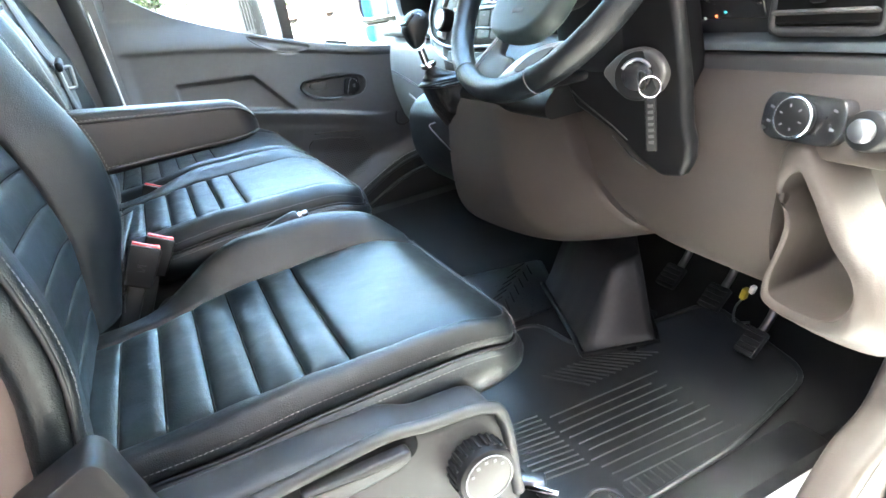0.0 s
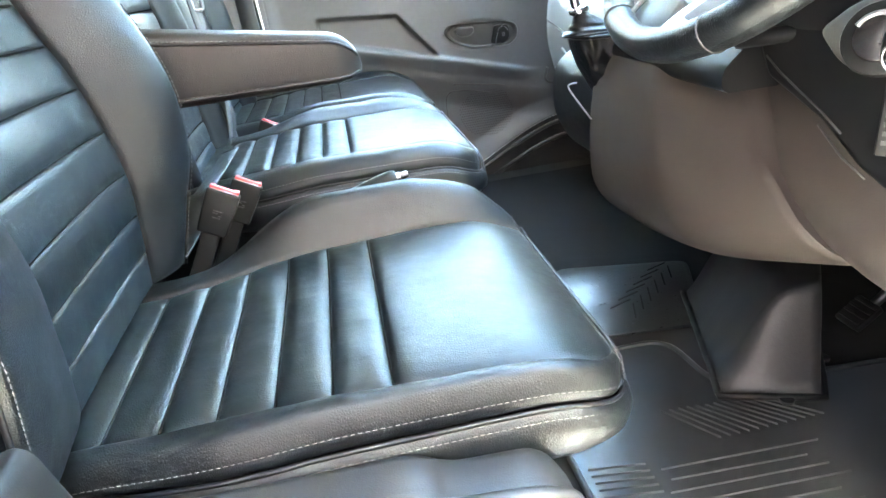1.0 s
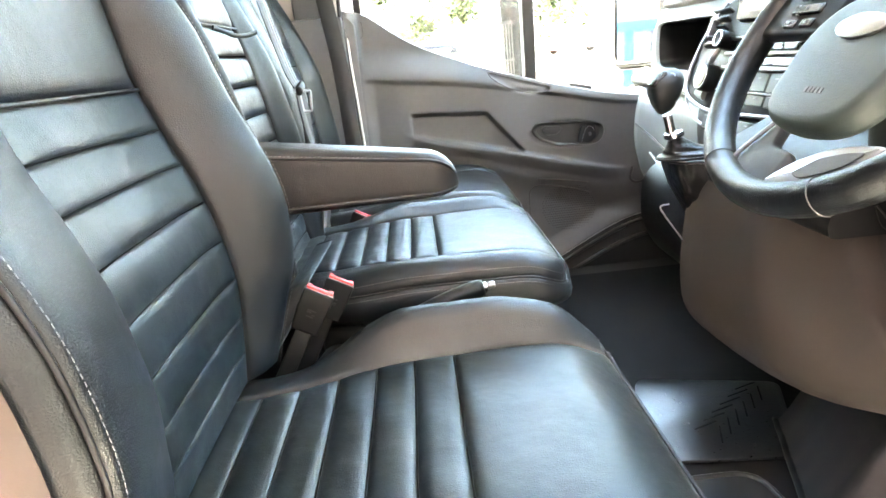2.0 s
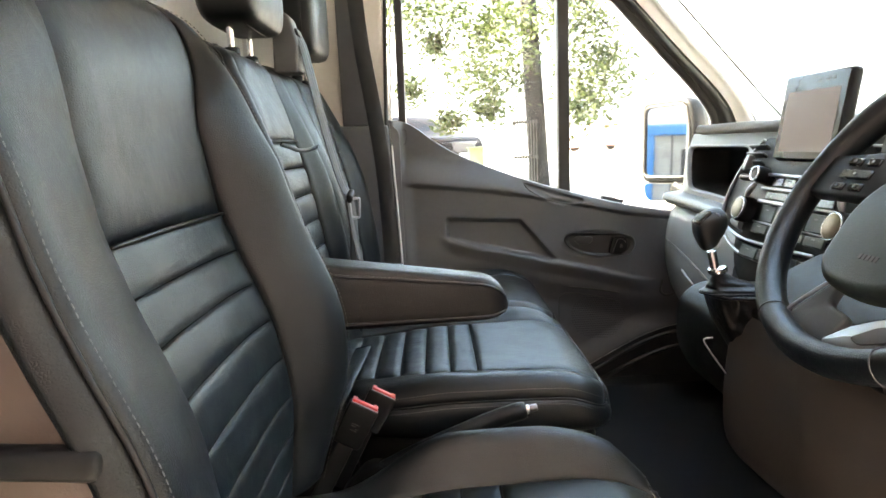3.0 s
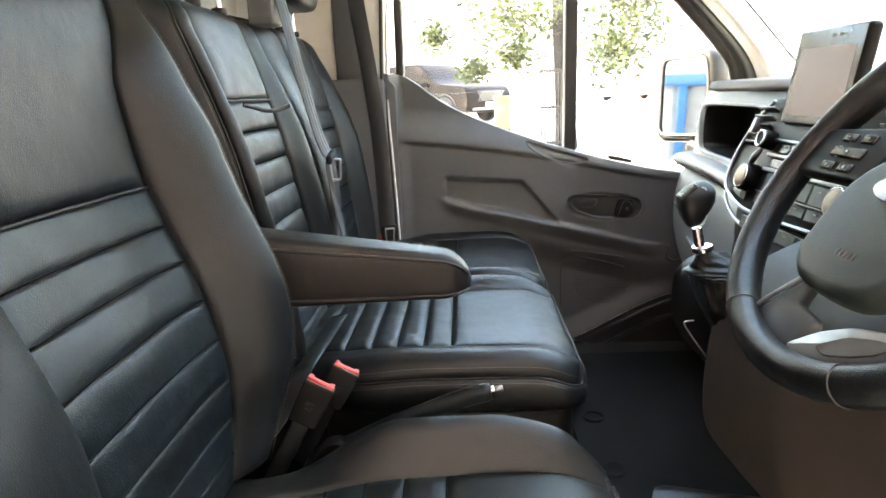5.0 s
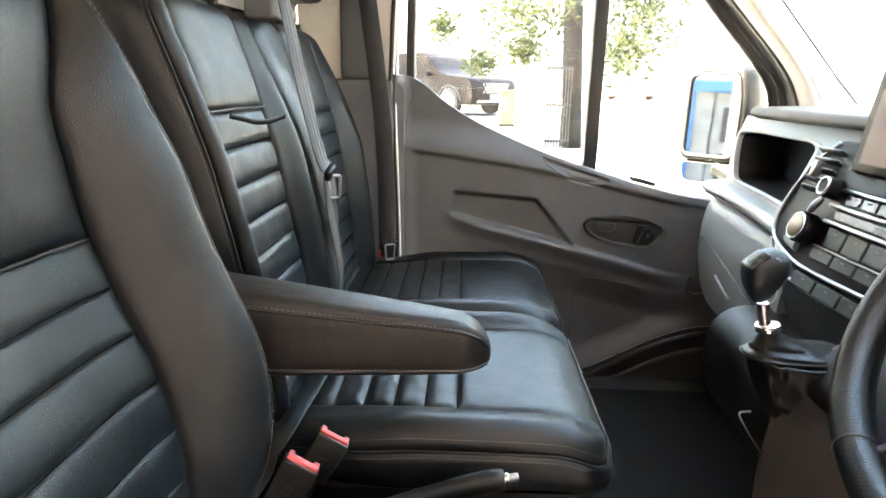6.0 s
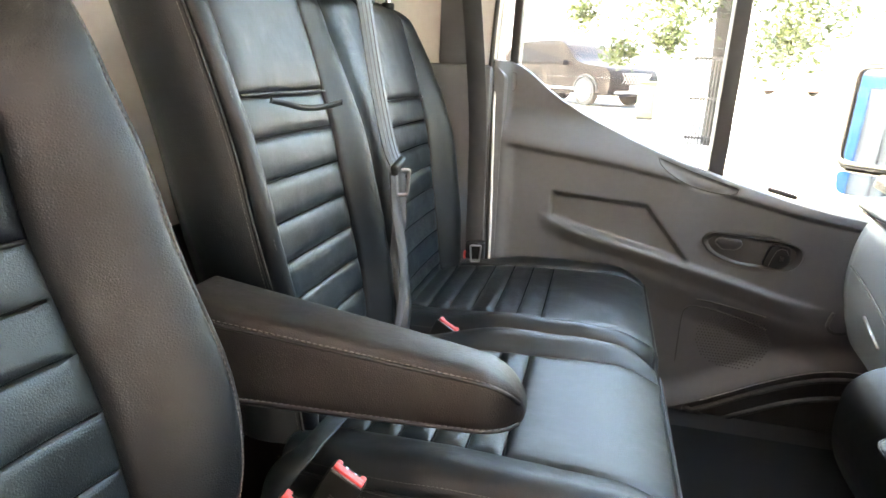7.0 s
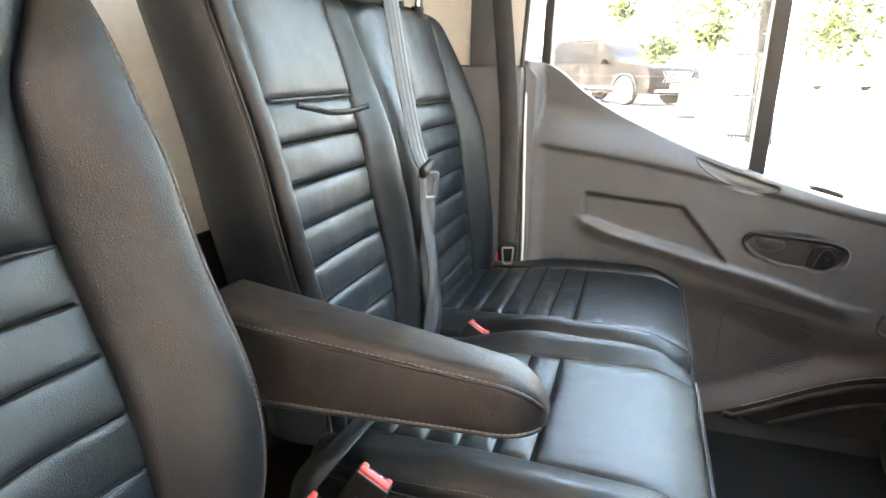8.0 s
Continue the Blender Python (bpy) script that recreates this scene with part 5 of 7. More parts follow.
def pouch_point(u, v):
    """A slack leather sack under the lever: u round it, v from its mouth down."""
    a = 2 * math.pi * u
    c, q = math.cos(a), math.sin(a)
    x0, x1 = 0.552 + 0.044 * v ** 1.6, 0.672 + 0.02 * v
    w = math.copysign(abs(c) ** 0.7, c)
    fold = 0.006 * math.sin(7 * a + 5 * v) * math.sin(math.pi * v) + 0.010 * noise.noise(Vector((3 * c, 3 * q, 5 * v)))
    z = 0.552 - 0.112 * v - 0.020 * v * max(0.0, c)
    return Vector(((x0 + x1) / 2 + (x1 - x0) / 2 * w * (1 - 0.15 * v), 1.226 + (0.045 + fold) * math.copysign(abs(q) ** 0.7, q) * (1 - 0.10 * v * v) + 0.002, z))


pouch = link_mesh("lever_pouch", *grid(pouch_point, 72, 24, close_u=True), POUCH, dash, "black leather gear lever pouch")
got.append(pouch)
got.append(rope("pouch_hem", [pouch_point(k / 48, 0.02) for k in range(48)], 0.0028, POUCH, pouch, "rolled hem of the pouch", seg=8, closed=True))
got.append(loft("column_trim", rounded([(0.72, 0.612), (0.650, 0.580), (0.598, 0.535), (0.600, 0.510), (0.75, 0.510), (0.75, 0.612)], 0.015, 4), 0.90, 1.205, PLASTIC_BLACK, dash, "black trim under the wheel"))
# driver side: lower panel, upper face, trim strip
KNEE = rounded([(0.735, 0.600), (0.690, 0.565), (0.662, 0.50), (0.645, 0.40), (0.648, 0.325), (0.690, 0.275), (0.80, 0.250), (1.0, 0.24), (1.0, 0.60)], 0.04, 5)


# how far the foot of the panel, and of the block before the column, is drawn up along its length
KNEE_FOOT = ((0.553, 0.040), (0.74, 0.046), (0.80, 0.056), (0.95, 0.050), (1.28, 0.02))
BLOCK_FOOT = ((0.835, 0.066), (0.90, 0.042), (0.96, 0.022), (1.05, 0.0), (1.15, -0.012), (1.28, -0.018))


def knee_shape(x, z, k):
    """The recessed panel, which rounds off at its inner end."""
    y = 0.553 + 0.70 * k
    e = 0.24 * max(0.0, (y - 1.17) / 0.08) ** 2.4 if x < 0.95 else 0
    return e, sm(0.48, 0.33, z) * lerp_table(KNEE_FOOT, y), 0


def block_shape(x, z, k):
    """The swelling block before the column: a slanting edge, rounded at its inner end."""
    y = 0.835 + 0.445 * k
    b = (-0.058 * sm(0.80, 0.99, y) - 0.016) * sm(0.61, 0.52, z) * (1.0 if x < 0.78 else 0.0)
    b += 0.006 * max(0.0, 1 - k / 0.02) ** 2 if x < 0.78 else 0.0
    e = 0.24 * max(0.0, (y - 1.20) / 0.08) ** 2.4 if x < 0.95 else 0
    return b + e, sm(0.48, 0.33, z) * lerp_table(BLOCK_FOOT, y), 0.60 * (z - 0.36) * (1 - k)


got.append(loft("dash_end", rounded([(0.735, 0.600), (0.690, 0.565), (0.668, 0.52), (0.662, 0.497), (1.0, 0.497), (1.0, 0.60)], 0.012, 4), 0.445, 0.556, PLASTIC_TAUPE, dash, "taupe end of the dash"))
got.append(loft("knee_panel", KNEE, 0.553, 1.253, PLASTIC_TAUPE, dash, "taupe lower dash panel", n=80, shape=knee_shape))
got.append(loft("knee_block", KNEE, 0.835, 1.280, PLASTIC_TAUPE, dash, "taupe block under the steering column", n=100, shape=block_shape))
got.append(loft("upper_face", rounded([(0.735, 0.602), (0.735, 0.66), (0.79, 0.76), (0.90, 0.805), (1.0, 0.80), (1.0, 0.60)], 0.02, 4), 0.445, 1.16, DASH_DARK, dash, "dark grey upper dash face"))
got.append(loft("trim_strip", rounded([(0.714, 0.594), (0.712, 0.604), (0.740, 0.612), (0.76, 0.600), (0.75, 0.590)], 0.003, 3), 0.445, 0.735, STRIP, dash, "blue-grey trim strip"))
got.append(loft("trim_strip", rounded([(0.700, 0.562), (0.708, 0.591), (0.74, 0.591), (0.74, 0.552)], 0.005, 3), 0.445, 0.735, DASH_DARK, dash))
# right-hand vent
got.append(part("vent_frame", xz_plate([(0.716, 0.612), (0.745, 0.612), (0.765, 0.715), (0.730, 0.715)], 0.478, 0.145, 0.005), DASH_DARK, dash, "grey vent frame"))
got.append(part("vent_dark", box(0.004, 0.112, 0.086, 0.002, 1, at=(0.7145, 0.550, 0.666), turn=(0, 10, 0)), SEAM, dash))
ring = rounded([(0.490, 0.616), (0.612, 0.616), (0.606, 0.710), (0.498, 0.710)], 0.012)
got.append(rope("vent_rim", [Vector((0.7105 + 0.14 * (z - 0.616), y, z)) for y, z in ring], 0.0055, DASH_DARK, dash, "rounded grey vent rim", seg=10, closed=True))
for k in range(4):
    got.append(part("vent_slat", box(0.020, 0.110, 0.0035, 0.001, 1, at=(0.7085 + 0.0026 * k, 0.550, 0.634 + 0.019 * k), turn=(0, 24, 0)), PLASTIC_DARK, dash))
got.append(part("vent_tab", box(0.012, 0.014, 0.010, 0.003, 2, at=(0.700, 0.552, 0.650)), PLASTIC_BLACK, dash))
# light switch and small knob beside it
LS = Matrix.Translation((0.668, 0.534, 0.538)) @ pose(0, 0, 0, 0, 16, 0) @ Matrix.Diagonal((1, 0.74, 0.74, 1))
pod = rounded([(-0.054, 0.030), (0.050, 0.034), (0.062, 0.016), (0.062, -0.018), (0.045, -0.032), (-0.045, -0.034), (-0.062, -0.014), (-0.062, 0.014)], 0.016)
sw = part("light_switch", prism(pod, 0.05, 0.003, 2, LS @ Matrix.Translation((-0.008, 0, 0)) @ YZ), PLASTIC_GLOSS, dash, "gloss black light switch panel")
got.append(sw)
got.append(part("rotary_knob", cyl(0.026, 0.014, 44, 0.003, at=(-0.014, 0.004, 0), turn=(0, 90, 0)), PLASTIC_BLACK, sw, matrix=LS))
got.append(rope("rotary_ring", [LS @ Vector((-0.018, 0.004 + 0.0265 * math.cos(2 * math.pi * k / 44), 0.0265 * math.sin(2 * math.pi * k / 44))) for k in range(44)], 0.0022, CHROME, sw, "chrome ring", seg=8, closed=True))
for k in range(6):
    a = math.radians(60 * k + 20)
    got.append(part("mark", box(0.001, 0.004, 0.002, 0, at=(-0.0215, 0.004 + 0.016 * math.cos(a), 0.016 * math.sin(a)), turn=(math.degrees(a), 0, 0)), MARK, sw, matrix=LS))
for y, z in ((0.046, 0.012), (0.048, -0.008), (-0.046, 0.014), (-0.046, -0.010)):
    got.append(part("mark", box(0.001, 0.006, 0.003, 0, at=(-0.009, y, z), turn=(20, 0, 0)), MARK, sw, matrix=LS))
got.append(part("rotary_ring", cyl(0.019, 0.03, 36, 0.004, at=(0.660, 0.462, 0.536), turn=(0, 106, 0)), PLASTIC_BLACK, dash))
got.append(part("dimmer_knob", cyl(0.011, 0.034, 32, 0.004, at=(0.652, 0.462, 0.538), turn=(0, 106, 0)), SATIN, dash, "silver dimmer knob"))
# bottle bin at the end of the dash
BC = Vector((0.655, 0.505, 0.395))
binloop = [Vector((0.640 + 0.10 * max(0.0, p.z - 0.42), p.y, p.z)) for p in smooth_line([(0, y, z) for y, z in ((0.526, 0.490), (0.543, 0.468), (0.528, 0.427), (0.550, 0.356), (0.540, 0.332), (0.478, 0.332), (0.455, 0.362), (0.459, 0.395), (0.480, 0.422), (0.505, 0.464))], 6, True)][:60]
bv, bf = [], []
for s, back, drop in ((1.75, 0.075, -0.01), (1.34, 0.022, 0.0), (1.08, -0.001, 0.0), (0.98, 0.004, 0.0), (0.96, 0.04, 0.0), (0.90, 0.085, 0.0), (0.4, 0.10, 0.0)):
    for p in binloop:
        q = BC + (p - BC) * s
        bv.append(Vector((q.x + back, q.y, q.z + drop)))
bf = [(k * 60 + i, k * 60 + (i + 1) % 60, (k + 1) * 60 + (i + 1) % 60, (k + 1) * 60 + i) for k in range(3) for i in range(60)]
bin_body = link_mesh("bottle_bin", bv[:240], bf, PLASTIC_TAUPE, dash, "taupe moulded bottle bin")
lf = [(k * 60 + i, k * 60 + (i + 1) % 60, (k + 1) * 60 + (i + 1) % 60, (k + 1) * 60 + i) for k in range(3) for i in range(60)] + [tuple(180 + i for i in range(60))]
got += [bin_body, link_mesh("bin_liner", bv[180:], lf, PLASTIC_TAUPE, bin_body, "taupe bin liner")]
# instrument hood and cluster
got.append(loft("instrument_hood", rounded([(0.70, 0.70), (0.70, 0.78), (0.75, 0.86), (0.95, 0.86), (0.95, 0.70)], 0.03, 4), 0.62, 1.07, DASH_DARK, dash, "dark instrument hood"))
got.append(part("instrument_glass", box(0.004, 0.34, 0.10, 0.002, 1, at=(0.712, 0.80, 0.676), turn=(0, -18, 0)), PLASTIC_GLOSS, dash, "dark instrument glass"))
for k, (y, z, c, s) in enumerate(((0.676, 0.636, (0.9, 0.16, 0.05), 0.05), (0.663, 0.640, (0.1, 0.6, 0.7), 0.02), (0.692, 0.634, (0.5, 0.5, 0.5), 0.012))):
    got.append(part("warning_light", box(0.002, 0.004, 0.003, 0.0008, 1, at=(0.6985, y, z), turn=(0, -18, 0)), glow("warning_glow", c, s), dash))
settle(*got)

# ---- display standing on the dash ----
tab = thing("display_screen", "upright dark touch display on the centre of the dash", "screen", (0.83, 1.39, 0.73))
TM = Matrix.Translation((0.822, 1.416, 0.822)) @ pose(0, 0, 0, 0, 9, 2) @ Matrix.Diagonal((1, 1.07, 1.04, 1))
got = [part("casing", box(0.022, 0.174, 0.156, 0.009, 4, at=(0.004, 0, 0)), PLASTIC_BLACK, tab, matrix=TM)]
gf = part("screen_glass", box(0.003, 0.166, 0.148, 0.001, 1, at=(-0.0075, 0, 0)), SCREEN, tab, "reflecting dark screen glass", matrix=TM)
got.append(gf)
got.append(part("screen_mount", box(0.04, 0.10, 0.06, 0.01, 2, at=(0.025, 0, -0.085)), PLASTIC_BLACK, tab, matrix=TM))
# brick wall's reflection painted as a faint glow on the screen
got.append(part("reflection_area", box(0.0006, 0.138, 0.108, 0, at=(-0.0093, 0.000, -0.008)), glow("screen_reflection_glow", (0.60, 0.44, 0.35), 0.0078), tab, "screen area glowing in place of a reflection", matrix=TM))
for k in range(3):
    got.append(part("key_mark", box(0.0006, 0.010, 0.004, 0, at=(-0.0094, -0.01 - 0.018 * k, 0.062)), MARK, tab, matrix=TM))
settle(*got)

# ---- steering wheel and column ----
wheel = thing("steering_wheel", "black leather steering wheel with silver lower spokes", "steering wheel", (0.613, 0.858, 0.738))
WA = math.radians(52)
WM = Matrix.Translation((0.613, 0.858, 0.738)) @ Matrix(((0, math.cos(WA), -math.sin(WA), 0), (-1, 0, 0, 0), (0, math.sin(WA), math.cos(WA), 0), (0, 0, 0, 1)))  # local x: right, y: up the wheel, z: towards the driver
R = 0.198


def rim_point(u, v):
    a, b = 2 * math.pi * u, 2 * math.pi * v
    grip = 1 + 0.12 * (math.exp(-((math.sin(a) - 0.45) / 0.2) ** 2))
    r = 0.0165 * grip
    return WM @ Vector(((R + r * 0.95 * math.cos(b)) * math.cos(a), (R + r * 0.95 * math.cos(b)) * math.sin(a), r * 1.1 * math.sin(b)))


rv, rf = grid(rim_point, 120, 20, close_u=True)
got = [link_mesh("rim", rv, rf, LEATHER, wheel, "black leather rim")]
for deg in (-64, -116, 20, 160):
    a = math.radians(deg)
    got.append(rope("rim_stitch", [WM @ Vector(((R + 0.0166 * math.cos(b)) * math.cos(a), (R + 0.0166 * math.cos(b)) * math.sin(a), 0.0186 * math.sin(b))) for b in [2 * math.pi * k / 24 for k in range(24)]], 0.0007, PLASTIC_DARK if deg < 0 else PIPING, wheel, seg=6, closed=True))
hub = rounded([(-0.080, -0.035), (-0.058, 0.006), (0.0, 0.022), (0.058, 0.006), (0.080, -0.035), (0.074, -0.095), (0.045, -0.124), (0.0, -0.130), (-0.045, -0.126), (-0.070, -0.105)], 0.022)
got.append(part("airbag_cover", prism(hub, 0.034, 0.011, 4, WM @ Matrix.Translation((0, 0, -0.018))), COVER_GREY, wheel, "grey-green grained airbag cover"))
got.append(part("emblem", prism([(0.032 * math.cos(2 * math.pi * k / 40), 0.013 * math.sin(2 * math.pi * k / 40) - 0.026) for k in range(40)], 0.004, 0.0015, 2, WM @ Matrix.Translation((0, 0, 0.0155))), SATIN, wheel, "plain silver oval emblem"))
for k in range(5):
    got.append(part("moulded_mark", box(0.004, 0.006, 0.001, 0, at=(-0.011 + 0.0055 * k, -0.092, 0.0163)), PLASTIC_DARK, wheel, matrix=WM))
got.append(part("column_boss", cyl(0.055, 0.05, 32, 0.006, at=(0, 0, -0.035)), PLASTIC_BLACK, wheel, matrix=WM))
for s in (-1, 1):
    spoke = rounded([(s * 0.060, 0.042), (s * 0.188, 0.032), (s * 0.190, -0.024), (s * 0.068, -0.024)], 0.010)
    if s > 0:
        spoke = spoke[::-1]
    sp = part("spoke", prism(spoke, 0.018, 0.005, 3, WM @ Matrix.Translation((0, 0, -0.010))), PLASTIC_BLACK, wheel, "black spoke with keys")
    got.append(sp)
    for i, (x, y, w, h) in enumerate(((0.105, 0.022, 0.020, 0.010), (0.135, 0.022, 0.020, 0.010), (0.120, 0.005, 0.050, 0.012), (0.105, -0.012, 0.020, 0.010), (0.135, -0.012, 0.020, 0.010))):
        got.append(part("key", box(w, h, 0.005, 0.0015, 1, at=(s * x, y, 0.009)), PLASTIC_GLOSS, sp, matrix=WM))
        got.append(part("key_mark", box(0.004, 0.003, 0.0006, 0, at=(s * x, y, 0.0119)), MARK, sp, matrix=WM))
foot = rounded([(-0.074, -0.170), (-0.044, -0.116), (-0.034, -0.118), (-0.030, -0.144), (0.006, -0.148), (0.002, -0.186), (-0.040, -0.190)], 0.008)
ls = part("lower_spoke", prism(foot, 0.012, 0.004, 3, WM @ Matrix.Translation((0, 0, -0.014))), SPOKE_BLUE, wheel, "blue-grey lower spoke")
got.append(ls)
got.append(rope("spoke_edge", [WM @ p for p in smooth_line([(-0.076, -0.176, -0.001), (-0.073, -0.164, 0.0), (-0.058, -0.138, 0.0), (-0.042, -0.113, 0.0)], 6)], 0.0024, SATIN, ls, "thin silver spoke edge", seg=8))
leaf = rounded([(-0.006, -0.182), (0.018, -0.156), (0.046, -0.138), (0.076, -0.129), (0.110, -0.124), (0.098, -0.146), (0.078, -0.162), (0.049, -0.176), (0.020, -0.186)], 0.010)
lt = part("spoke_trim", prism(leaf, 0.010, 0.004, 3, WM @ Matrix.Translation((0, 0, -0.010))), SATIN, wheel, "broad satin silver spoke trim")
got.append(lt)
inner_leaf = rounded([(0.030, -0.168), (0.052, -0.148), (0.078, -0.138), (0.098, -0.134), (0.088, -0.148), (0.070, -0.160), (0.046, -0.171)], 0.006)
got.append(part("trim_inlay", prism(inner_leaf, 0.002, 0.0006, 1, WM @ Matrix.Translation((0, 0, 0.0))), PLASTIC_DARK, lt))
settle(*got)

column = thing("steering_column", "black and grey steering column shroud with ignition lock", "steering column", (0.70, 0.82, 0.5))
got = [link_mesh("shroud", *blob(0.715, 0.840, 0.640, 0.17, 0.19, 0.17, p=3.5), PLASTIC_BLACK, column, "black column shroud")]
low_shroud = rounded([(0.905, 0.562), (0.885, 0.526), (0.798, 0.494), (0.748, 0.462), (0.712, 0.449), (0.678, 0.454), (0.665, 0.476), (0.663, 0.502), (0.669, 0.516), (0.671, 0.571), (0.675, 0.604), (0.684, 0.670), (0.700, 0.700), (0.800, 0.700), (0.865, 0.640)], 0.008)
got.append(part("lower_shroud", prism(low_shroud, 0.022, 0.008, 4, Matrix.Translation((0.640, 0, 0)) @ YZ), PLASTIC_BLACK, column, "black lower shroud"))
core = [(0.76 + (y - 0.76) * 0.68, 0.575 + (z - 0.575) * 0.80) for y, z in low_shroud]
got.append(part("shroud_core", prism(core, 0.05, 0.006, 2, Matrix.Translation((0.661, 0, 0)) @ YZ), PLASTIC_BLACK, column))
lock = rounded([(0.806, 0.580), (0.765, 0.607), (0.732, 0.614), (0.702, 0.607), (0.686, 0.584), (0.699, 0.561), (0.734, 0.546), (0.773, 0.553)], 0.014)
got.append(part("lock_face", prism(lock, 0.03, 0.006, 3, Matrix.Translation((0.628, 0, 0)) @ YZ), PLASTIC_DARK, column, "grey lock surround"))
for line in (((0.885, 0.548), (0.862, 0.534), (0.800, 0.506), (0.770, 0.490)), ((0.800, 0.492), (0.765, 0.468), (0.735, 0.456))):
    got.append(rope("shroud_edge", [Vector((0.6390, y, z)) for y, z in line], 0.0011, PLASTIC_DARK, column, seg=6))
IG = Matrix.Translation((0.626, 0.727, 0.580)) @ pose(0, 0, 0, 0, 14, 32)
got.append(part("lock_ring", cyl(0.030, 0.016, 40, 0.004, at=(0, 0, 0), turn=(0, 90, 0)), PLASTIC_BLACK, column, matrix=IG))
got.append(part("lock_barrel", cyl(0.019, 0.020, 36, 0.003, at=(-0.005, 0, 0), turn=(0, 90, 0)), PLASTIC_GLOSS, column, "black ignition barrel", matrix=IG))
got.append(rope("barrel_ring", [IG @ Vector((-0.015, 0.0185 * math.cos(2 * math.pi * k / 40), 0.0185 * math.sin(2 * math.pi * k / 40))) for k in range(3, 18)], 0.0020, SATIN, column, "satin crescent of the lock", seg=10))
got.append(rope("stalk", smooth_line([(0.660, 0.830, 0.578), (0.634, 0.870, 0.570), (0.618, 0.905, 0.566)], 6), lambda k: 0.007 + 0.004 * k, PLASTIC_BLACK, column, "black control stalk", seg=10))
settle(*got)
key = thing("ignition_key", "key in the lock with a steel ring and black fob", "key", (0.606, 0.716, 0.585))
got = [part("bow", box(0.026, 0.007, 0.022, 0.004, 2, at=(0.609, 0.704, 0.579), turn=(0, 14, 42)), PLASTIC_BLACK, key)]
got.append(rope("key_ring", [Vector((0.600 + 0.0082 * math.cos(a), 0.681 - 0.0090 * math.cos(a), 0.575 + 0.0120 * math.sin(a))) for a in [2 * math.pi * k / 36 for k in range(36)]], 0.0011, CHROME, key, "steel key ring", seg=8, closed=True))
FOB = pose(0.600, 0.681, 0.531, 0, 3, 40)
got.append(part("fob", box(0.005, 0.013, 0.064, 0.002, 2), PLASTIC_BLACK, key, "black leather fob", matrix=FOB))
for k in range(7):
    got.append(part("fob_mark", box(0.0006, 0.006, 0.0036, 0, at=(-0.0027, 0, 0.022 - 0.0072 * k)), DASH_DARK, key, matrix=FOB))
settle(*got)

# ---- gear lever ----
gear = thing("gear_lever", "gear lever with black knob and chrome shaft", "gear lever", (0.575, 1.228, 0.53))
got = []


def knob_shape(q):
    k = (q.z + 1) / 2
    w = 0.60 + 0.46 * sm(0.0, 0.62, k) - 0.22 * sm(0.72, 1.0, k)
    return Vector((q.x * w, q.y * w, q.z + 0.16 * q.x))


kn = link_mesh("knob", *blob(0.551, 1.224, 0.654, 0.047, 0.042, 0.064, p=3.2, shape=knob_shape), LEATHER, gear, "black leather gear knob")
got.append(kn)
got.append(part("knob_cap", box(0.028, 0.029, 0.006, 0.0028, 3, at=(0.5375, 1.222, 0.6735), turn=(0, -42, 0)), PLASTIC_GLOSS, kn, "gloss black shift pattern cap"))
for k in range(3):
    got.append(part("mark", box(0.0016, 0.015, 0.0006, 0, at=(0.5300 + 0.0053 * k, 1.222, 0.6710 + 0.0048 * k), turn=(0, -42, 0)), MARK, kn))
got.append(part("mark", box(0.016, 0.0016, 0.0006, 0, at=(0.5353, 1.222, 0.6758), turn=(0, -42, 0)), MARK, kn))
got.append(rope("knob_line", [Vector((0.5515 + 0.0125 * math.cos(a), 1.224 - 0.0205 * abs(math.sin(a)) ** 0.6, 0.654 + 0.027 * math.sin(a))) for a in [math.pi * (k / 14 - 0.5) for k in range(15)]], 0.0009, SATIN, kn, "silver line round the knob", seg=6))
got.append(part("shaft", cyl(0.0070, 0.070, 24, 0.001, at=(0.563, 1.226, 0.585), turn=(0, -12, 0)), CHROME, gear, "chrome shaft"))
got.append(part("reverse_collar", cyl(0.0150, 0.010, 32, 0.003, at=(0.566, 1.226, 0.588), turn=(0, -12, 0)), CHROME, gear, "chrome collar"))
foot_loop = smooth_line([(0.556, 1.200, 0.553), (0.655, 1.194, 0.556), (0.660, 1.262, 0.556), (0.556, 1.258, 0.550)], 12, True)


def boot_point(u, v):
    """A slack gaiter from its frame up to the collar, with folds round it."""
    p = foot_loop[int(u * 48) % 48]
    a = math.atan2(p.y - 1.228, p.x - 0.590)
    top = Vector((0.569 + 0.010 * math.cos(a), 1.226 + 0.010 * math.sin(a), 0.583))
    q = p.lerp(top, v ** 0.8)
    return Vector((q.x + 0.003 * math.sin(15 * v) * math.cos(a) * (1 - v), q.y + 0.003 * math.sin(15 * v + 1.3 * a) * math.sin(a) * (1 - v), q.z - 0.006 * math.sin(math.pi * v)))


got.append(link_mesh("boot", *grid(boot_point, 48, 16, close_u=True), POUCH, gear, "black leather boot"))
got.append(rope("boot_frame", smooth_line([(0.556, 1.200, 0.553), (0.655, 1.194, 0.556), (0.660, 1.262, 0.556), (0.556, 1.258, 0.550)], 6, True), 0.0016, PLASTIC_BLACK, gear, "black boot frame", seg=8, closed=True))
settle(*got)
hook = thing("bag_hook", "small bright wire hook under the gear lever", "hook", (0.55, 1.206, 0.45))
got = [rope("wire", smooth_line([(0.552, 1.206, 0.484), (0.538, 1.206, 0.481), (0.548, 1.206, 0.462), (0.575, 1.207, 0.423)], 5), 0.0013, SATIN, hook, seg=8)]
settle(*got)

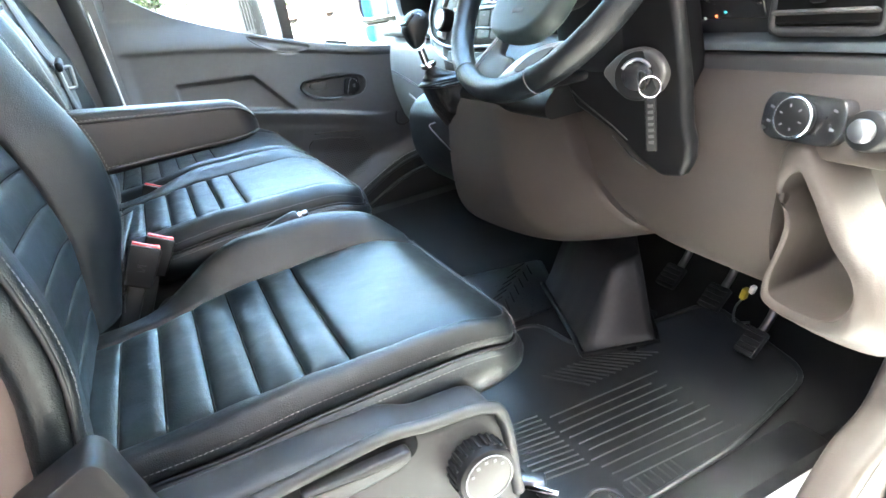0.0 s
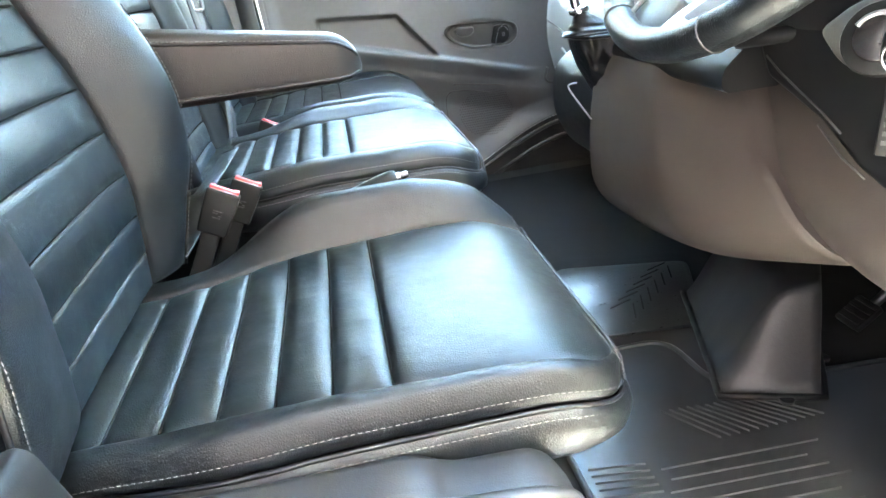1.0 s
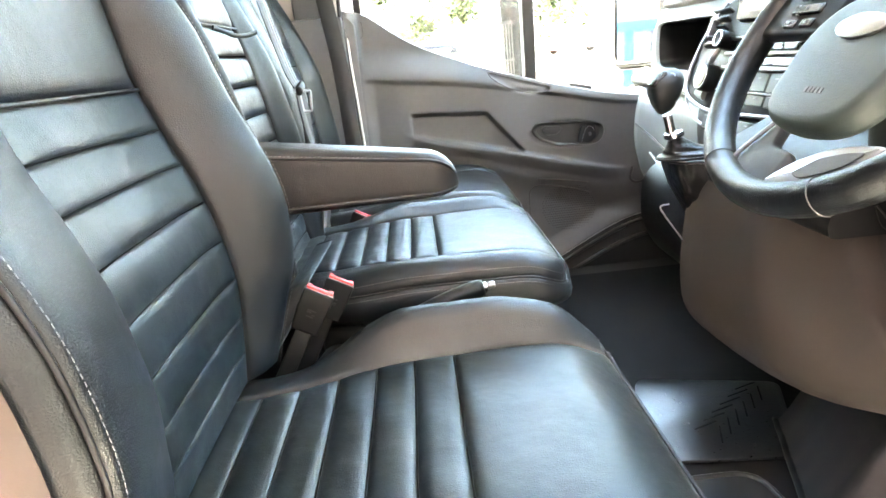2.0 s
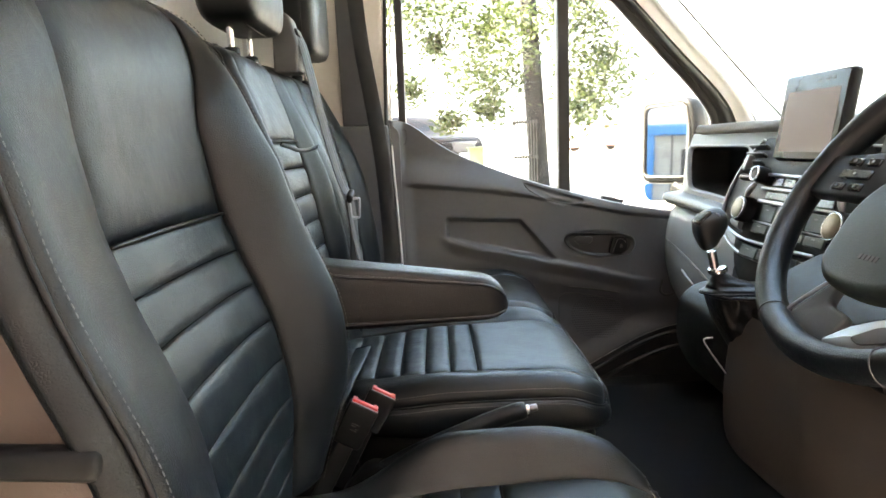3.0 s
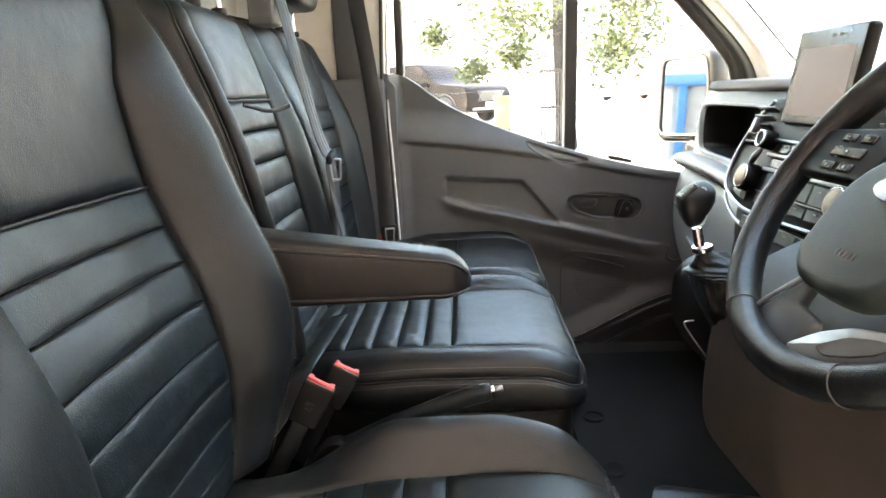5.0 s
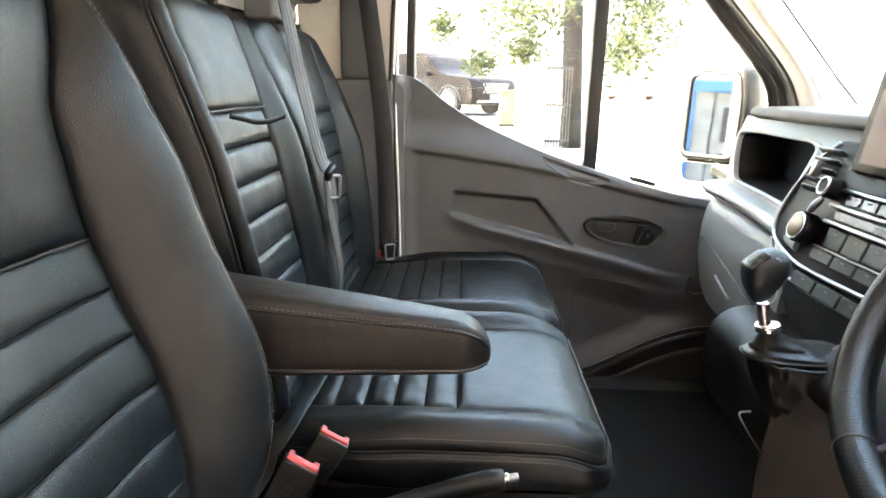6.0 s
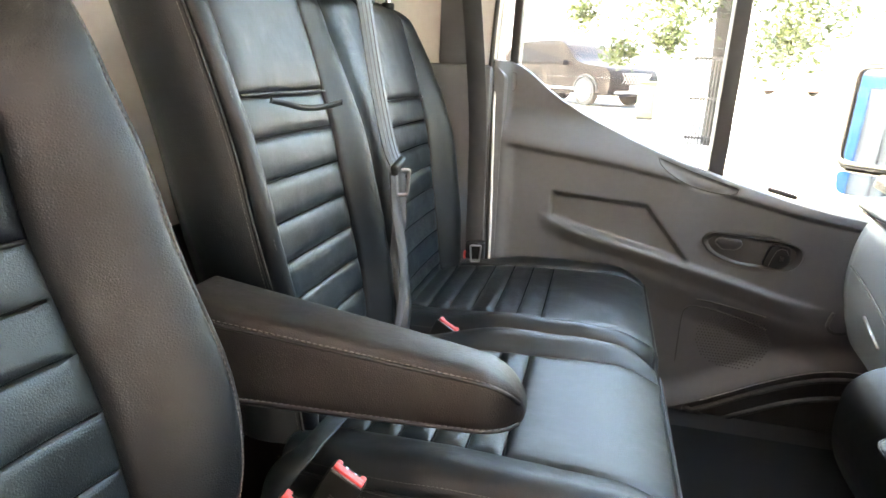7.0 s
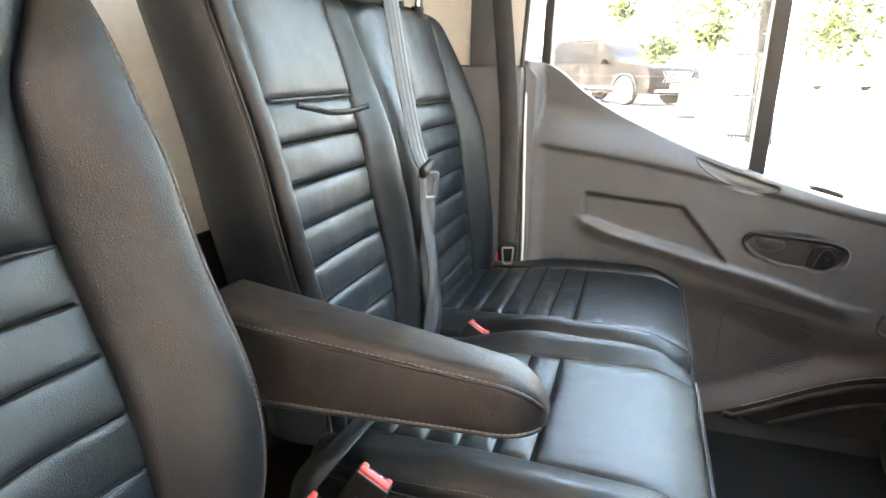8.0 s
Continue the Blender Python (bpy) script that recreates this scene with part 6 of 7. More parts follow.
# ---- floor ----
mat_thing = thing("floor_mat", "black ribbed rubber floor mat under the pedals", "floor mat", (0.7, 0.9, 0.0), "floor mats")
MATO = rounded([(0.42, 0.640), (0.72, 0.650), (0.95, 0.70), (1.02, 0.98), (0.70, 1.01), (0.69, 1.16), (0.42, 1.16)], 0.05)
got = [part("mat_sheet", prism(MATO, 0.006, 0.002, 1), RUBBER, mat_thing)]
got.append(rope("mat_rim", [(x, y, 0.006) for x, y in MATO], 0.005, RUBBER, mat_thing, seg=8, closed=True))
rv, rf = [], []


def rib(x0, y0, x1, y1, w=0.0013, h=0.0030, z=0.006):
    a, b = Vector((x0, y0, z)), Vector((x1, y1, z))
    s = (b - a).normalized().cross(Vector((0, 0, 1))) * w
    k = len(rv)
    up = Vector((0, 0, h))
    rv.extend([a + s, a + s * 0.4 + up, a - s * 0.4 + up, a - s, b + s, b + s * 0.4 + up, b - s * 0.4 + up, b - s])
    rf.extend([(k, k + 1, k + 5, k + 4), (k + 1, k + 2, k + 6, k + 5), (k + 2, k + 3, k + 7, k + 6), (k, k + 3, k + 2, k + 1), (k + 4, k + 5, k + 6, k + 7)])


for i in range(10):
    y = 0.69 + 0.0205 * i
    rib(0.535 - 0.004 * (i % 4), y, 0.76 - 0.016 * (i % 3), y - 0.012, 0.0010)
for i in range(12):
    rib(0.588 + 0.0140 * i, 0.984 - 0.0014 * i, 0.640 + 0.0150 * i, 0.906, 0.0009)
for i in range(14):
    rib(0.45 + 0.013 * i, 0.655, 0.45 + 0.013 * i, 0.683)
for i in range(12):
    rib(0.435, 0.760 + 0.013 * i, 0.515, 0.748 + 0.013 * i)
got.append(tagged(link_mesh("ribs", rv, rf, RUBBER_GLINT, mat_thing, smooth=False), kind="stuff"))
got.append(rope("fixing_ring", [(0.485 + 0.026 * math.cos(2 * math.pi * k / 30), 0.672 + 0.026 * math.sin(2 * math.pi * k / 30), 0.008) for k in range(30)], 0.003, RUBBER, mat_thing, seg=8, closed=True))
settle(*got)
mat2 = thing("floor_mat", "black rubber floor mat before the passenger seat", "floor mat", (0.8, 1.7, 0.0), "floor mats")
got = [part("mat_sheet", prism(rounded([(0.47, 1.30), (1.05, 1.30), (1.10, 2.18), (0.47, 2.18)], 0.05), 0.006, 0.002, 1), MAT_SHADED, mat2)]
got.append(part("mat_panel", prism(rounded([(0.50, 1.215), (0.785, 1.185), (0.885, 1.425), (0.60, 1.50)], 0.03), 0.008, 0.003, 2), RUBBER_SHINY, mat2, "smooth shiny rubber panel"))
for i in range(12):
    got.append(part("rib", box(0.055, 0.003, 0.003, 0.001, 1, at=(0.668 + 0.014 * i, 1.30 + 0.012 * i - 0.045 * (i % 2), 0.0088), turn=(0, 0, 70 if i % 2 else 20)), MAT_SHADED, mat2))
for y in (1.55, 1.78):
    got.append(rope("fixing_ring", [(0.53 + 0.024 * math.cos(2 * math.pi * k / 30), y + 0.024 * math.sin(2 * math.pi * k / 30), 0.008) for k in range(30)], 0.004, MAT_SHADED, mat2, seg=8, closed=True))
settle(*got)
# raised tunnel with its black cover
tunnel = thing("tunnel_cover", "black moulded floor cover over the tunnel", "floor cover", (0.9, 1.1, 0.0))


def tunnel_point(u, v):
    return Vector((0.69 + 0.11 * v + (0.84 - 0.11 * v) * u, 0.985 - (0.28 * min(u, 0.17) - 1.3 * max(0.0, u - 0.17)) * (1 - v) + 0.30 * v, 0.006 + (0.14 + 0.16 * u) * (sm(0.0, 0.18, v) - 0.25 * sm(0.5, 1.0, v)) * sm(-0.02, 0.12, u) + 0.004 * noise.noise(Vector((u * 9, v * 7, 0.3)))))


got = [link_mesh("cover_sheet", *grid(tunnel_point, 60, 60), FLOOR_COVER, tunnel)]
got.append(rope("base_lip", [tunnel_point(0.0, 1 - k / 30) + Vector((-0.004, 0, 0.004)) for k in range(31)] + [tunnel_point(k / 30, 0.0) + Vector((0, -0.004, 0.004)) for k in range(1, 31)], 0.006, PLASTIC_BLACK, tunnel, seg=8))
for u, v in ((0.10, 0.02), (0.24, 0.02)):
    got.append(part("fixing_clip", cyl(0.011, 0.006, 20, 0.002, at=tuple(tunnel_point(u, 0.0) + Vector((0.0, -0.012, 0.004)))), PLASTIC_BLACK, tunnel))
settle(*got)
# pedals
for i, (x, y, z) in enumerate(((0.93, 0.800, 0.030), (0.99, 0.940, 0.045), (0.99, 1.060, 0.050))):
    pd = thing("pedal", ("black plastic accelerator pedal on its arm", "black brake pedal with ribbed rubber", "black clutch pedal with ribbed rubber")[i], "pedal", (x, y, z), "pedals")
    pm = pose(0, 0, 0, 0, -38, 0)
    part("pedal_pad", box(0.055, 0.050 if i else 0.042, 0.014, 0.004, 2), RUBBER, pd, matrix=pm)
    for k in range(4):
        part("rib", box(0.004, 0.044 if i else 0.036, 0.004, 0.001, 1, at=(-0.018 + 0.012 * k, 0, 0.008)), RUBBER, pd, matrix=pm)
    v, f = tube(smooth_line([(0.01, 0, 0.0), (0.06, 0, 0.05), (0.09, 0, 0.16), (0.12, 0, 0.45)], 5), 0.008, 8)
    link_mesh("arm", v, f, STEEL, pd)


YELLOW = material("yellow_plug_plastic", (0.42, 0.30, 0.03), 0.45, var=0.1)
plug = thing("cable_plug", "yellow and white cable plug hanging beside the pedals", "plug", (0.99, 0.865, 0.075))
got = [part("plug_body", box(0.014, 0.012, 0.026, 0.003, 2, at=(0.99, 0.868, 0.082), turn=(20, 0, 0)), YELLOW, plug, "yellow plug body")]
got.append(part("plug_cap", box(0.012, 0.010, 0.018, 0.003, 2, at=(0.99, 0.850, 0.098), turn=(20, 0, 0)), WHITE_PAINT, plug, "white plug cap"))
got.append(rope("cable", smooth_line([(0.99, 0.872, 0.070), (0.985, 0.885, 0.045), (0.99, 0.890, 0.010), (1.02, 0.880, 0.0)], 6), 0.0025, STEEL, plug, seg=6))
settle(*got)


# ---- outside ----
ASPHALT = material("pale_dusty_asphalt", (0.20, 0.195, 0.185), 0.9, var=0.2, var_scale=0.8, bump=0.5, bump_scale=60)
PAVING = material("dark_block_paving", (0.055, 0.048, 0.044), 0.85, var=0.2, var_scale=2.5, bump=0.4, bump_scale=40)
BRICK = material("brown_brick", (0.21, 0.142, 0.118), 0.85, var=0.3, var_scale=4, bump=0.4, bump_scale=60)
CAR_BLACK = material("black_car_paint", (0.015, 0.0125, 0.0115), 0.45, var=0.05, spec=0.03)
# red paint made pale to carry the yard's glare in its colour
CAR_RED = material("glare_paled_red_paint", (0.40, 0.19, 0.16), 0.3, var=0.05, spec=0.1)
CAR_GLASS = material("dark_car_glass", (0.005, 0.0045, 0.0045), 0.3, var=0.05, spec=0.03)
TYRE = material("tyre_rubber", (0.02, 0.02, 0.02), 0.8, var=0.2)
BARK = material("grey_bark", (0.009, 0.0075, 0.006), 0.9, var=0.35, var_scale=14, bump=0.8, bump_scale=60)
LEAF = material("green_leaves", (0.040, 0.056, 0.010), 0.6, var=0.5, var_scale=3.0)
lt = LEAF.node_tree
through_leaf = lt.nodes.new("ShaderNodeBsdfTranslucent")
through_leaf.inputs["Color"].default_value = (0.036, 0.052, 0.009, 1)
both = lt.nodes.new("ShaderNodeMixShader")
both.inputs[0].default_value = 0.3
lt.links.new(lt.nodes["Principled BSDF"].outputs[0], both.inputs[1])
lt.links.new(through_leaf.outputs[0], both.inputs[2])
lt.links.new(both.outputs[0], lt.nodes["Material Output"].inputs[0])
CABINET = material("pale_green_cabinet_paint", (0.17, 0.19, 0.085), 0.6, var=0.15)
FENCE = material("weathered_fence_metal", (0.03, 0.026, 0.023), 0.7, 0.0, var=0.2)
BLUE = material("blue_paint", (0.018, 0.16, 0.36), 0.4, var=0.08)
SHOP_GLASS = material("grey_shop_glass", (0.30, 0.29, 0.26), 0.3, var=0.4, var_scale=4)
RENDERED = material("white_render", (0.50, 0.485, 0.46), 0.85, var=0.08, var_scale=2, bump=0.3, bump_scale=80)


def ground_height(y):
    return -0.58 + 0.58 * sm(4.0, 18.0, y)


n = 80
gv, gf = [], []
XS = [math.copysign(abs(t) ** 3, t) * 400 for t in [(-1 + 2 * i / n) for i in range(n + 1)]]
for x in XS:
    for y in XS:
        gv.append(Vector((x, y, ground_height(y))))
for i in range(n):
    for j in range(n):
        gf.append((i * (n + 1) + j, (i + 1) * (n + 1) + j, (i + 1) * (n + 1) + j + 1, i * (n + 1) + j + 1))
tagged(link_mesh("ground", gv, gf, ASPHALT), "pale sunlit asphalt yard", "", "", "structure")
# unseen paving, its colour darkened to cut light bounced into the cab
slab("pavement", (-9, -9, -0.62), (9, 0.0, -0.555), PAVING, "unseen block paving by the driver door, darkened to cut bounce", 0.01)

# pale wall added on the yard's far side to dim the mirrored horizon sky
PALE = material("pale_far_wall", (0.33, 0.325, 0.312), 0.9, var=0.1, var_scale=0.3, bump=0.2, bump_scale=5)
slab("backdrop", (-45, 42.0, -0.5), (60, 43.0, 11.0), PALE, "added pale wall dimming the horizon across the yard", 0.02)

# dull wall added ahead to cut horizon sky mirrored through the windscreen
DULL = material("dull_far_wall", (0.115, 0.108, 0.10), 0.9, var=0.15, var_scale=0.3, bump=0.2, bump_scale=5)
slab("backdrop", (44.0, -45, -0.5), (45.0, 41.5, 13.0), DULL, "added dull wall dimming the horizon ahead of the van", 0.02)

# a brick building on the driver's side, which the glass and the leather mirror
house = thing("brick_building", "brown brick building beside the paving", "building", (0, -1.9, -0.56))
got = [part("wall", box(24, 0.3, 8.0, 0.02, 1, at=(0, -2.0, 3.44)), BRICK, house)]
got.append(part("roof", box(24.6, 1.2, 0.2, 0.04, 1, at=(0, -2.1, 7.54)), PLASTIC_DARK, house))
for k in range(28):
    got.append(part("brick_course", box(24, 0.012, 0.012, 0, at=(0, -1.848, -0.3 + 0.28 * k)), RENDERED, house))
for x in (-7.5, -3.0, 5.0, 9.0):
    w = part("window", box(1.3, 0.06, 1.3, 0.02, 1, at=(x, -1.85, 1.2)), WHITE_PAINT, house)
    got += [w, part("pane", box(1.1, 0.03, 1.1, 0.005, 1, at=(x, -1.82, 1.2)), CAR_GLASS, w)]
settle(*got)

# white building with a blue portal, seen in the door mirror
shop = thing("white_building", "white building with a bright blue door portal", "building", (-8.5, 4.5, -0.58))
# wall widened and raised past its mirrored part to hide bright sky
got = [part("wall", box(0.3, 12.0, 6.6, 0.02, 1, at=(-9.0, 3.6, 2.72)), RENDERED, shop)]
for y, w in ((2.98, 0.16), (1.40, 0.16)):
    got.append(part("portal_post", box(0.16, w, 1.8, 0.02, 1, at=(-8.78, y, 0.30)), BLUE, shop, "blue painted post"))
got.append(part("portal_beam", box(0.18, 2.0, 0.20, 0.02, 1, at=(-8.78, 2.31, 1.20)), BLUE, shop, "blue painted beam"))
for k in range(4):
    got.append(part("glazing_bar", box(0.05, 0.03, 1.7, 0.005, 1, at=(-8.80, 1.75 + 0.42 * k, 0.25)), FENCE, shop))
got.append(part("pane", box(0.03, 1.7, 1.7, 0, at=(-8.835, 2.30, 0.25)), SHOP_GLASS, shop, "grey glazing"))
for k, (y, z, w, h) in enumerate(((1.75, 0.0, 0.5, 0.9), (2.25, 0.55, 0.35, 0.6), (2.62, -0.1, 0.30, 1.1), (2.3, -0.25, 0.25, 0.6))):
    got.append(part("notice", box(0.01, w, h, 0.002, 1, at=(-8.812, y, z)), (RENDERED, FENCE, SHOP_GLASS, FENCE)[k], shop))
settle(*got)

# ---- door mirror on the passenger side ----
dm = thing("door_mirror", "black door mirror showing a blue portal", "mirror", (1.03, 2.66, 0.74))
got = []
# the glass faces back towards the driver's door
N = Vector((-0.82, -0.57, 0.02)).normalized()
side = Vector((0, 0, 1)).cross(N).normalized()
upv = N.cross(side)
MF = Matrix(((side.x, upv.x, N.x, 1.035), (side.y, upv.y, N.y, 2.70), (side.z, upv.z, N.z, 0.765), (0, 0, 0, 1)))
face = rounded([(-0.105, 0.150), (0.085, 0.155), (0.105, 0.06), (0.105, -0.130), (-0.105, -0.135)], 0.035)
got.append(part("glass", prism([(x * 0.93, y * 0.95) for x, y in face], 0.003, 0, 1, MF), MIRROR, dm, "upper mirror glass", smooth=False))
got.append(rope("glass_seal", [MF @ Vector((x * 0.95, y * 0.965, 0.009)) for x, y in face], 0.005, BLACK_TRIM, dm, "black seal round the mirror glass", seg=8, closed=True))
shell_v, shell_f = [], []
for sc, d in ((0.95, 0.001), (1.04, 0.008), (1.12, -0.008), (1.12, -0.06), (0.95, -0.125), (0.3, -0.14)):
    for x, y in face:
        shell_v.append(MF @ Vector((x * sc, y * sc, d)))
fn = len(face)
shell_f = [(k * fn + i, k * fn + (i + 1) % fn, (k + 1) * fn + (i + 1) % fn, (k + 1) * fn + i) for k in range(5) for i in range(fn)] + [tuple(5 * fn + i for i in range(fn))]
got.append(link_mesh("housing", shell_v, shell_f, PLASTIC_BLACK, dm, "black mirror housing"))
low = rounded([(-0.105, -0.15), (0.100, -0.145), (0.090, -0.215), (-0.090, -0.225)], 0.025)
got.append(part("wide_glass", prism([(x * 0.94, (y + 0.185) * 0.88 - 0.185) for x, y in low], 0.003, 0, 1, MF @ Matrix.Translation((0, 0, 0.006))), MIRROR, dm, "small wide-angle glass", smooth=False))
got.append(part("lower_housing", prism(low, 0.07, 0.012, 3, MF @ Matrix.Translation((0, 0, -0.065))), PLASTIC_BLACK, dm))
got.append(rope("mirror_arm", smooth_line([(1.06, 2.68, 0.60), (1.10, 2.60, 0.575), (1.12, 2.48, 0.565)], 6), 0.028, PLASTIC_BLACK, dm, seg=12))
settle(*got)


# ---- parked cars ----
def parked_car(at, turn, paint, label, glazing, tyre):
    """A parked sport utility car; local x points to its nose."""
    car = thing("parked_car", label, "car", at, "parked cars")
    car.matrix_basis = Matrix.Translation(at) @ pose(0, 0, 0, 0, 0, turn)
    prof = [(-2.20, 0.45), (-2.24, 0.75), (-2.15, 1.02), (-1.95, 1.45), (-1.75, 1.62), (-0.2, 1.68), (0.35, 1.60), (1.00, 1.12), (1.95, 1.00), (2.18, 0.86), (2.24, 0.60), (2.18, 0.35), (1.90, 0.28), (-1.95, 0.30)]
    prof = [tuple(p) for p in smooth_line([(x, 0, z) for x, z in prof], 3, True)]
    verts, faces = [], []
    m = len(prof)
    for y, sc in ((-0.93, 0.0), (-0.90, 0.5), (-0.80, 1.0), (0.80, 1.0), (0.90, 0.5), (0.93, 0.0)):
        for x, _, z in prof:
            tuck = 0.20 * max(0.0, z - 0.95) * (1 if abs(y) > 0.7 else 0)
            k = 1 - 0.03 * (1 - sc)
            verts.append((x * k, y - math.copysign(tuck, y), (z - 0.9) * (1 - 0.04 * (1 - sc)) + 0.9))
    for i in range(5):
        for j in range(m):
            faces.append((i * m + j, i * m + (j + 1) % m, (i + 1) * m + (j + 1) % m, (i + 1) * m + j))
    faces += [tuple(range(m)), tuple(5 * m + j for j in range(m))]
    body = link_mesh("body", verts, faces, paint, car)
    body.data.set_sharp_from_angle(angle=radians(35))
    for s in (-1, 1):
        gl = rounded([(-1.75, 1.08), (0.78, 1.06), (0.30, 1.52), (-0.2, 1.58), (-1.60, 1.52)], 0.06)
        part("side_glass", prism(gl, 0.02, 0, 1, Matrix(((1, 0, 0, 0), (0, math.sin(0.2) * -s * 1.0, s, s * 1.085), (0, 1, 0, 0), (0, 0, 0, 1)))), glazing, car)
        for x in (-1.35, 1.35):
            w = part("wheel", cyl(0.36, 0.22, 32, 0.03, at=(x, s * 0.86, 0.36), turn=(90, 0, 0)), tyre, car)
            part("rim", cyl(0.24, 0.03, 24, 0.01, at=(x, s * 0.97, 0.36), turn=(90, 0, 0)), SATIN, w, "silver wheel rim")
            arch = [(x + 0.42 * math.cos(math.pi * k / 16), s * 0.925, 0.36 + 0.42 * math.sin(math.pi * k / 16)) for k in range(17)]
            rope("arch", arch, 0.03, tyre, car, seg=8)
        part("headlight", box(0.16, 0.24, 0.09, 0.03, 2, at=(2.06, s * 0.68, 0.84), turn=(0, 0, -s * 18)), CHROME, car, "clear headlight")
        part("door_mirror", box(0.10, 0.20, 0.13, 0.03, 2, at=(0.62, s * 1.02, 1.08)), paint, car)
        rope("sill_trim", [(-1.0, s * 0.94, 0.42), (1.0, s * 0.94, 0.42)], 0.03, SATIN, car, seg=8)
    part("windscreen", box(0.02, 1.30, 0.58, 0.005, 1, at=(0.655, 0, 1.345), turn=(0, -53, 0)), glazing, car)
    g = part("grille", box(0.06, 0.95, 0.30, 0.03, 2, at=(2.205, 0, 0.72)), PLASTIC_BLACK, car)
    for k in range(9):
        for s in (-1, 1):
            part("grille_bar", box(0.02, 0.012, 0.34, 0, at=(2.24, -0.44 + 0.11 * k, 0.72), turn=(s * 40, 0, 0)), STEEL, g)
    part("bumper", box(0.12, 1.50, 0.16, 0.04, 2, at=(2.16, 0, 0.42)), SATIN, car, "silver lower bumper")
    part("plate", box(0.02, 0.50, 0.11, 0.005, 1, at=(2.25, 0, 0.50)), WHITE_PAINT, car, "plain plate")
    return car


def on_ground(x, y):
    return (x, y, ground_height(y))


parked_car(on_ground(-0.66, 19.4), -42, CAR_BLACK, "black parked sport utility car with chrome mesh grille", CAR_GLASS, TYRE)
parked_car(on_ground(-4.0, 26.0), -62, CAR_BLACK, "dark parked car farther along the yard", CAR_GLASS, TYRE)
# far car: pale windows and tyres stand in for glare
parked_car(on_ground(10.6, 39.5), 200, CAR_RED, "red parked car far across the yard, glare in its colours", SHOP_GLASS, ASPHALT)


# ---- trees ----
def leaf_cloud(name, clumps, count, size, mat, parent):
    """Many small leaves scattered in clumps."""
    rng = random.Random(7)
    verts, faces = [], []
    for (c, r) in clumps:
        for _ in range(count):
            d = Vector((rng.gauss(0, 1), rng.gauss(0, 1), rng.gauss(0, 0.8)))
            p = Vector(c) + d * r * 0.5
            a = Vector((rng.uniform(-1, 1), rng.uniform(-1, 1), rng.uniform(-0.6, 0.6))).normalized()
            b = a.cross(Vector((rng.uniform(-1, 1), rng.uniform(-1, 1), rng.uniform(-1, 1)))).normalized()
            s = size * rng.uniform(0.6, 1.3)
            nrm = a.cross(b) * s * 0.18
            k = len(verts)
            verts += [p - a * s, p + b * s * 0.45 + nrm, p + a * s, p - b * s * 0.45 + nrm]
            faces.append((k, k + 1, k + 2, k + 3))
    return link_mesh(name, verts, faces, mat, parent, smooth=False)


def tree(at, top, lean, clumps, count, size, r0, label, limbs):
    t = thing("tree", label, "tree", at, "trees outside")
    base = Vector(at)
    trunk = smooth_line([base + Vector((0, 0, -0.05)), base + Vector((lean[0] * 0.3, lean[1] * 0.3, top * 0.33)), base + Vector((lean[0] * 0.6, lean[1] * 0.6, top * 0.66)), base + Vector((lean[0], lean[1], top))], 8)
    o = [rope("trunk", trunk, lambda k: r0 * (1.15 - 0.55 * k), BARK, t, seg=12)]
    for a, b in limbs:
        s = trunk[min(len(trunk) - 1, int(a * len(trunk)))]
        e = Vector(b)
        o.append(rope("limb", smooth_line([s, s.lerp(e, 0.5) + Vector((0, 0, 0.08)), e], 6), lambda k: r0 * 0.40 * (1 - 0.75 * k), BARK, t, seg=8))
    cr = leaf_cloud("crown", clumps, count, size, LEAF, t)
    o.append(tagged(cr, kind="stuff"))
    settle(*o)
    return t


rng = random.Random(3)
near = []
# clumps of the crown over the yard: x, z and size, in decimetres from a point at the van
for x, z, r in ((-5, 22, 4), (0, 24, 4), (5, 23, 4), (1, 18, 2), (10, 20, 3), (12, 15, 4), (7, 12, 4), (14, 11, 4), (10, 6, 2), (16, 20, 3),
                (14, 24, 3), (27, 20, 5), (30, 22, 4), (28, 13, 4), (32, 10, 4), (26, 6, 3), (29, 6, 3), (33, 15, 3), (24, 24, 3), (3, 4, 2), (-4, 10, 2)):
    near.append(((0.15 + x / 10, rng.uniform(11.4, 12.6), 0.82 + z / 10), r * 0.155))
# unseen upper clumps added to hide sky that the cushions would mirror
for k in range(64):
    near.append(((rng.uniform(-6.0, 5.0), rng.uniform(11.2, 15.2), rng.uniform(4.2, 9.4)), rng.uniform(0.66, 1.14)))
tree(on_ground(2.12, 12.0), 9.0, (-0.40, 0.40, 0), near, 420, 0.060, 0.17, "street tree with pale green leaves across the yard",
     [(0.50, (3.75, 12.8, 2.8)), (0.5, (0.75, 13.6, 4.0)), (0.6, (4.4, 14.0, 5.6)), (0.7, (0.4, 12.8, 6.8))])
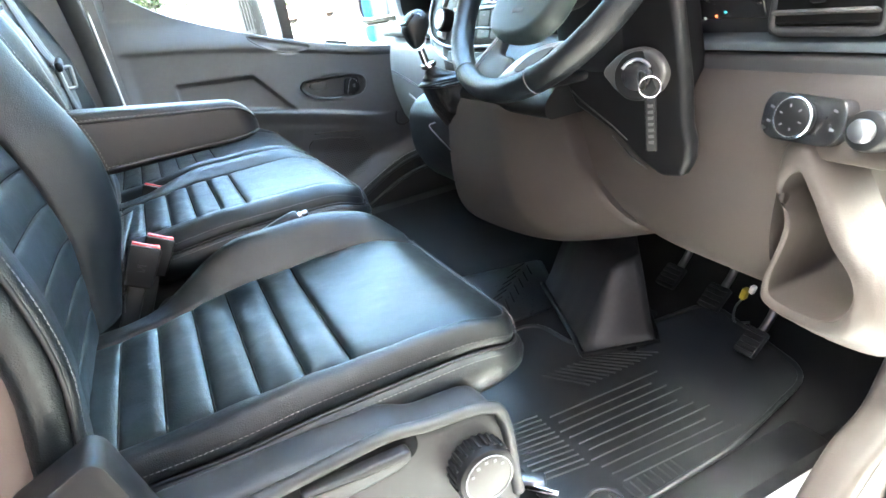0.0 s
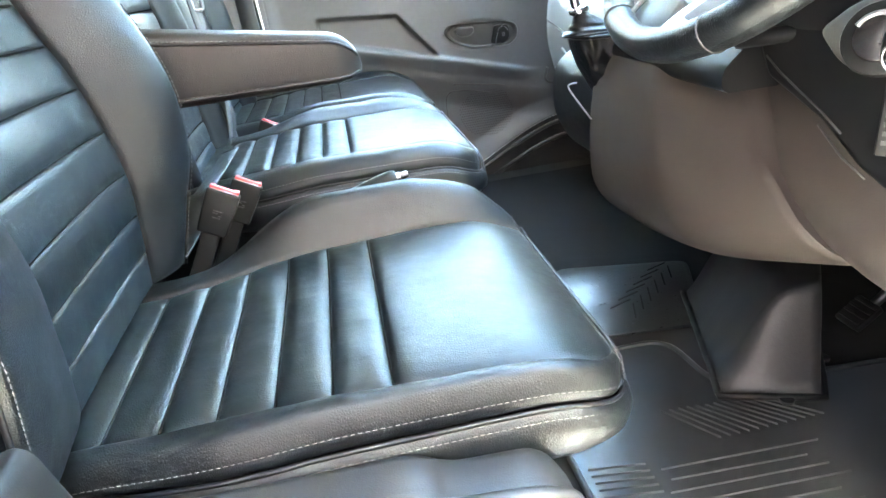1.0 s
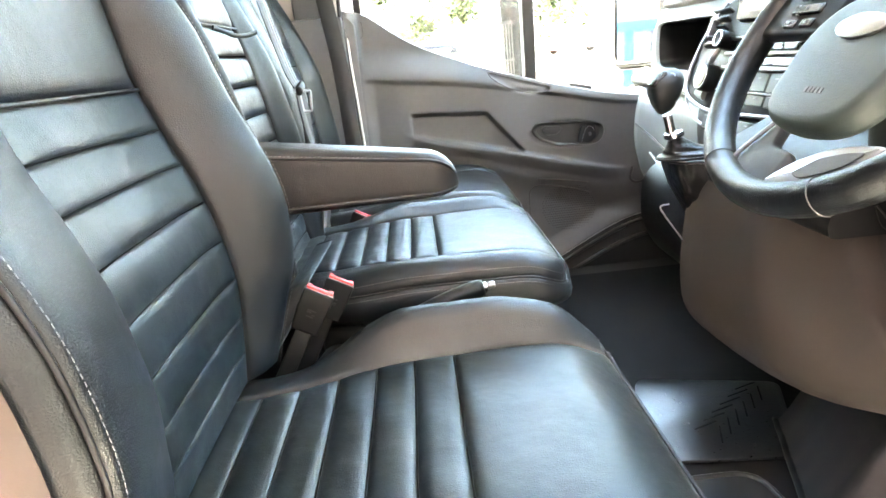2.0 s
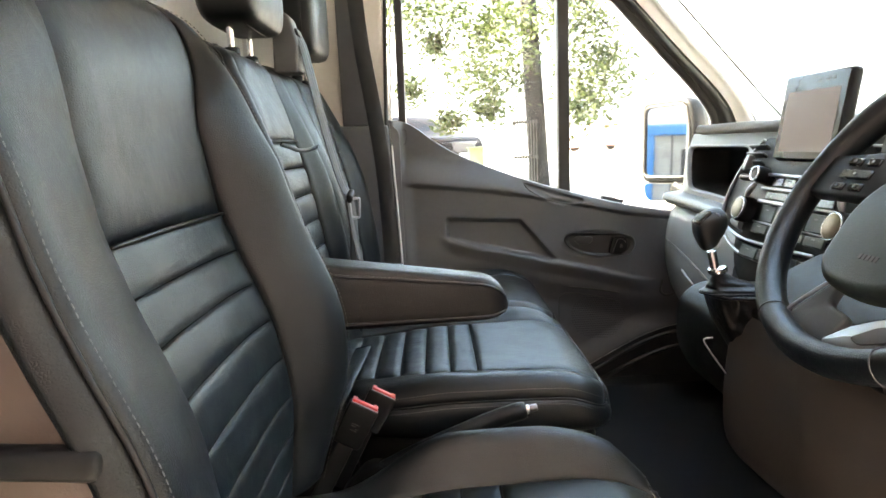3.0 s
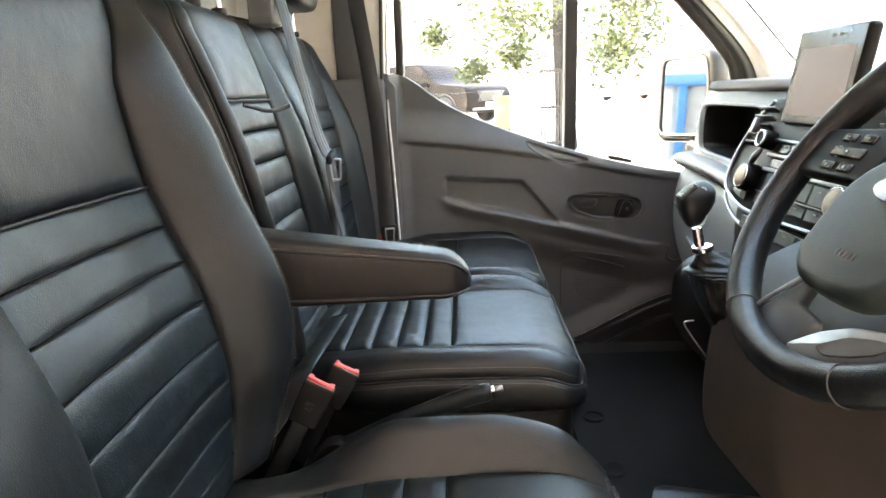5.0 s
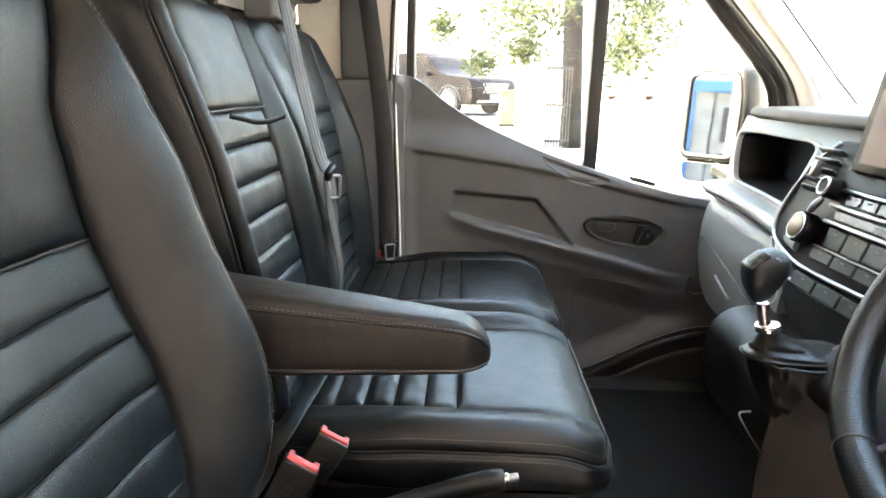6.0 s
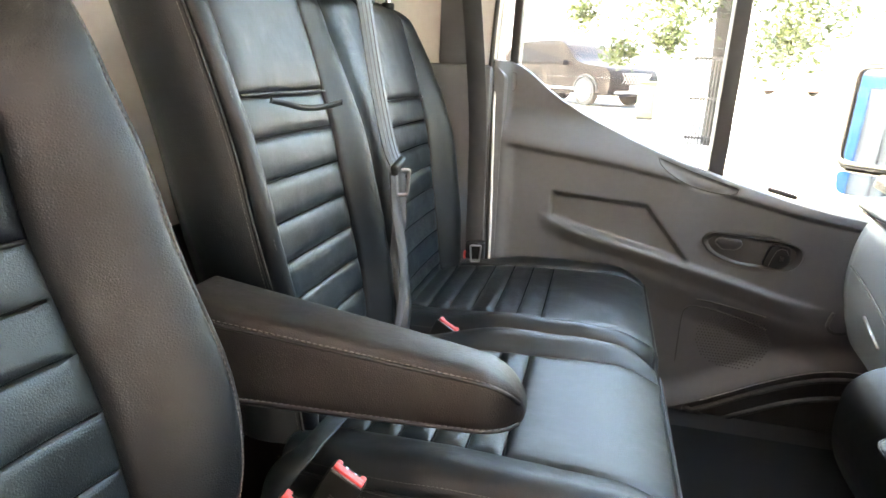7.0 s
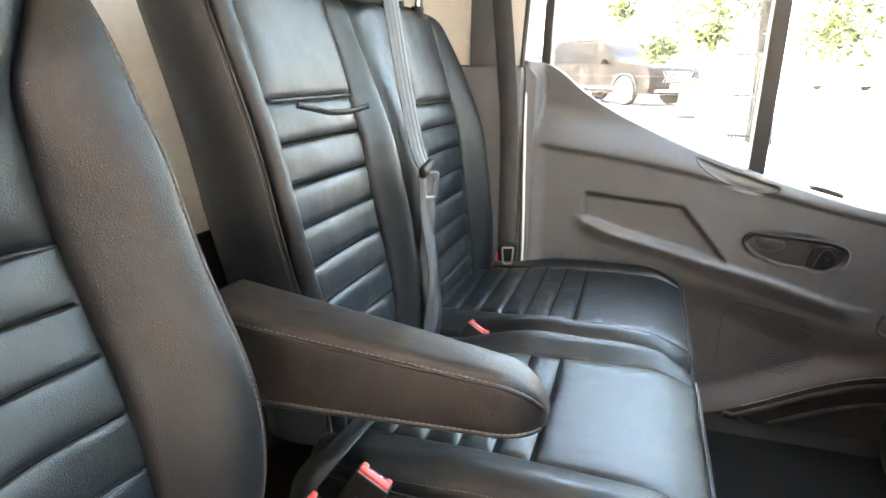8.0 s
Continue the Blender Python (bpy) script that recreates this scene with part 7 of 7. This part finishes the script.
# metal guard beside the tree
gx, gy = 1.83, 11.80
guard = thing("tree_guard", "narrow weathered metal guard fence beside the tree", "fence", on_ground(gx, gy))
gz = ground_height(gy)
got = []
for k in range(9):
    got.append(part("rail_bar", box(0.020, 0.020, 1.42, 0, at=(gx - 0.20 + 0.05 * k, gy, gz + 0.71)), FENCE, guard))
for z in (0.12, 0.75, 1.38):
    got.append(part("rail", box(0.46, 0.030, 0.045, 0.004, 1, at=(gx, gy + 0.026, gz + z)), FENCE, guard))
settle(*got)
# pale green cabinet beyond the car
bx, by = 1.12, 15.0
bz = ground_height(by)
cabinet = thing("utility_cabinet", "pale green utility cabinet standing in the yard", "cabinet", (bx, by, bz))
settle(part("body", box(0.34, 0.30, 0.72, 0.02, 2, at=(bx, by, bz + 0.38)), CABINET, cabinet),
       part("cap", box(0.40, 0.36, 0.05, 0.015, 2, at=(bx, by, bz + 0.765)), CABINET, cabinet),
       part("plinth", box(0.36, 0.32, 0.04, 0.005, 1, at=(bx, by, bz + 0.02)), FENCE, cabinet))
# unseen tree added behind the parked cars so that its shade darkens them
crown = []
rng = random.Random(11)
for _ in range(130):
    a, r = rng.uniform(0, 2 * math.pi), 5.0 * math.sqrt(rng.random())
    crown.append(((-7.2 + r * math.cos(a), 18.6 + r * math.sin(a), 9.2 + rng.uniform(-1.6, 1.6)), rng.uniform(0.7, 1.1)))
tree(on_ground(-8.6, 19.2), 8.6, (0.6, -0.2, 0), crown, 130, 0.11, 0.20, "unseen leafy tree added to shade the parked cars",
     [(0.7, (-6.0, 18.8, 8.8)), (0.75, (-9.6, 19.8, 9.2)), (0.8, (-7.0, 16.8, 9.4))])
# unseen taller trees added ahead to green reflections, crowns above the windscreen's view
for k, (x, y, high, wide) in enumerate(((6.2, 7.6, 4.9, 2.9), (10.5, 3.0, 5.6, 3.4), (10.8, -2.5, 5.8, 3.2))):
    rng = random.Random(20 + k)
    crown = []
    for _ in range(90):
        a, r = rng.uniform(0, 2 * math.pi), wide * math.sqrt(rng.random())
        crown.append(((x + r * math.cos(a), y + r * math.sin(a), high + rng.uniform(-1.0, 1.0) * math.sqrt(max(0.0, 1.15 * wide * wide - r * r)) * 0.62), rng.uniform(0.5, 0.95)))
    tree(on_ground(x, y), high, (0.2, -0.1, 0), crown, 130, 0.085, 0.16, "unseen tall tree added to green the seat reflections",
         [(0.6, (x + 1.6, y + 0.4, high + 0.4)), (0.7, (x - 1.4, y + 0.9, high + 0.6)), (0.8, (x + 0.3, y - 1.5, high + 1.0))])
